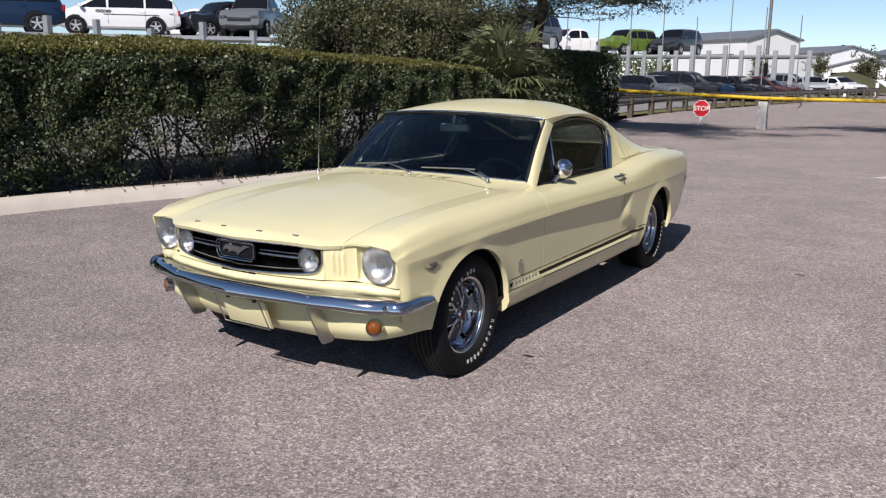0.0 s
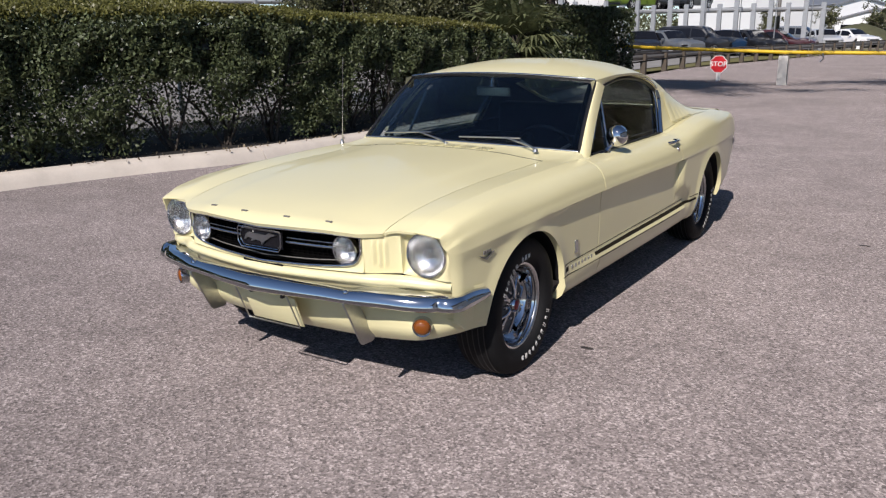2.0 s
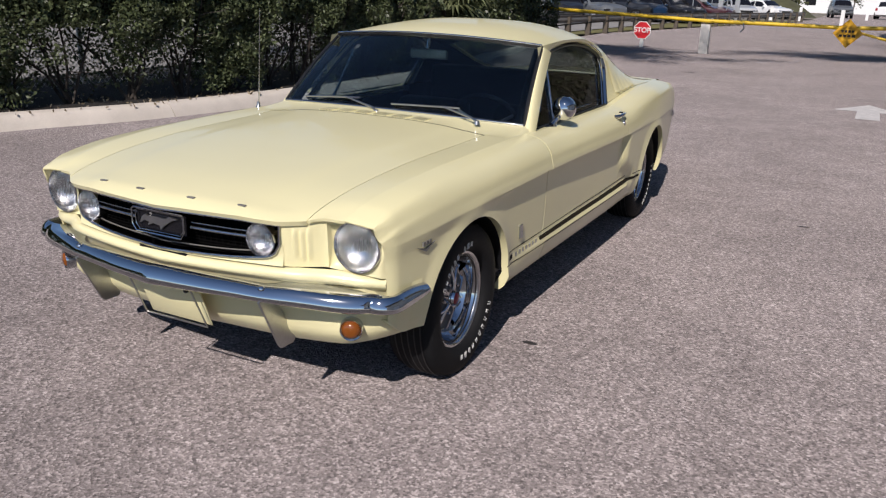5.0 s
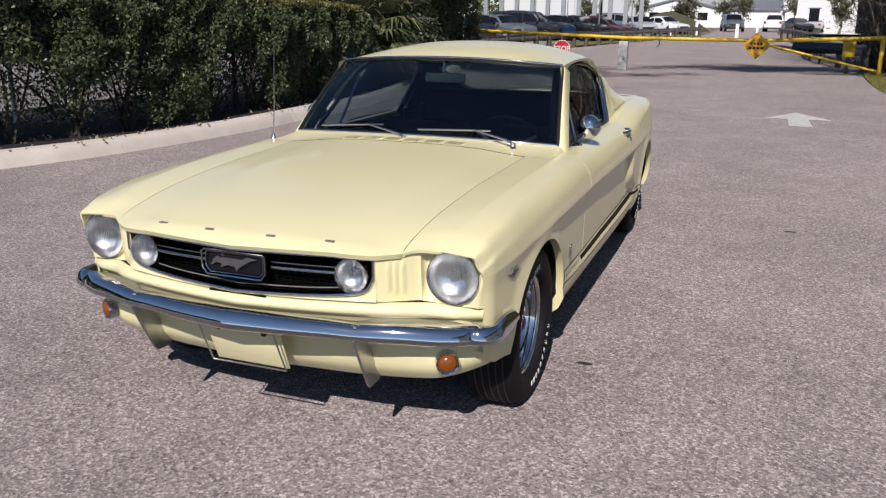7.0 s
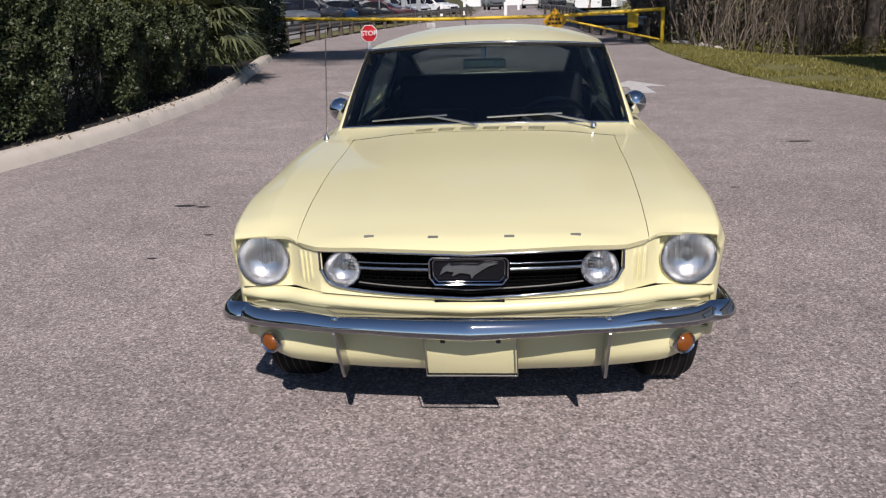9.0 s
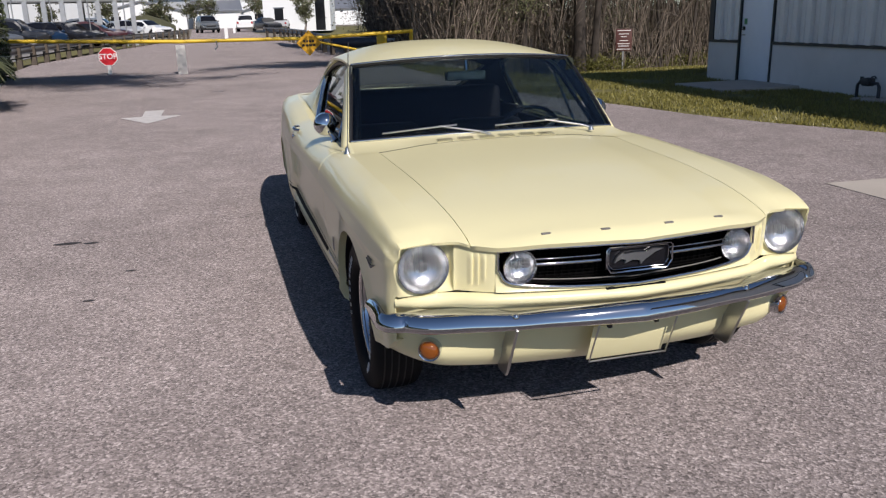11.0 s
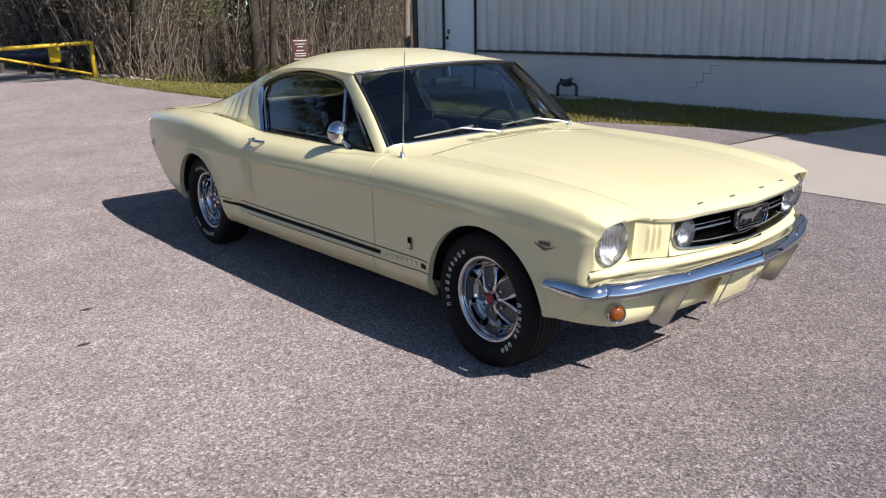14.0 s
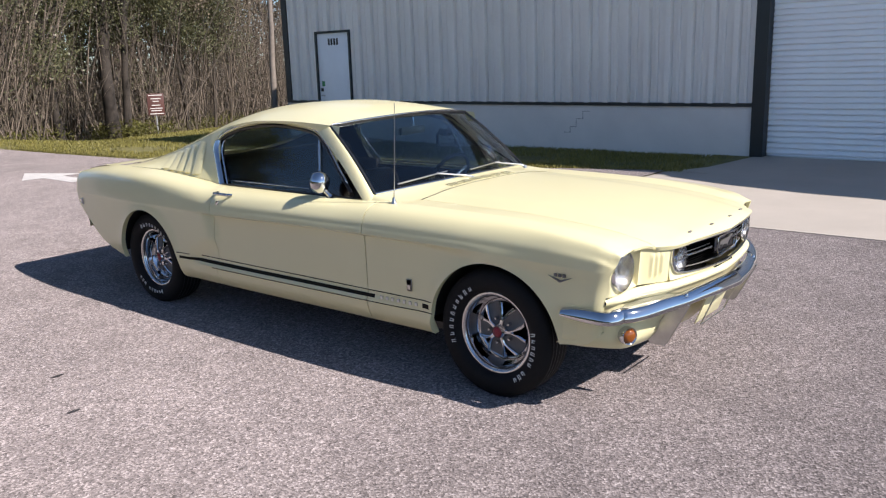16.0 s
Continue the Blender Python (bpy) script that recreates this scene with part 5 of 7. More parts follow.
for x in (-0.30, -0.105, 0.12, 0.315):
    y = NOSE_Y(abs(x)) + 0.045
    z = top(x, y)
    bm = bmesh.new()
    box(bm, x - 0.015, x + 0.015, y - 0.005, y + 0.005, z - 0.004, z + 0.003, 0.001)
    ob = part("hood_letter", bm, GUARD, coupe, "small dull metal block")

# windscreen and roof
WS_LOW = lambda u: Vector((0.668 * u, 0.70 + 0.095 * u * u, 0.878 - 0.022 * u * u))
WS_TOP = lambda u: Vector((0.590 * u, 1.075 + 0.095 * u * u, 1.210 - 0.030 * u * u))


def screen(u, v):
    p = WS_LOW(u).lerp(WS_TOP(u), v)
    return p + Vector((0, -0.02, 0.016)) * math.sin(v * math.pi) * (1 - 0.5 * u * u)


v, f = grid_data(lambda u, v: screen(u * 0.985, 0.015 + 0.97 * v), steps(-1, 1, 31), steps(0, 1, 12))
ws = solid("windscreen", v, f, GLASS, coupe, 80)
th = ws.modifiers.new("glass", "SOLIDIFY")
th.thickness = 0.004
border = [screen(u, 0) for u in steps(-1, 1, 31)] + [screen(1, v) for v in steps(0.08, 0.95, 10)] + [screen(u, 1) for u in steps(1, -1, 31)] + [screen(-1, v) for v in steps(0.95, 0.08, 10)]
border.append(border[0])
tube("windscreen_gasket", border, 0.009, BLACK, coupe, 6)
for w in (0, 1):
    tube("windscreen_trim", [screen(u, w) + Vector((0.0, -0.006, 0.010 if w else 0.002)) for u in steps(-1, 1, 31)], 0.005, CHROME, coupe, 8)

EDGE_X = curve((1.10, 0.592), (1.4, 0.588), (1.8, 0.585), (2.2, 0.575), (2.7, 0.555), (3.35, 0.545))
EDGE_Z = curve((1.10, 1.182), (1.3, 1.194), (1.5, 1.202), (1.75, 1.200), (2.0, 1.172), (2.2, 1.125), (2.5, 1.037), (2.85, 0.940), (3.2, 0.872), (3.4, 0.846))
MID_Z = curve((1.05, 1.208), (1.2, 1.240), (1.4, 1.268), (1.65, 1.284), (1.9, 1.276), (2.2, 1.228), (2.6, 1.105), (3.0, 0.965), (3.3, 0.885), (3.45, 0.862))


def roof_z(x, y):
    s = min(1.0, abs(x) / EDGE_X(y))
    return MID_Z(y) * (1 - s ** 2.6) + EDGE_Z(y) * s ** 2.6


def roof(u, v):
    lead = 1.072 + 0.095 * u * u
    y = lead + v * (2.36 - lead)
    x = u * EDGE_X(y)
    return (x, y, roof_z(x, y))


v, f = grid_data(roof, steps(-1, 1, 41), steps(0, 1, 34))
ob = solid("roof", v, f, PAINT, coupe, 60)
th = ob.modifiers.new("sheet", "SOLIDIFY")
th.thickness, th.offset = 0.014, -1
v, f = grid_data(lambda u, v: Vector(roof(u * 0.97, 0.02 + 0.97 * v)) - Vector((0, 0, 0.028)), steps(-1, 1, 21), steps(0, 1, 16))
solid("headliner", v, flip(f), VINYL, coupe, 60)
for sign in (1, -1):
    # sail panels beside the rear glass
    v, f = grid_data(lambda u, w: (sign * (0.51 + u * (EDGE_X(2.36 + w * 1.0) - 0.51)), 2.36 + w * 1.04, roof_z(0.51 + u * (EDGE_X(2.36 + w) - 0.51), 2.36 + w * 1.04)), steps(0, 1, 8), steps(0, 1, 26))
    solid("sail_panel", v, f if sign > 0 else flip(f), PAINT, coupe, 60)

    def pillar(u, w):
        """Windscreen pillar from its foot to the roof."""
        a = screen(1.0, w)
        a = Vector((a.x * 1.0 + 0.006, a.y + 0.002, a.z))
        q = u * math.pi / 2
        p = a + Vector(((0.032 - 0.019 * w) * math.sin(q), (0.062 + 0.02 * w) * (1 - math.cos(q)) - 0.004 * math.sin(2 * q), -(0.012 + 0.016 * w) * (1 - math.cos(q))))
        return (sign * p.x, p.y, p.z)
    v, f = grid_data(pillar, steps(0, 1, 9), steps(-0.10, 1.0, 16))
    ob = solid("windscreen_pillar", v, f if sign > 0 else flip(f), PAINT, coupe, 60)
    th = ob.modifiers.new("sheet", "SOLIDIFY")
    th.thickness, th.offset = 0.03, -1

for sign in (1, -1):
    tube("pillar_trim", [screen(sign * 0.955, w) + Vector((0, 0.028, -0.022)) for w in steps(0.0, 0.98, 10)], 0.022, VINYL, coupe, 8)

# side windows
WIN_TOP = curve((0.955, 0.835), (1.10, 0.965), (1.22, 1.075), (1.32, 1.136), (1.45, 1.160), (1.68, 1.174), (1.90, 1.158), (2.08, 1.118), (2.17, 1.068), (2.185, 1.03))


def tumble(y, z):
    """Half-width of the side glass."""
    return 0.672 - 0.115 * max(0.0, (z - 0.815)) / 0.335 + 0.0 * y


def rear_slant(z):
    return 2.055 + (z - 0.82) * 0.62


for sign in (1, -1):
    def pane(u, w):
        z0, z1 = 0.812, 1.165
        z = z0 + w * (z1 - z0)
        # leading edge follows the pillar
        lead = 0.955 + max(0.0, z - 0.83) * 1.02
        tail = rear_slant(z)
        y = lead + u * (tail - lead)
        z = min(z, WIN_TOP(y))
        return (sign * (tumble(y, z) - 0.012), y, z)
    v, f = grid_data(pane, steps(0, 1, 34), steps(0, 1, 18))
    ob = solid("side_window", v, f if sign > 0 else flip(f), DARKGLASS, coupe, 80)
    ob.visible_shadow = False
    th = ob.modifiers.new("glass", "SOLIDIFY")
    th.thickness = 0.004
    arc = [(sign * tumble(y, WIN_TOP(y)), y, WIN_TOP(y) + 0.004) for y in steps(0.97, 2.17, 44)]
    tube("window_gasket", [Vector(p) - Vector((0, 0, 0.006)) for p in arc], 0.010, BLACK, coupe, 6)
    tube("drip_rail", [(sign * (tumble(y, WIN_TOP(y)) + 0.014), y - 0.012, WIN_TOP(y) + 0.020) for y in steps(1.0, 2.17, 44)], 0.0055, CHROME, coupe, 8)
    chrome = []
    for z in steps(0.822, 1.075, 12):
        chrome.append((sign * (tumble(0, z) + 0.004), rear_slant(z) + 0.012 - 0.045 * max(0.0, (z - 1.0) / 0.075) ** 2, z))
    v, f = grid_data(lambda u, w: Vector(chrome[int(w)]) + Vector((sign * 0.012 * math.sin(u * math.pi), (u - 0.5) * 0.056, 0)), steps(0, 1, 7), list(range(12)))
    solid("window_chrome", v, f if sign > 0 else flip(f), CHROME, coupe, 70)
    tube("glass_edge", [(sign * (tumble(0, z) + 0.001), rear_slant(z) - 0.045 - 0.05 * max(0.0, (z - 1.0) / 0.075) ** 2, z) for z in steps(0.822, 1.075, 12)], 0.006, CHROME, coupe, 8)
    tube("vent_divider", [(sign * (tumble(0, z) - 0.006), 1.205 + (z - 0.82) * 0.30, z) for z in steps(0.82, 1.10, 8)], 0.008, CHROME, coupe, 8)
    tube("sill_bead", [(sign * 0.656, y, 0.846) for y in steps(1.30, 1.95, 12)], 0.0035, CHROME, coupe, 6)
    tube("sill_trim", [(sign * 0.676, y, 0.823) for y in steps(0.95, 2.05, 12)], 0.006, BLACK, coupe, 6)
    # roof side between window and roof edge
    def cant(u, w):
        y = 1.10 + w * (2.24 - 1.10)
        zt, xt = EDGE_Z(y), EDGE_X(y)
        zb = WIN_TOP(min(y, 2.17)) + 0.006 if y < 2.17 else 1.07 - (y - 2.17) * 0.6
        zb = min(zb, zt - 0.004)
        xb = tumble(y, zb) + 0.006
        return (sign * (xt + (xb - xt) * u + 0.006 * math.sin(u * math.pi)), y, zt + (zb - zt) * u)
    v, f = grid_data(cant, steps(0, 1, 6), steps(0, 1, 40))
    solid("cant_rail", v, flip(f) if sign > 0 else f, PAINT, coupe, 50)

    def c_pillar(u, w):
        """Quarter from the window's chrome to the tail."""
        y1 = 3.38
        top_y = 2.17 + w * (y1 - 2.17)
        low_y = 2.085 + w * (y1 - 2.085)
        zt = EDGE_Z(top_y) - 0.002
        zb = ZT(low_y) - 0.002
        xb = 0.676
        y = top_y + (low_y - top_y) * u
        x = EDGE_X(top_y) + (xb - EDGE_X(top_y)) * u ** 1.15
        return (sign * x, y, zt + (zb - zt) * u)
    v, f = grid_data(c_pillar, steps(0, 1, 14), steps(0, 1, 30))
    solid("rear_pillar", v, flip(f) if sign > 0 else f, PAINT, coupe, 50)
    def lining(u, w):
        p = c_pillar(u, w)
        return (p[0] - sign * 0.03, p[1], p[2] - 0.012)
    v, f = grid_data(lining, steps(0, 1, 8), steps(0, 1, 20))
    solid("quarter_trim", v, f, VINYL, coupe, 50)
    v, f = grid_data(lambda u, w: (sign * (0.516 + u * (EDGE_X(2.38 + w) - 0.53)), 2.36 + w * 1.0, roof_z(0.516 + u * (EDGE_X(2.38 + w) - 0.53), 2.36 + w * 1.0) - 0.02), steps(0, 1, 6), steps(0, 1, 20))
    solid("sail_trim", v, f, VINYL, coupe, 60)
    for k in range(5):
        y0 = 2.285 + k * 0.083
        zt, zb = EDGE_Z(y0 + 0.05) - 0.030, 0.868 + k * 0.004
        bm = bmesh.new()
        rings = []
        for z in steps(zb, zt, 6):
            line = []
            for dy, dx in ((0.0, 0.000), (0.070, 0.013), (0.0765, 0.011), (0.0775, -0.012)):
                yy = y0 + dy + (z - 0.86) * 0.10
                u = min(1.0, max(0.0, (EDGE_Z(yy) - z) / (EDGE_Z(yy) - ZT(yy))))
                line.append(bm.verts.new((sign * (EDGE_X(yy) + (0.676 - EDGE_X(yy)) * u ** 1.15 + dx), yy, z)))
            rings.append(line)
        for lo, hi in zip(rings, rings[1:]):
            for i in range(4):
                bm.faces.new([lo[i], lo[(i + 1) % 4], hi[(i + 1) % 4], hi[i]])
        bm.faces.new(rings[0])
        bm.faces.new(rings[-1])
        part("louvre", bm, PAINT, coupe, smooth=40)
    # shelf between belt and greenhouse
    v, f = grid_data(lambda u, w: (sign * (0.66 + u * (XS(0.80 + w * 2.85) - 0.138 - 0.66)), 0.80 + w * 2.85, ZT(0.80 + w * 2.85) - 0.0005 - 0.006 * (1 - u)), steps(0, 1, 4), steps(0, 1, 60))
    solid("belt_top", v, f if sign > 0 else flip(f), PAINT, coupe, 50)

v, f = grid_data(lambda u, w: (u * 0.512, 2.34 + w * 0.98, roof_z(u * 0.512, 2.34 + w * 0.98) + 0.002), steps(-1, 1, 15), steps(0, 1, 16))
ob = solid("rear_window", v, f, REARGLASS, coupe, 80)
ob.visible_shadow = False
th = ob.modifiers.new("glass", "SOLIDIFY")
th.thickness = 0.004
v, f = grid_data(lambda u, w: (u * (0.665 - 0.06 * w), 3.32 + w * 0.46, 0.862 - 0.056 * w * w + 0.012 * (1 - u * u)), steps(-1, 1, 21), steps(0, 1, 12))
ob = solid("boot_lid", v, f, PAINT, coupe, 50)
v, f = grid_data(lambda u, w: (u * 0.69, 3.745 - 0.05 * w + 0.045 * (1 - u * u), 0.80 - w * 0.40), steps(-1, 1, 21), steps(0, 1, 8))
tail = solid("tail_panel", v, f, PAINT, coupe, 50)
for sign in (1, -1):
    for k in range(3):
        boxpart("tail_light", sign * (0.44 + k * 0.07) - 0.024, sign * (0.44 + k * 0.07) + 0.024, 3.77, 3.815, 0.58, 0.70, REDLENS, tail, 0.008)
tube("rear_bumper", [(0.735, 3.63, 0.60), (0.70, 3.74, 0.60), (0.5, 3.83, 0.60), (0, 3.85, 0.60), (-0.5, 3.83, 0.60), (-0.70, 3.74, 0.60), (-0.735, 3.63, 0.60)], 0.03, CHROME, coupe, 12, label="chrome rear bumper")

# underside
boxpart("floor_pan", -0.66, 0.66, 0.32, 2.30, 0.215, 0.25, BLACK, coupe)
boxpart("front_pan", -0.45, 0.45, -0.60, 0.40, 0.32, 0.36, BLACK, coupe)
boxpart("rear_pan", -0.48, 0.48, 2.25, 3.6, 0.34, 0.38, BLACK, coupe)
boxpart("firewall", -0.64, 0.64, 0.50, 0.53, 0.24, 0.82, BLACK, coupe)
for yc, zc, r in ARCHES:
    for sign in (1, -1):
        v, f = grid_data(lambda a, w: (sign * (0.47 + w * (flank(yc + r * math.cos(a), max(0.34, zc + r * math.sin(a))) - 0.488)), yc + (r + 0.012) * math.cos(a), zc + (r + 0.008) * math.sin(a)), steps(0.10, math.pi - 0.10, 26), [0, 0.5, 1])
        well = solid("wheel_well", v, f, BLACK, coupe, 60)
        boxpart("well_back", sign * 0.46 - 0.01, sign * 0.46 + 0.01, yc - r, yc + r, 0.30, zc + r, BLACK, well)


# wheels
def wheel(x, y, turned, spin):
    """One wheel: chrome styled-steel rim with five forked spokes, raised white tyre lettering."""
    r0 = 0.178
    rim_profile = [(0.135, -0.075), (0.140, -0.05), (0.142, -0.018), (0.150, -0.006), (0.160, 0.006), (0.163, 0.030), (0.166, 0.044), (0.169, 0.050), (0.172, 0.051), (0.188, 0.050), (0.186, -0.09), (0.13, -0.09)]
    w = solid("wheel", *lathe_data(rim_profile, 64), CHROME, coupe, 40, "chrome five-spoke styled steel wheel")
    w.matrix_basis = pose(x, y, HUB, spin, 0, 180 if turned else 0)
    tyre_profile = [(0.187, -0.085), (0.205, -0.098), (0.245, -0.104), (0.275, -0.098), (0.293, -0.085), (0.300, -0.06), (0.303, 0.0), (0.300, 0.055), (0.296, 0.072), (0.286, 0.086), (0.266, 0.095), (0.240, 0.098), (0.215, 0.093), (0.198, 0.080), (0.190, 0.064)]
    tyre = solid("tyre", *lathe_data(tyre_profile, 80), RUBBER, w, 50, "black tyre with raised white lettering")
    for k in range(5):
        gx = -0.05 + k * 0.0265
        solid("tread_groove", *lathe_data([(0.3035, gx - 0.003), (0.3042, gx), (0.3035, gx + 0.003)], 60), BLACK, tyre)
    # lettering reduced to plain blocks along two arcs
    for start, count, gap in ((3.45, 10, 0.150), (0.18, 10, 0.128)):
        for k in range(count):
            a = start - k * gap
            if start < 1 and k == 6:
                continue
            bm = bmesh.new()
            tall = 0.0120 if (k % 4 in (0, 3) or (start > 1 and k < 3)) else 0.0092
            wide = 0.0064
            box(bm, 0.0, 0.003, -wide, -wide + 0.0030, -tall, tall)
            box(bm, 0.0, 0.003, wide - 0.0030, wide, -tall, tall * (0.4 if k % 3 == 1 else 1.0))
            box(bm, 0.0, 0.0029, -wide + 0.003, wide - 0.003, (tall - 0.0034) * (-1 if k % 2 else 1) - 0.0017, (tall - 0.0034) * (-1 if k % 2 else 1) + 0.0017)
            for vert in bm.verts:
                vert.co = Matrix.Rotation(a - math.pi / 2, 3, "X") @ (vert.co + Vector((0.0962 - 0.10 * abs(vert.co.z), 0, 0.226)))
            part("letter_block", bm, WHITE_RUBBER, tyre)
    # black disc gives the spoke openings their depth shade by colour
    solid("rim_well", *lathe_data([(0.0, -0.045), (0.10, -0.042), (0.140, -0.035), (0.142, -0.02)], 48), FLATBLACK, w, 50, "black painted wheel centre")
    solid("rim_lip", *lathe_data([(0.1725, 0.050), (0.1745, 0.058), (0.180, 0.0635), (0.187, 0.0665), (0.192, 0.064), (0.191, 0.055)], 64), POLISHED, w, 50, "polished outer rim lip")
    solid("rim_groove", *lathe_data([(0.1680, 0.0515), (0.1725, 0.0535)], 64), BLACK, w)
    solid("trim_ring", *lathe_data([(0.128, -0.016), (0.133, -0.006), (0.139, -0.004), (0.144, -0.012)], 64), CHROME, w, 60)
    for k in range(5):
        a = k * 2 * math.pi / 5 + 0.05
        # charcoal petal between two forks
        b = a + math.pi / 5
        verts = []
        petal = ((0.030, 0.56), (0.055, 0.57), (0.078, 0.52), (0.100, 0.40), (0.120, 0.335), (0.132, 0.31))
        for r, half in petal:
            for q in steps(-1, 1, 7):
                verts.append((0.022 - 0.22 * max(0.0, r - 0.05) - 0.010 * (1 - q * q), r * math.cos(b + q * half), r * math.sin(b + q * half)))
        faces = [(i * 7 + j, i * 7 + j + 1, i * 7 + j + 8, i * 7 + j + 7) for i in range(5) for j in range(6)]
        solid("spoke_face", verts, faces, CHARCOAL, w, 60, "charcoal painted spoke")
        for fork in (-1, 1):
            verts = []
            for s in steps(0, 1, 10):
                rr = 0.030 + s * 0.103
                spread = 0.06 if s < 0.34 else 0.06 + 0.245 * ((s - 0.34) / 0.66) ** 0.8
                lift = 0.034 - 0.24 * max(0.0, rr - 0.05)
                wide = 0.0085 - 0.0030 * math.sin(min(1.0, s / 0.75) * math.pi)
                for off, dx in ((-1.0, -0.016), (-1.0, -0.002), (-0.45, 0.002), (0.45, 0.002), (1.0, -0.002), (1.0, -0.016)):
                    th = a + fork * spread + off * wide / rr
                    verts.append((lift + dx, rr * math.cos(th), rr * math.sin(th)))
            faces = [(i * 6 + j, i * 6 + j + 1, i * 6 + j + 7, i * 6 + j + 6) for i in range(9) for j in range(5)]
            solid("spoke_edge", verts, faces, CHROME, w, 30)
        nut = solid("lug_nut", *lathe_data([(0.0, 0.034), (0.006, 0.032), (0.0085, 0.022), (0.0085, 0.0)], 8), CHROME, w, 30)
        nut.location = (0.0, 0.060 * math.cos(b), 0.060 * math.sin(b))
    solid("hub", *lathe_data([(0.0, 0.040), (0.024, 0.040), (0.032, 0.037), (0.036, 0.028), (0.038, 0.0)], 32), CHROME, w, 40)
    solid("hub_cap", *lathe_data([(0.0, 0.054), (0.014, 0.053), (0.021, 0.049), (0.023, 0.040)], 28), HUBRED, w, 50, "dull red hub centre")
    solid("cap_ring", *lathe_data([(0.022, 0.042), (0.026, 0.050), (0.031, 0.040)], 28), CHROME, w, 50)
    return w


for x, y, turned, spin in ((0.70, -0.01, False, 142), (-0.70, -0.01, True, 0), (0.69, 2.735, False, 167), (-0.69, 2.735, True, -83)):
    wheel(x, y, turned, spin)

# trim on the flanks
for sign in (1, -1):
    def on_side(y, z, out=0.0):
        return (sign * (flank(y, z) + out), y, z)
    for name, ys, z0, z1 in (("stripe", (0.68, 2.32), 0.367, 0.384), ("thin_stripe", (0.31, 2.34), 0.400, 0.4045), ("thin_stripe", (0.31, 2.0), 0.344, 0.3485), ("stripe_end", (0.33, 0.375), 0.364, 0.387)):
        v, f = grid_data(lambda u, w: on_side(ys[0] + u * (ys[1] - ys[0]), z0 + w * (z1 - z0), 0.0016), steps(0, 1, 60), steps(0, 1, 9))
        solid(name, v, f if sign < 0 else flip(f), STRIPE, coupe, 50, "black rocker stripe")
    for k in range(7):
        y = 0.405 + k * 0.037
        bm = bmesh.new()
        box(bm, -0.002, 0.002, y, y + 0.017, 0.367, 0.384, 0.001)
        for vert in bm.verts:
            vert.co.x = sign * (flank(y, 0.376) + 0.002) + vert.co.x
        part("script_block", bm, STEEL, coupe)
    bm = bmesh.new()
    box(bm, -0.004, 0.004, 0.430, 0.462, 0.437, 0.497, 0.003)
    box(bm, 0.003, 0.006, 0.436, 0.456, 0.445, 0.468, 0.001)
    for vert in bm.verts:
        vert.co.x = sign * (flank(0.445, 0.465) + 0.004 + (vert.co.x if sign > 0 else abs(vert.co.x)))
    part("fender_badge", bm, STEEL, coupe, "small upright metal badge")
    bm = bmesh.new()
    pts = [(-0.43, 0.622), (-0.372, 0.596), (-0.32, 0.622), (-0.372, 0.606)]
    lo = [bm.verts.new(on_side(y, z, 0.001)) for y, z in pts]
    hi = [bm.verts.new(on_side(y, z, 0.006)) for y, z in pts]
    for i in range(4):
        bm.faces.new([lo[i], lo[(i + 1) % 4], hi[(i + 1) % 4], hi[i]])
    bm.faces.new(hi)
    badge = part("vee_badge", bm, GUARD, coupe, "small chrome vee badge")
    for dy in (-0.02, 0.0, 0.02):
        x0 = sign * (flank(-0.372, 0.628) + 0.003)
        boxpart("badge_block", x0 - 0.003, x0 + 0.003, -0.372 + dy - 0.007, -0.372 + dy + 0.007, 0.620, 0.634, GUARD, badge)
    # door handle, lock, mirror
    x0 = sign * flank(1.88, 0.795)
    lock = solid("door_lock", *lathe_data([(0.0, -0.006), (0.009, -0.005), (0.011, 0.004)], 16), CHROME, coupe, 50)
    lock.matrix_basis = pose(sign * (flank(1.885, 0.751) + 0.002), 1.885, 0.751, 0, 0, 180 if sign > 0 else 0)
    tube("door_handle", [(x0 - sign * 0.005, 1.935, 0.793), (x0 + sign * 0.026, 1.925, 0.796), (x0 + sign * 0.034, 1.86, 0.798), (x0 + sign * 0.03, 1.80, 0.797), (x0 + sign * 0.006, 1.785, 0.795)], [0.012, 0.011, 0.009, 0.009, 0.007], CHROME, coupe, 10)
    lock = solid("lock", *lathe_data([(0.0, 0.006), (0.009, 0.005), (0.012, 0.0)], 16), CHROME, coupe, 50)
    lock.matrix_basis = pose(sign * flank(1.89, 0.745), 1.89, 0.745, 0, 0, 0 if sign > 0 else 180)
    mx = sign * 0.742
    arm = tube("wing_mirror", [(sign * 0.70, 1.08, 0.825), (sign * 0.71, 1.10, 0.845), (mx, 1.115, 0.885)], [0.017, 0.012, 0.011], CHROME, coupe, 10, "round chrome door mirror")
    foot = solid("mirror_foot", *lathe_data([(0.0, 0.014), (0.02, 0.012), (0.03, 0.0)], 24), CHROME, arm, 60)
    foot.matrix_basis = Matrix.Translation((sign * 0.70, 1.075, 0.815)) @ Matrix.Diagonal((1, 1.9, 1, 1)) @ pose(0, 0, 0, 0, -90, 0)
    head = solid("mirror_head", *lathe_data([(0.0, -0.045), (0.025, -0.042), (0.045, -0.03), (0.056, -0.01), (0.059, 0.012), (0.056, 0.016), (0.0, 0.014)], 36), CHROME, arm, 50)
    head.matrix_basis = pose(mx, 1.115, 0.905, 0, 0, 90)

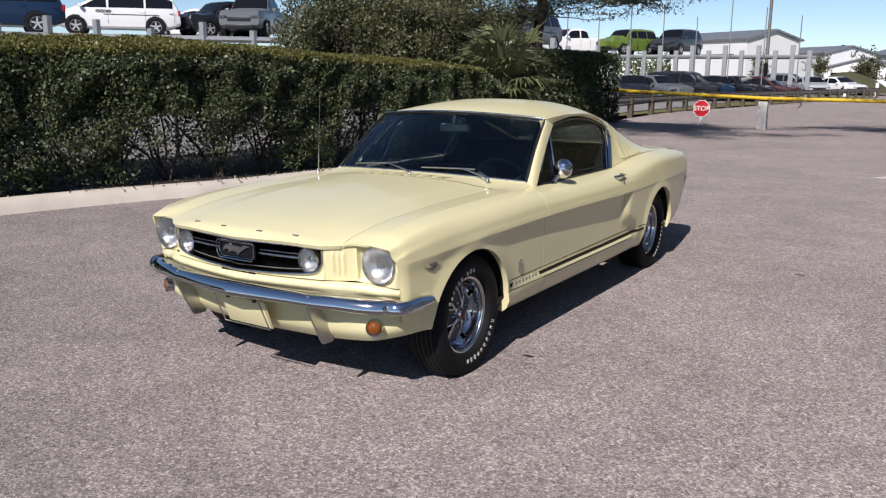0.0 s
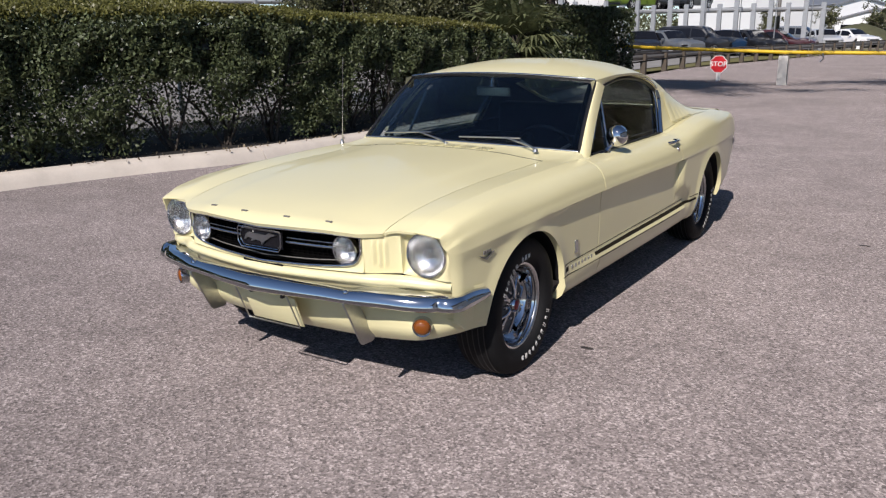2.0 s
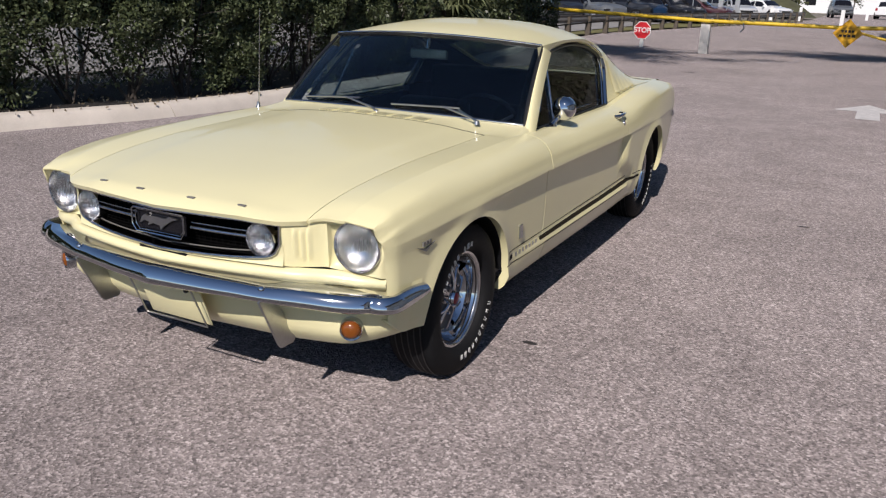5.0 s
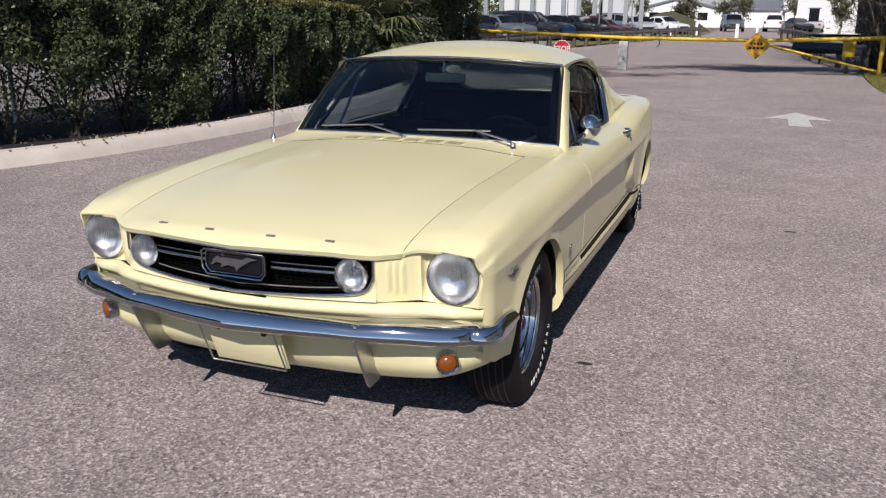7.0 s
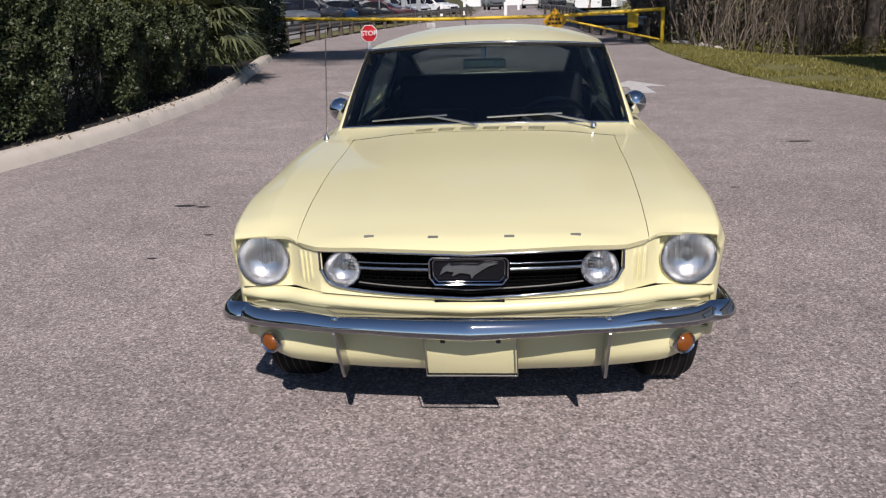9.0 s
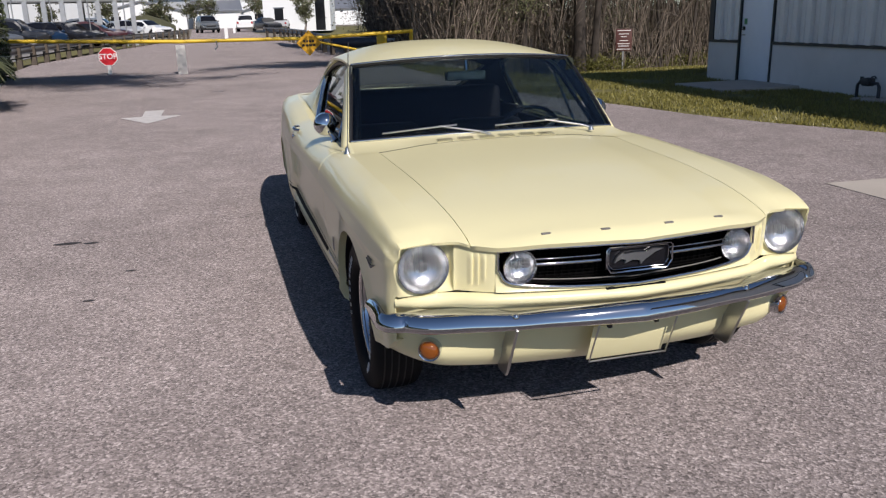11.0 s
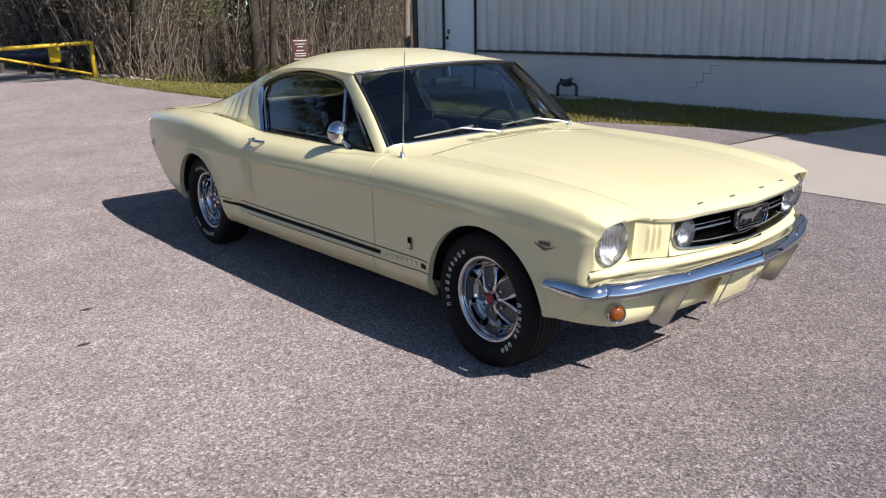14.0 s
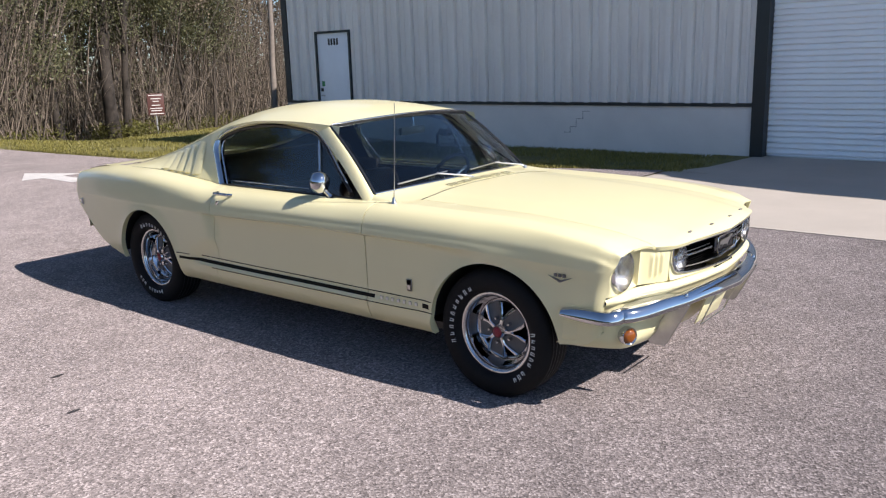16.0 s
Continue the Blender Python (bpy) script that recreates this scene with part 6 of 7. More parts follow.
# antenna, wipers
tube("aerial", [(-0.712, 0.623, 0.83), (-0.70, 0.622, 1.02), (-0.682, 0.62, 1.315)], [0.0032, 0.0026, 0.0018], CHROME, coupe, 8, "thin chrome radio aerial")
ob = solid("aerial_base", *lathe_data([(0.0, 0.05), (0.008, 0.045), (0.010, 0.03), (0.022, 0.006), (0.024, 0.0)], 20), STEEL, coupe, 40)
ob.matrix_basis = pose(-0.713, 0.623, 0.812, 0, -90, 0)
for px, tipx in ((0.497, 0.02), (-0.03, -0.52)):
    p0 = Vector((px, 0.655, 0.872))
    u0, u1 = px / 0.663, tipx / 0.663
    elbow = screen((px * 0.55 + tipx * 0.45) / 0.655, 0.075) + Vector((0, -0.012, 0.012))
    wip = tube("wiper", [p0, p0 + Vector((-0.04, 0.02, 0.014)), elbow], [0.007, 0.0055, 0.004], STEEL, coupe, 8, "brushed metal windscreen wiper")
    blade = [screen(u, 0.035 + 0.05 * (1 - abs((u - (u0 * 0.72 + u1 * 0.28)) / (u1 - u0))) ) + Vector((0, -0.008, 0.008)) for u in steps(u0 * 0.72 + u1 * 0.28, u1, 12)]
    tube("wiper_blade", blade, 0.0042, STEEL, wip, 6)
    piv = solid("wiper_pivot", *lathe_data([(0.0, 0.018), (0.010, 0.016), (0.014, 0.0)], 18), STEEL, wip, 50)
    piv.matrix_basis = pose(p0.x, p0.y, p0.z - 0.01, 0, -90, 0)

# cabin
dash = solid("dashboard", *grid_data(lambda u, w: (u * 0.60, 0.74 + w * 0.28, 0.80 + 0.035 * math.sin(w * math.pi) - 0.10 * max(0.0, w - 0.8) / 0.2), steps(-1, 1, 9), steps(0, 1, 10)), VINYL, coupe, 60)
boxpart("dash_face", -0.60, 0.60, 0.98, 1.0, 0.56, 0.76, VINYL, dash, 0.01)
ring = [(0.34 + 0.185 * math.cos(a), 1.13 - 0.075 * math.sin(a), 0.775 + 0.165 * math.sin(a)) for a in steps(0, 2 * math.pi, 37)]
sw = tube("steering_wheel", ring, 0.011, GLOSSBLACK, coupe, 8)
for a in (0.5, math.pi - 0.5, -math.pi / 2):
    tube("wheel_spoke", [(0.34, 1.12, 0.765), (0.34 + 0.18 * math.cos(a), 1.13 - 0.075 * math.sin(a), 0.775 + 0.16 * math.sin(a))], 0.008, STEEL, sw, 6)
tube("steering_column", [(0.34, 1.12, 0.765), (0.34, 0.96, 0.70)], 0.03, BLACK, sw, 10)
for sx in (-0.33, 0.33):
    bm = bmesh.new()
    box(bm, sx - 0.25, sx + 0.25, 1.22, 1.70, 0.36, 0.52, 0.04)
    seat = part("front_seat", bm, VINYL, coupe, "black vinyl bucket seat", 50)
    bm = bmesh.new()
    box(bm, sx - 0.24, sx + 0.24, 1.66, 1.80, 0.48, 0.80, 0.05)
    for vert in bm.verts:
        vert.co.y += (vert.co.z - 0.48) * 0.28
    part("seat_back", bm, VINYL, seat, smooth=50)
    boxpart("door_card", sx * 1.92 - 0.012, sx * 1.92 + 0.012, 0.95, 2.1, 0.30, 0.80, VINYL, coupe)
bm = bmesh.new()
box(bm, -0.58, 0.58, 2.20, 2.34, 0.40, 0.965, 0.04)
part("rear_seat", bm, VINYL, coupe, smooth=50)
boxpart("parcel_shelf", -0.62, 0.62, 2.4, 3.34, 0.78, 0.82, VINYL, coupe)
for sx in (-1, 1):
    boxpart("side_trim", sx * 0.63 - 0.022, sx * 0.63 + 0.022, 2.0, 2.7, 0.30, 0.84, VINYL, coupe, 0.01)
mir = boxpart("rear_view_mirror", -0.105, 0.105, 1.10, 1.125, 1.09, 1.138, MIRRORBACK, coupe, 0.01)
boxpart("mirror_glass", -0.108, 0.108, 1.1255, 1.1275, 1.09, 1.135, CHROME, mir)
tube("mirror_stem", [(0, 1.10, 1.14), (0, 1.11, 1.20)], 0.008, CHROME, mir, 6)

# ---- gate across the road ----
gate = thing("barrier_gate", "yellow steel swing barrier across the road", "gate")
GY = 20.9
tube("beam", [(-7.1, GY, 1.03), (-6.3, GY, 1.0), (-2.1, GY, 0.86), (1.4, GY, 0.84), (4.36, GY, 0.945)], 0.05, YELLOW, gate, 10)
tube("hinge_post", [(4.36, GY, -0.1), (4.36, GY, 0.99)], 0.055, YELLOW, gate, 10)
tube("brace", [(4.30, GY, 0.12), (1.35, GY + 0.02, 0.80)], 0.032, YELLOW, gate, 8)
tube("latch_post", [(-7.1, GY, 0.0), (-7.1, GY, 1.08)], 0.06, YELLOW, gate, 10)
tube("stay_cable", [(-7.0, GY + 0.03, 0.45), (-5.0, GY + 0.03, 0.72), (-3.4, GY + 0.03, 0.86)], 0.02, WOODPOST, gate, 6)
tube("chain", [(-1.15, GY - 0.05, 0.84), (-1.12, GY - 0.06, 0.70), (-1.2, GY - 0.05, 0.62)], 0.02, STEEL, gate, 6)
prism("gate_rest", [(-2.22, GY - 0.12), (-1.98, GY - 0.12), (-1.98, GY + 0.08), (-2.22, GY + 0.08)], 0.0, 0.77, plain("pale_concrete_post", (0.55, 0.53, 0.50), 0.8, vary=0.2, scale=6, bump=0.2))
tagged(bpy.data.objects["gate_rest"], "pale square concrete post that carries the barrier", "post")
dm = thing("diamond_sign", "amber diamond warning sign fixed to the barrier", "sign")
bm = bmesh.new()
box(bm, -0.25, 0.25, -0.006, 0.006, -0.25, 0.25, 0.004)
bmesh.ops.rotate(bm, verts=bm.verts, matrix=Matrix.Rotation(math.pi / 4, 3, "Y"))
pl = part("sign_plate", bm, SIGNYELLOW, dm)
pl.matrix_basis = pose(1.38, GY - 0.075, 0.71)
for zz, w in ((0.05, 0.16), (-0.06, 0.20)):
    for k in range(4):
        x0 = -w + k * 2 * w / 4
        b = boxpart("writing_bar", x0, x0 + 2 * w / 4 * 0.75, -0.012, -0.007, zz - 0.03, zz + 0.03, DARKBARK, pl)
stop = thing("stop_sign", "red octagonal stop sign on a short white post", "sign")
oc = [(0.265 * math.cos(math.pi / 8 + k * math.pi / 4), 0.265 * math.sin(math.pi / 8 + k * math.pi / 4)) for k in range(8)]


def octagon(name, r, y0, y1, material, parent):
    bm = bmesh.new()
    a = [bm.verts.new((x * r, y0, z * r)) for x, z in oc]
    b = [bm.verts.new((x * r, y1, z * r)) for x, z in oc]
    bm.faces.new(a)
    bm.faces.new(b)
    for k in range(8):
        bm.faces.new([a[k], a[(k + 1) % 8], b[(k + 1) % 8], b[k]])
    ob = part(name, bm, material, parent)
    ob.location = (-4.1, 22.0, 0.49)
    return ob


octagon("border", 1.0, 0.0, 0.01, WHITE, stop)
octagon("face", 0.93, -0.003, 0.002, RED, stop)
boxpart("post", -4.15, -4.05, 22.02, 22.08, 0.0, 0.60, WHITE, stop)
txt = bpy.data.curves.new("stop_word", "FONT")
txt.body, txt.size, txt.align_x, txt.align_y, txt.extrude = "STOP", 0.20, "CENTER", "CENTER", 0.001
txt.materials.append(WHITE)
txt.offset = 0.004
ob = new("word", txt)
ob.parent = stop
ob.matrix_basis = pose(-4.1, 21.992, 0.49, 90, 0, 0)


# ---- guardrails ----
def guardrail(label, path, h=0.55):
    g = thing("guardrail", label, "guardrail")
    prof = ((0.0, 0.0), (-0.04, 0.05), (0.0, 0.11), (0.0, 0.16), (-0.04, 0.22), (0.0, 0.29))
    n = len(prof)
    verts = []
    for x, y in path:
        for dx, dz in prof:
            verts.append((x + dx, y + dx, h + dz - 0.12))
    faces = [(i * n + j, i * n + j + 1, (i + 1) * n + j + 1, (i + 1) * n + j) for i in range(len(path) - 1) for j in range(n - 1)]
    rail = solid("rail", verts, faces, GUARD, g, 40)
    th = rail.modifiers.new("sheet", "SOLIDIFY")
    th.thickness = 0.012
    for x, y in path[::2]:
        boxpart("guard_post", x - 0.09, x + 0.09, y + 0.03, y + 0.21, -0.2, h + 0.12, WOODPOST, g)
    return g


GL = curve((18.0, -9.2), (22.0, -8.2), (26.0, -7.65), (36.0, -7.1), (48.0, -5.3), (58, -3.8), (65.0, -2.85))
guardrail("weathered steel guardrail on dark wooden posts along the road", [(GL(y), y) for y in steps(18, 65, 50)])
GR = curve((22.2, 4.15), (26, 3.45), (30, 3.15), (36, 3.3), (44.0, 3.7), (56, 3.4), (62, 2.6))
guardrail("weathered steel guardrail at the wood's edge", [(GR(y), y) for y in steps(22.2, 62, 36)])
for k in range(16):
    rx, ry, rs = 4.75 + 0.09 * k + RNG.uniform(-0.1, 0.1), 21.9 + RNG.uniform(-0.35, 0.35), RNG.uniform(0.05, 0.14)
    bm = bmesh.new()
    bmesh.ops.create_icosphere(bm, subdivisions=2, radius=rs)
    for vert in bm.verts:
        vert.co = Vector((vert.co.x * 1.4, vert.co.y, vert.co.z * 0.7)) * (1 + 0.5 * noise.noise(vert.co * 9 + Vector((k, 0, 0))))
    stone = part("broken_stone", bm, APRON, smooth=25)
    stone.matrix_basis = pose(rx, ry, slope(rx, ry) + rs * 0.35, 0, 0, 37 * k)
    tagged(stone, "lump of broken concrete beside the gate post", "rubble", "rubble by the gate")
marker = thing("object_marker", "yellow hazard marker at the guardrail's end", "sign")
boxpart("marker_plate", 3.55, 3.86, 22.0, 22.02, 0.42, 0.85, YELLOW, marker, 0.004)
boxpart("marker_post", 3.66, 3.75, 22.02, 22.08, -0.2, 0.6, WOODPOST, marker)
# dark blue end of the guardrail, simplified to a round sleeve
barrel = tube("guardrail_sleeve", [(2.35, 22.9, 0.62), (3.75, 22.5, 0.62)], 0.15, plain("dark_blue_sleeve", (0.03, 0.04, 0.06), 0.5, vary=0.3), None, 12)
tagged(barrel, "dark blue sleeve at the guardrail's end", "barrier")
tagged(solid("roadside", *grid_data(lambda y, s: (GL(y) - 0.25 - s * 3.5, y, 0.02), steps(20, 66, 20), [0, 0.5, 1]), GRASSGROUND), "thin grass strip along the guardrail", "grass", kind="structure")

sign = thing("notice_board", "small brown notice board on a post at the wood's edge", "sign")
SX, SY, SZ = 14.3, 26.9, slope(14.3, 26.9)
tube("post", [(SX, SY, SZ - 0.15), (SX, SY, SZ + 1.5)], 0.035, GALV, sign, 6)
bd = boxpart("board", -0.23, 0.23, -0.012, 0.012, -0.28, 0.28, BROWN, sign, 0.004)
bd.matrix_basis = pose(SX, SY - 0.05, 0.24, 0, 0, -26) @ Matrix.Diagonal((1.34, 1.3, 1.48, 1.0))
for k, (w, z) in enumerate(((0.19, 0.24), (0.14, 0.15), (0.08, 0.08), (0.12, -0.02), (0.17, -0.10), (0.15, -0.16), (0.19, -0.24))):
    boxpart("writing_bar", -w, w, -0.017, -0.013, z - 0.009, z + 0.009, WHITE, bd)


def gloss(name, c):
    return plain(name, c, 0.3, vary=0.05, scale=2, coat=0.4)


BLUE, SILVER, LIME = gloss("navy_paint", (0.006, 0.022, 0.055)), gloss("silver_paint", (0.45, 0.46, 0.47)), gloss("lime_paint", (0.13, 0.20, 0.03))
CARWHITE, CARBLACK, MAROON = gloss("white_car_paint", (0.78, 0.78, 0.77)), gloss("black_car_paint", (0.015, 0.016, 0.02)), gloss("maroon_paint", (0.05, 0.01, 0.014))
DARKGREY = gloss("graphite_paint", (0.035, 0.038, 0.045))
GREY = gloss("grey_car_paint", (0.12, 0.13, 0.14))


# ---- parked vehicles in the yard ----
SHAPES = {
    "suv": (((0.0, 0.30), (0.004, 0.50), (0.04, 0.575), (0.22, 0.63), (0.26, 0.66), (0.37, 0.94), (0.46, 0.985), (0.70, 1.0), (0.90, 0.97), (0.945, 0.92), (0.985, 0.62), (1.0, 0.50), (1.0, 0.30)), 0.26, 0.955, (0.185, 0.80)),
    "van": (((0.0, 0.28), (0.008, 0.42), (0.05, 0.52), (0.14, 0.60), (0.18, 0.64), (0.36, 0.93), (0.46, 0.985), (0.68, 1.0), (0.90, 0.955), (0.94, 0.90), (0.99, 0.60), (1.0, 0.48), (1.0, 0.28)), 0.19, 0.95, (0.185, 0.80)),
    "pickup": (((0.0, 0.32), (0.0, 0.54), (0.03, 0.60), (0.26, 0.645), (0.29, 0.67), (0.37, 0.95), (0.43, 1.0), (0.56, 0.99), (0.60, 0.93), (0.63, 0.66), (0.65, 0.645), (0.985, 0.64), (1.0, 0.60), (1.0, 0.32)), 0.29, 0.635, (0.17, 0.79)),
    "saloon": (((0.0, 0.30), (0.008, 0.46), (0.05, 0.56), (0.26, 0.655), (0.30, 0.68), (0.43, 0.955), (0.52, 1.0), (0.64, 0.985), (0.86, 0.73), (0.97, 0.69), (0.995, 0.58), (1.0, 0.30)), 0.30, 0.87, (0.19, 0.79)),
}


def vehicle(name, label, m, length, width, height, paint, style="suv", wreck=False, group="", decal=False):
    """A modern road vehicle lofted along its length. It faces -y in its own axes."""
    car = thing(name, label, "car", m, group)
    half = width / 2
    keys, h0, h1, axles = SHAPES[style]
    top_of = straight([(u, z * height) for u, z in keys])
    belt_of = lambda u: height * (0.60 + 0.03 * u)
    plan = lambda u: half * (1 - 0.10 * abs(2 * u - 1) ** 5)
    clear = 0.16 * height

    def roof_half(u):
        rise = max(0.0, top_of(u) - belt_of(u)) / (height * 0.38)
        return plan(u) * (0.955 - 0.17 * rise)

    def ring_at(u):
        w, zt, zb = plan(u), top_of(u), belt_of(u)
        low = max(clear, clear + 0.10 * height * (abs(2 * u - 1) ** 8))
        if zt > zb + 0.02:
            e = roof_half(u)
            up = [(w * 0.985, zb * 0.86), (w * 0.965, zb), (e + 0.015, zt - 0.10 * height * min(1, (zt - zb) / (0.2 * height))), (e * 0.93, zt - 0.018 * height), (e * 0.6, zt), (0, zt + 0.006)]
        else:
            up = [(w * 0.985, zt * 0.86), (w * 0.95, zt * 0.955), (w * 0.86, zt * 0.985), (w * 0.72, zt), (w * 0.4, zt + 0.008), (0, zt + 0.012)]
        return [(w * 0.90, low), (w * 0.975, low + 0.07), (w * 0.995, 0.30 * height), (w, 0.42 * height if zt > 0.46 * height else zt * 0.8)] + up

    us = sorted({k[0] for k in keys} | set(steps(0, 1, 41)))
    us[0], us[-1] = 0.0005, 0.9995
    verts, n = [], 10
    for u in us:
        r = ring_at(u)
        loop = r + [(-x, z) for x, z in reversed(r[:-1])]
        for x, z in loop:
            verts.append([x, (u - 0.5) * length, min(z, max(top_of(u) + 0.02, clear + 0.05))])
    n = 19
    faces = [(i * n + j, i * n + j + 1, (i + 1) * n + j + 1, (i + 1) * n + j) for i in range(len(us) - 1) for j in range(n - 1)]
    faces += [tuple(range(n)), tuple((len(us) - 1) * n + j for j in range(n))[::-1]]
    faces += [(i * n, (i + 1) * n, (i + 1) * n + n - 1, i * n + n - 1) for i in range(len(us) - 1)]

    def dent(p):
        if wreck and p[1] < -0.2 * length:
            v = Vector(p)
            return (p[0] + 0.10 * noise.noise(v * 2.1), p[1] + 0.28 * noise.noise(v * 1.7 + Vector((4, 0, 0))), p[2] + 0.16 * noise.noise(v * 1.9))
        return tuple(p)
    solid("body", [dent(p) for p in verts], faces, paint, car, 32)

    def side_at(u, z):
        r = ring_at(u)
        return float(np.interp(z, [q[1] for q in r[:7]], [q[0] for q in r[:7]]))

    posts = {"suv": (0.0, 0.36, 0.68, 1.0), "van": (0.0, 0.32, 0.70, 1.0), "pickup": (0.0, 0.62, 1.0), "saloon": (0.06, 0.50, 0.92)}[style]
    for sgn in (-1, 1):
        for a, b in zip(posts, posts[1:]):
            ua, ub = h0 + (h1 - h0) * a + 0.008, h0 + (h1 - h0) * b - 0.008

            def pane(q, w):
                u = ua + q * (ub - ua)
                lo = belt_of(u) + 0.012 * height
                hi = max(lo, min(top_of(u) - 0.085 * height, 0.905 * height))
                z = lo + w * (hi - lo)
                return (sgn * (side_at(u, z) + 0.006), (u - 0.5) * length, z)
            v, f = grid_data(pane, steps(0, 1, 9), steps(0, 1, 4))
            solid("side_glass", v, f if sgn < 0 else flip(f), GLOSSBLACK, car, 60)
            seam = (ub + 0.008 - 0.5) * length
            boxpart("door_seam", sgn * half - 0.004, sgn * half + 0.003, seam - 0.006, seam + 0.006, 0.26 * height, 0.57 * height, BLACK, car)
            boxpart("door_pull", sgn * (half - 0.005) - 0.012, sgn * (half - 0.005) + 0.012, seam - 0.22, seam - 0.06, 0.525 * height, 0.545 * height, paint, car, 0.004)
        if style == "van":
            boxpart("side_rail", sgn * half - 0.004, sgn * half + 0.008, -0.10 * length, 0.33 * length, 0.465 * height, 0.48 * height, BLACK, car)
        if decal:
            for k, dy in enumerate((-0.22, -0.06, 0.06, 0.22)):
                tube("door_mark", [(sgn * (half + 0.004), -0.10 * length + dy + 0.07 * math.cos(t), 0.545 * height + 0.045 * math.sin(t)) for t in steps(0, 2 * math.pi, 13)], 0.014, BLACK, car, 5)
    for nm, ua, ub in (("windscreen", h0 + 0.005, {"suv": 0.385, "van": 0.375, "pickup": 0.375, "saloon": 0.435}[style]), ("rear_glass", {"suv": 0.935, "van": 0.93, "pickup": 0.595, "saloon": 0.66}[style], {"suv": 0.975, "van": 0.98, "pickup": 0.628, "saloon": 0.855}[style])):
        v, f = grid_data(lambda q, w: (w * roof_half(ua + q * (ub - ua)) * 0.90, (ua + q * (ub - ua) - 0.5) * length + (-0.008 if nm == "windscreen" else 0.008), top_of(ua + q * (ub - ua)) + 0.012 + 0.008 * (1 - w * w) - 0.018 * height * max(0.0, abs(w) - 0.6) / 0.4), steps(0, 1, 8), steps(-1, 1, 9))
        solid(nm, v, flip(f), GLOSSBLACK, car, 60)
    for sgn in (-1, 1):
        boxpart("headlamp", sgn * half * 0.70 - 0.17, sgn * half * 0.70 + 0.17, -length / 2 - 0.015, -length / 2 + 0.14, 0.40 * height, 0.47 * height, BLACK if wreck else LENS, car, 0.02)
        boxpart("tail_lamp", sgn * half * 0.80 - 0.10, sgn * half * 0.80 + 0.11, length / 2 - 0.09, length / 2 + 0.012, 0.46 * height, 0.60 * height, REDLENS, car, 0.02)
        ym = (h0 + 0.035 - 0.5) * length
        boxpart("door_mirror", sgn * (half + 0.09) - 0.09, sgn * (half + 0.09) + 0.09, ym - 0.05, ym + 0.06, 0.61 * height, 0.70 * height, paint, car, 0.03)
    boxpart("front_grille", -half * 0.52, half * 0.52, -length / 2 - 0.012, -length / 2 + 0.05, 0.34 * height, 0.44 * height, BLACK, car, 0.01)
    boxpart("lower_grille", -half * 0.62, half * 0.62, -length / 2 - 0.014, -length / 2 + 0.05, 0.20 * height, 0.27 * height, BLACK, car, 0.01)
    r = 0.36 if style != "saloon" else 0.32
    for sgn in (-1, 1):
        for u in axles:
            arch = solid("arch_gap", *lathe_data([(0.0, 0.0), (r * 1.17, 0.0), (r * 1.17, 0.014)], 28), BLACK, car)
            arch.matrix_basis = pose(sgn * (plan(u) + 0.004), (u - 0.5) * length, r + 0.02, 0, 0, 0 if sgn > 0 else 180)
            w = solid("wheel", *lathe_data([(r * 0.2, 0.01), (r * 0.6, 0.015), (r * 0.62, 0.10), (r * 0.66, 0.10), (r * 0.66, 0.0)], 24), GALV, car, 40)
            w.matrix_basis = pose(sgn * (half - 0.075), (u - 0.5) * length, r, 0, 0, 0 if sgn > 0 else 180)
            solid("tyre", *lathe_data([(r * 0.65, -0.1), (r * 0.95, -0.11), (r, -0.06), (r, 0.07), (r * 0.95, 0.11), (r * 0.65, 0.10)], 28), RUBBER, w, 40)
            solid("rim_shade", *lathe_data([(0.0, 0.012), (r * 0.64, 0.014)], 24), BLACK, w)
            for k in range(5):
                a = k * 2 * math.pi / 5
                bm = bmesh.new()
                box(bm, 0.02, 0.075, -0.032, 0.032, 0.0, r * 0.63, 0.008)
                bmesh.ops.rotate(bm, verts=bm.verts, matrix=Matrix.Rotation(a, 3, "X"))
                part("rim_spoke", bm, SILVER, w, smooth=40)
    return car


def seen_from(az, far, z, turn):
    """A pose in the yard, az degrees from north as counted from the first stand."""
    return pose(2.7 + far * math.sin(radians(az)), -3.3 + far * math.cos(radians(az)), z, 0, 0, turn)


DECK = 2.75
vehicle("blue_suv", "navy blue sport utility vehicle on a storage rack", seen_from(-60.6, 34.0, DECK + 0.01, -29), 4.7, 1.85, 1.74, BLUE, "suv", group="cars on racks")
vehicle("white_minivan", "white minivan with dark windows on a storage rack", seen_from(-53.55, 39.0, 2.98, -38), 5.1, 1.98, 1.78, CARWHITE, "van", group="cars on racks", decal=True)
vehicle("wrecked_saloon", "white wrecked saloon car on a storage rack", seen_from(-48.6, 43.0, 2.98, -70), 4.7, 1.8, 1.5, CARWHITE, "saloon", True, "cars on racks")
vehicle("dark_crossover", "black damaged crossover on a storage rack", seen_from(-46.9, 40.0, 2.98, -10), 4.5, 1.85, 1.66, CARBLACK, "suv", True, "cars on racks")
vehicle("grey_pickup", "grey pickup truck with white bumper on a storage rack", seen_from(-44.9, 39.5, 2.98, 28), 5.2, 1.95, 1.85, GREY, "pickup", group="cars on racks")
vehicle("white_pickup", "white pickup truck on a storage rack", seen_from(-23.6, 57.0, DECK + 0.01, -40), 5.3, 1.95, 1.75, CARWHITE, "pickup", group="cars on racks")
vehicle("lime_car", "lime green boxy car with crumpled bonnet on a rack", seen_from(-20.1, 56.0, DECK + 0.01, -22), 4.1, 1.8, 1.66, LIME, "suv", True, "cars on racks")
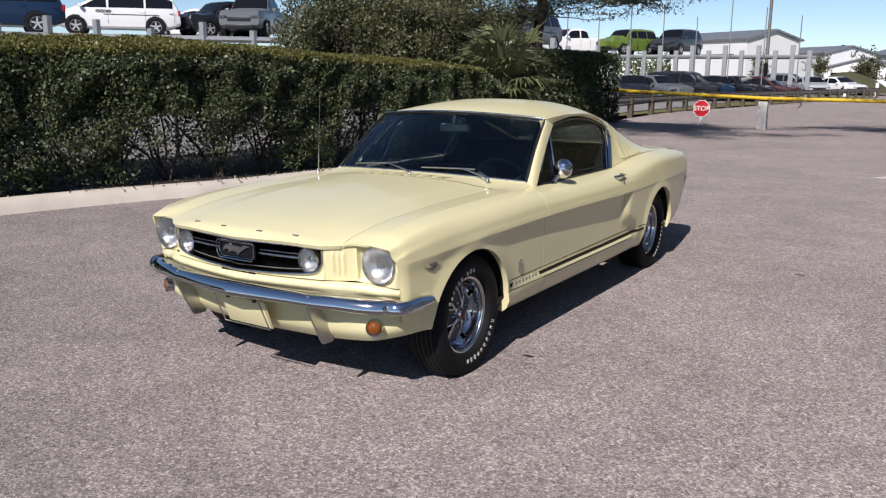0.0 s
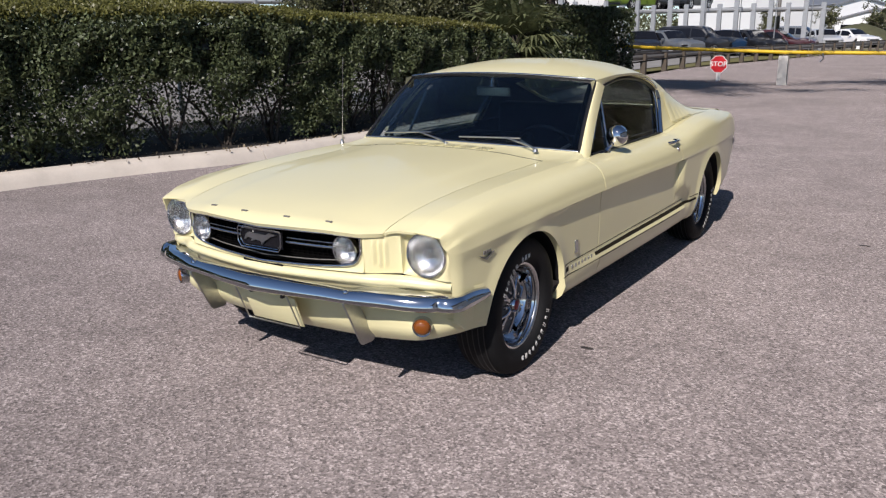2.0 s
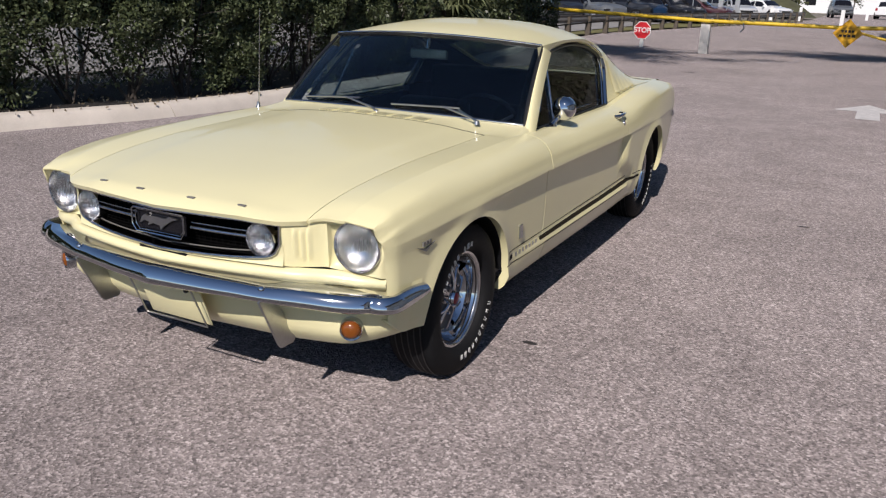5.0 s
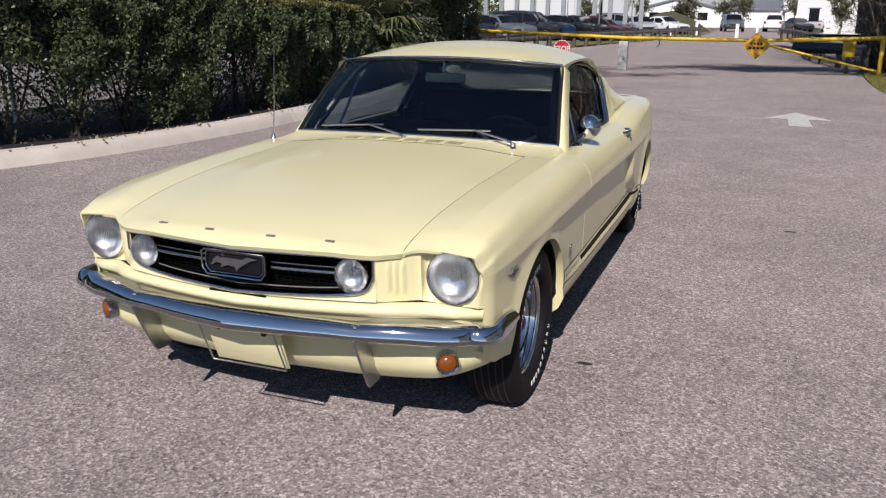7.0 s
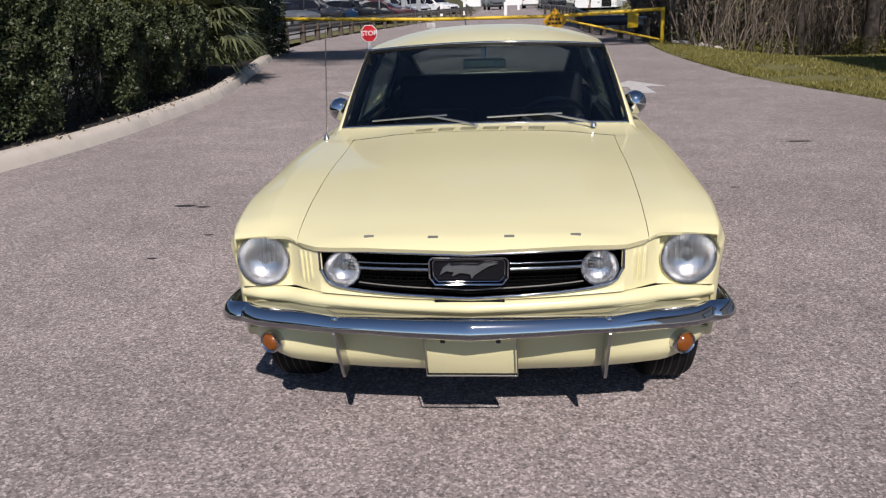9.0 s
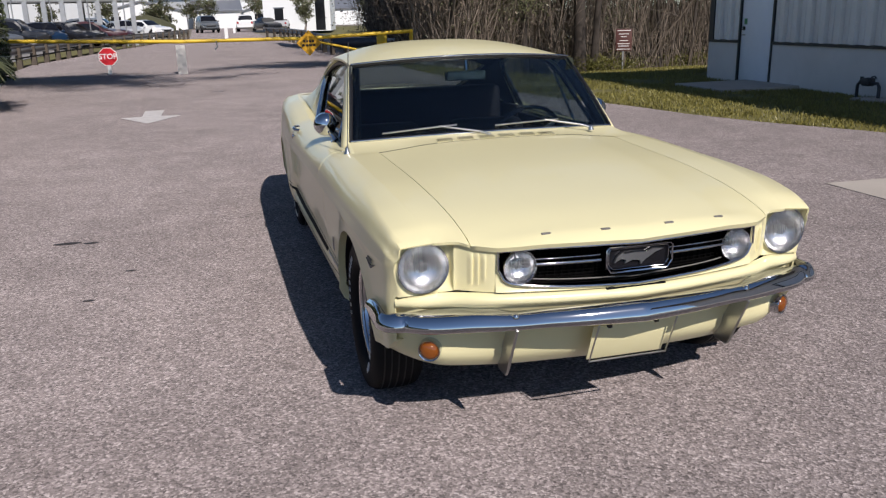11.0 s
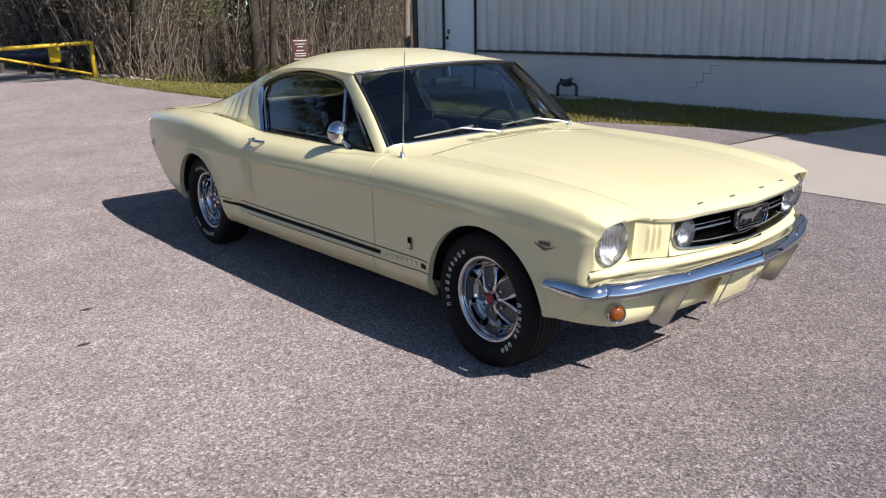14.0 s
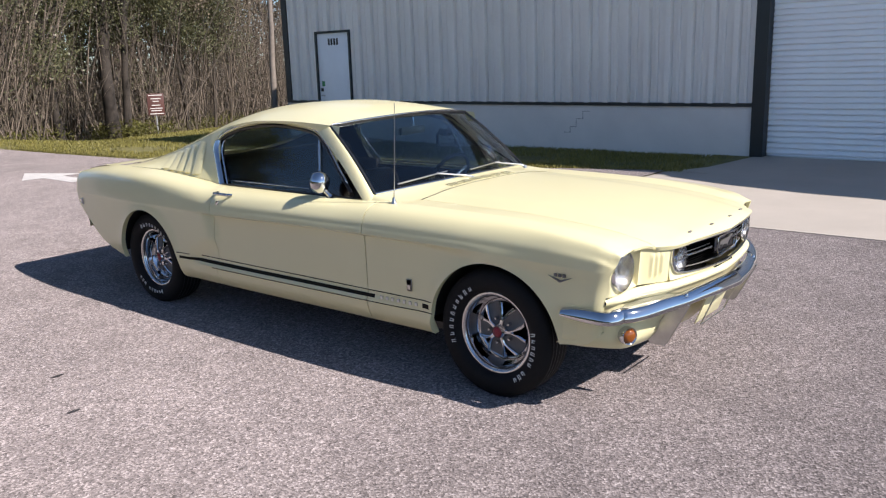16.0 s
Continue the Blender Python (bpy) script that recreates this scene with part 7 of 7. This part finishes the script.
vehicle("grey_suv", "dark grey sport utility vehicle on a storage rack", seen_from(-16.9, 57.5, DECK + 0.01, -8), 4.4, 1.85, 1.72, DARKGREY, "suv", group="cars on racks")
# silver van; the trees' shade is put into its grey paint
vehicle("silver_van", "silver van behind the trees on a storage rack, coloured grey for shade", seen_from(-26.9, 45.5, DECK + 0.01, -4), 5.0, 2.0, 2.0, GREY, "van", group="cars on racks")
row = [(-19.6, 50, CARBLACK, "saloon"), (-17.9, 50, GREY, "saloon"), (-16.2, 51, CARBLACK, "suv"), (-14.4, 52, BLUE, "saloon"), (-12.9, 53, CARBLACK, "saloon"), (-11.4, 54, MAROON, "saloon"), (-8.6, 70, SILVER, "saloon"), (-7.0, 76, CARWHITE, "saloon"), (-10.0, 72, GREY, "suv")]
for k, (az, far, paint, style) in enumerate(row):
    vehicle("yard_car", ("dark scrapped car on the yard's ground", "parked car at the far yard's edge")[k > 5], seen_from(az, far, 0.05, 25 + 30 * (k % 3)), 4.5, 1.78, 1.45 if style == "saloon" else 1.7, paint, style, k < 6, "cars on the yard ground")


def rack(az0, az1, far, posts, tall, label, deck_z=DECK):
    r = thing("storage_rack", label, "rack")
    a, b = seen_from(az0, far, 0, 0).translation, seen_from(az1, far, 0, 0).translation
    for k in range(posts):
        p = a.lerp(b, k / (posts - 1))
        boxpart("rack_post", p.x - 0.13, p.x + 0.13, p.y - 0.09, p.y + 0.09, 0.0, deck_z + (0.55 if k % 2 else 0.25), GALV, r)
        if tall and k % 2:
            tube("pole", [(p.x + 0.6, p.y - 1.5, 0), (p.x + 0.6, p.y - 1.5, 4.9 + 0.5 * (k % 3))], 0.035, GALV, r, 6)
    deck = boxpart("rack_deck", -0.5, 0.5, -0.5, 0.5, -0.5, 0.5, GALV, r)
    deck.matrix_basis = Matrix.Translation((a + b) / 2 + Vector((0, 0, deck_z - 0.04)) + (b - a).orthogonal().normalized() * 0) @ Matrix.Rotation(math.atan2(b.y - a.y, b.x - a.x), 4, "Z") @ Matrix.Translation((0, 2.6, 0)) @ Matrix.Diagonal(((b - a).length, 5.2, 0.08, 1))
    for z in (deck_z - 0.12,):
        for off in (0.0, 2.6):
            tube("rack_beam", [(a.x, a.y + off, z), (b.x, b.y + off, z)], 0.09, GALV, r, 6)
    tube("fence_wire", [(a.x, a.y - 2, 0.5), (b.x, b.y - 2, 0.5)], 0.03, GALV, r, 5)
    return r


rack(-29.5, -25.0, 43.0, 4, False, "galvanised car storage rack behind the trees")
rack(-66.0, -57.6, 31.5, 4, False, "galvanised car storage rack behind the hedge")
rack(-58.0, -42.0, 37.0, 6, False, "galvanised car storage rack beyond the hedge", 2.97)
rack(-25.0, -8.8, 54.5, 17, True, "galvanised car storage rack with tall poles")

# earth mound, warehouses, houses, poles, far trees
tagged(solid("earth_mound", *grid_data(lambda a, s: (-7.6 + 4.2 * s * math.cos(a), 87 + 4.2 * s * math.sin(a), 1.95 * (1 - s * s) ** 1.2 + 0.2 * noise.noise((s * 3, a, 0)) * (1 - s)), steps(0, 2 * math.pi, 25), steps(0, 1, 9)), MOUND, None, 80), "grassy mound of earth beside the road", "mound")


def hall(name, label, x0, x1, y0, y1, h, ridge, along_y=True):
    b = thing(name, label, "building")
    if along_y:
        xm = (x0 + x1) / 2
        verts = [(x0, y0, -0.2), (x1, y0, -0.2), (x1, y0, h), (xm, y0, ridge), (x0, y0, h), (x0, y1, -0.2), (x1, y1, -0.2), (x1, y1, h), (xm, y1, ridge), (x0, y1, h)]
        e = 0.4
        rl = [(x0 - e, y0 - e, h - 0.1), (xm, y0 - e, ridge + 0.12), (x1 + e, y0 - e, h - 0.1), (x0 - e, y1 + e, h - 0.1), (xm, y1 + e, ridge + 0.12), (x1 + e, y1 + e, h - 0.1)]
    solid("wall_shell", verts, [(0, 1, 2, 3, 4), (5, 9, 8, 7, 6), (0, 4, 9, 5), (1, 6, 7, 2)], FARWHITE, b)
    ob = solid("roof", rl, [(0, 1, 4, 3), (1, 2, 5, 4)], ROOFGREY, b)
    th = ob.modifiers.new("sheet", "SOLIDIFY")
    th.thickness = 0.25
    return b


def placed(ob, m):
    ob.matrix_basis = m
    return ob


w = placed(hall("far_warehouse", "white metal warehouse with a low gable", -5, 5, -7.2, 7.2, 6.6, 7.7), pose(-26.8, 121.0, 0, 0, 0, -120.9))
boxpart("loading_door", 4.96, 5.06, -3, 5, 4.2, 4.5, GREY, w)
placed(hall("far_warehouse", "white metal warehouse with a low gable", -5, 5, -6.5, 6.5, 5.5, 6.5), pose(-19.4, 153.5, 0, 0, 0, -133.1))
placed(hall("far_warehouse", "white metal warehouse with a low gable", -6, 6, -10, 10, 5.6, 7.0), pose(-4.0, 168, 0, 0, 0, 38))
fw = placed(hall("white_house", "white two-storey building with dark openings", -4.5, 3.2, -4, 4, 8.2, 9.4), pose(10.0, 100, 0, 0, 0, -12))
for x0, x1, z0, z1 in ((-3.7, -1.9, 5.6, 7.0), (-3.2, -2.2, 1.0, 2.4), (1.5, 2.6, -0.1, 4.9)):
    win = boxpart("window", x0, x1, -4.06, -3.9, z0, z1, GLOSSBLACK, fw)
    boxpart("window_frame", x0 - 0.15, x1 + 0.15, -4.04, -3.95, z1, z1 + 0.12, GREY, win)
boxpart("wall_band", -1.6, 2.6, -4.12, -4.0, 4.95, 5.2, GREY, fw)
for k, (x, y, s) in enumerate(((-12, 150, 1.0), (0, 158, 1.2), (12, 165, 1.0), (24, 160, 1.0))):
    h = placed(hall("far_house", "pale single-storey house with a grey roof", -7 * s, 7 * s, -4, 4, 2.9, 4.6), pose(x, y, 0, 0, 0, 90 * (k % 2)))
    for q in range(3):
        boxpart("window", -5 + q * 4, -3.4 + q * 4, -4.05, -3.95, 1.0, 2.2, GLOSSBLACK, h)
for k, (x, y, paint, style, turn) in enumerate(((-1.6, 92, GREY, "suv", 10), (2.6, 94, CARWHITE, "pickup", 175), (5.0, 97, CARBLACK, "saloon", 20), (7.2, 98, SILVER, "saloon", 160))):
    vehicle("street_car", "vehicle parked far down the road", pose(x, y, 0, 0, 0, turn), 4.8, 1.9, 1.8 if style != "saloon" else 1.45, paint, style, group="cars down the road")
for k, (az, far, h) in enumerate(((-11.3, 60, 9.5),)):
    p = seen_from(az, far, 0, 0).translation
    pole = thing("utility_pole", "tall weathered wooden utility pole with lamp", "pole")
    tube("pole", [(p.x, p.y, 0), (p.x, p.y, h)], [0.13, 0.09], GUARD, pole, 8)
    boxpart("lamp_box", p.x - 0.3, p.x - 0.05, p.y - 0.1, p.y + 0.1, 6.9, 7.2, WHITE, pole, 0.03)
for k, (x, y) in enumerate(((-0.2, 60.5), (-5.8, 70.5), (-4.2, 78), (1.0, 84))):
    tagged(boxpart("bollard", x - 0.12, x + 0.12, y - 0.1, y + 0.1, -0.2, 1.0, WHITE), "small white roadside post", "post", "roadside posts")
pts = []
for k in range(110):
    x = RNG.uniform(-75, 60)
    y = RNG.uniform(172, 230)
    c = np.array([x, y, RNG.uniform(1.5, 6.0)])
    pts.append(c + RNG.normal(size=(110, 3)) * np.array([3.2, 2.5, 1.5]))
tagged(leaf_mesh("far_trees", np.concatenate(pts), 0.9, OLIVE), "distant line of grey-green trees", "trees", kind="stuff")
for k, (x, y, h) in enumerate(((-14, 112, 4.6), (-9, 118, 4.0), (-1.5, 128, 5.6), (5.2, 122, 6.0), (8.5, 88, 4.0), (-3.5, 122, 4.6), (-6.5, 92, 4.0), (16, 92, 6.0), (-19.5, 104, 4.2))):
    tree("small_tree", (x, y, -0.1), (0.1, 0.0), h * 0.6, 0.12, (x, y, h * 0.72), (h * 0.32, h * 0.32, h * 0.3), 1500, 0.28, OLIVE, "small roadside tree with grey-green leaves", BARK, 8, seed=200 + k)

# oil stains and grit on the asphalt
OIL = plain("oil_stain", (0.05, 0.045, 0.043), 0.6, vary=0.4, scale=20)
for k, (x, y, a, b) in enumerate(((-2.32, 2.75, 0.09, 0.028), (-2.17, 2.71, 0.05, 0.02), (-1.85, 1.95, 0.035, 0.012), (0.92, 0.375, 0.035, 0.014), (-2.02, 1.45, 0.03, 0.012), (2.9, 5.0, 0.12, 0.03), (-1.2, 14.5, 0.2, 0.05), (1.8, 3.1, 0.04, 0.012))):
    verts = [(x, y, 0.0035)] + [(x + a * math.cos(t) * (1 + 0.35 * noise.noise((math.cos(t) * 2 + k, math.sin(t) * 2, 0))), y + b * math.sin(t) * (1 + 0.35 * noise.noise((math.cos(t) * 2, math.sin(t) * 2 + k, 3))), 0.0035) for t in steps(0, 2 * math.pi, 19)[:-1]]
    tagged(solid("oil_spot", verts, [(0, i, i % 18 + 1) for i in range(1, 19)], OIL), "small dark oil spot on the asphalt", "stain", kind="structure")
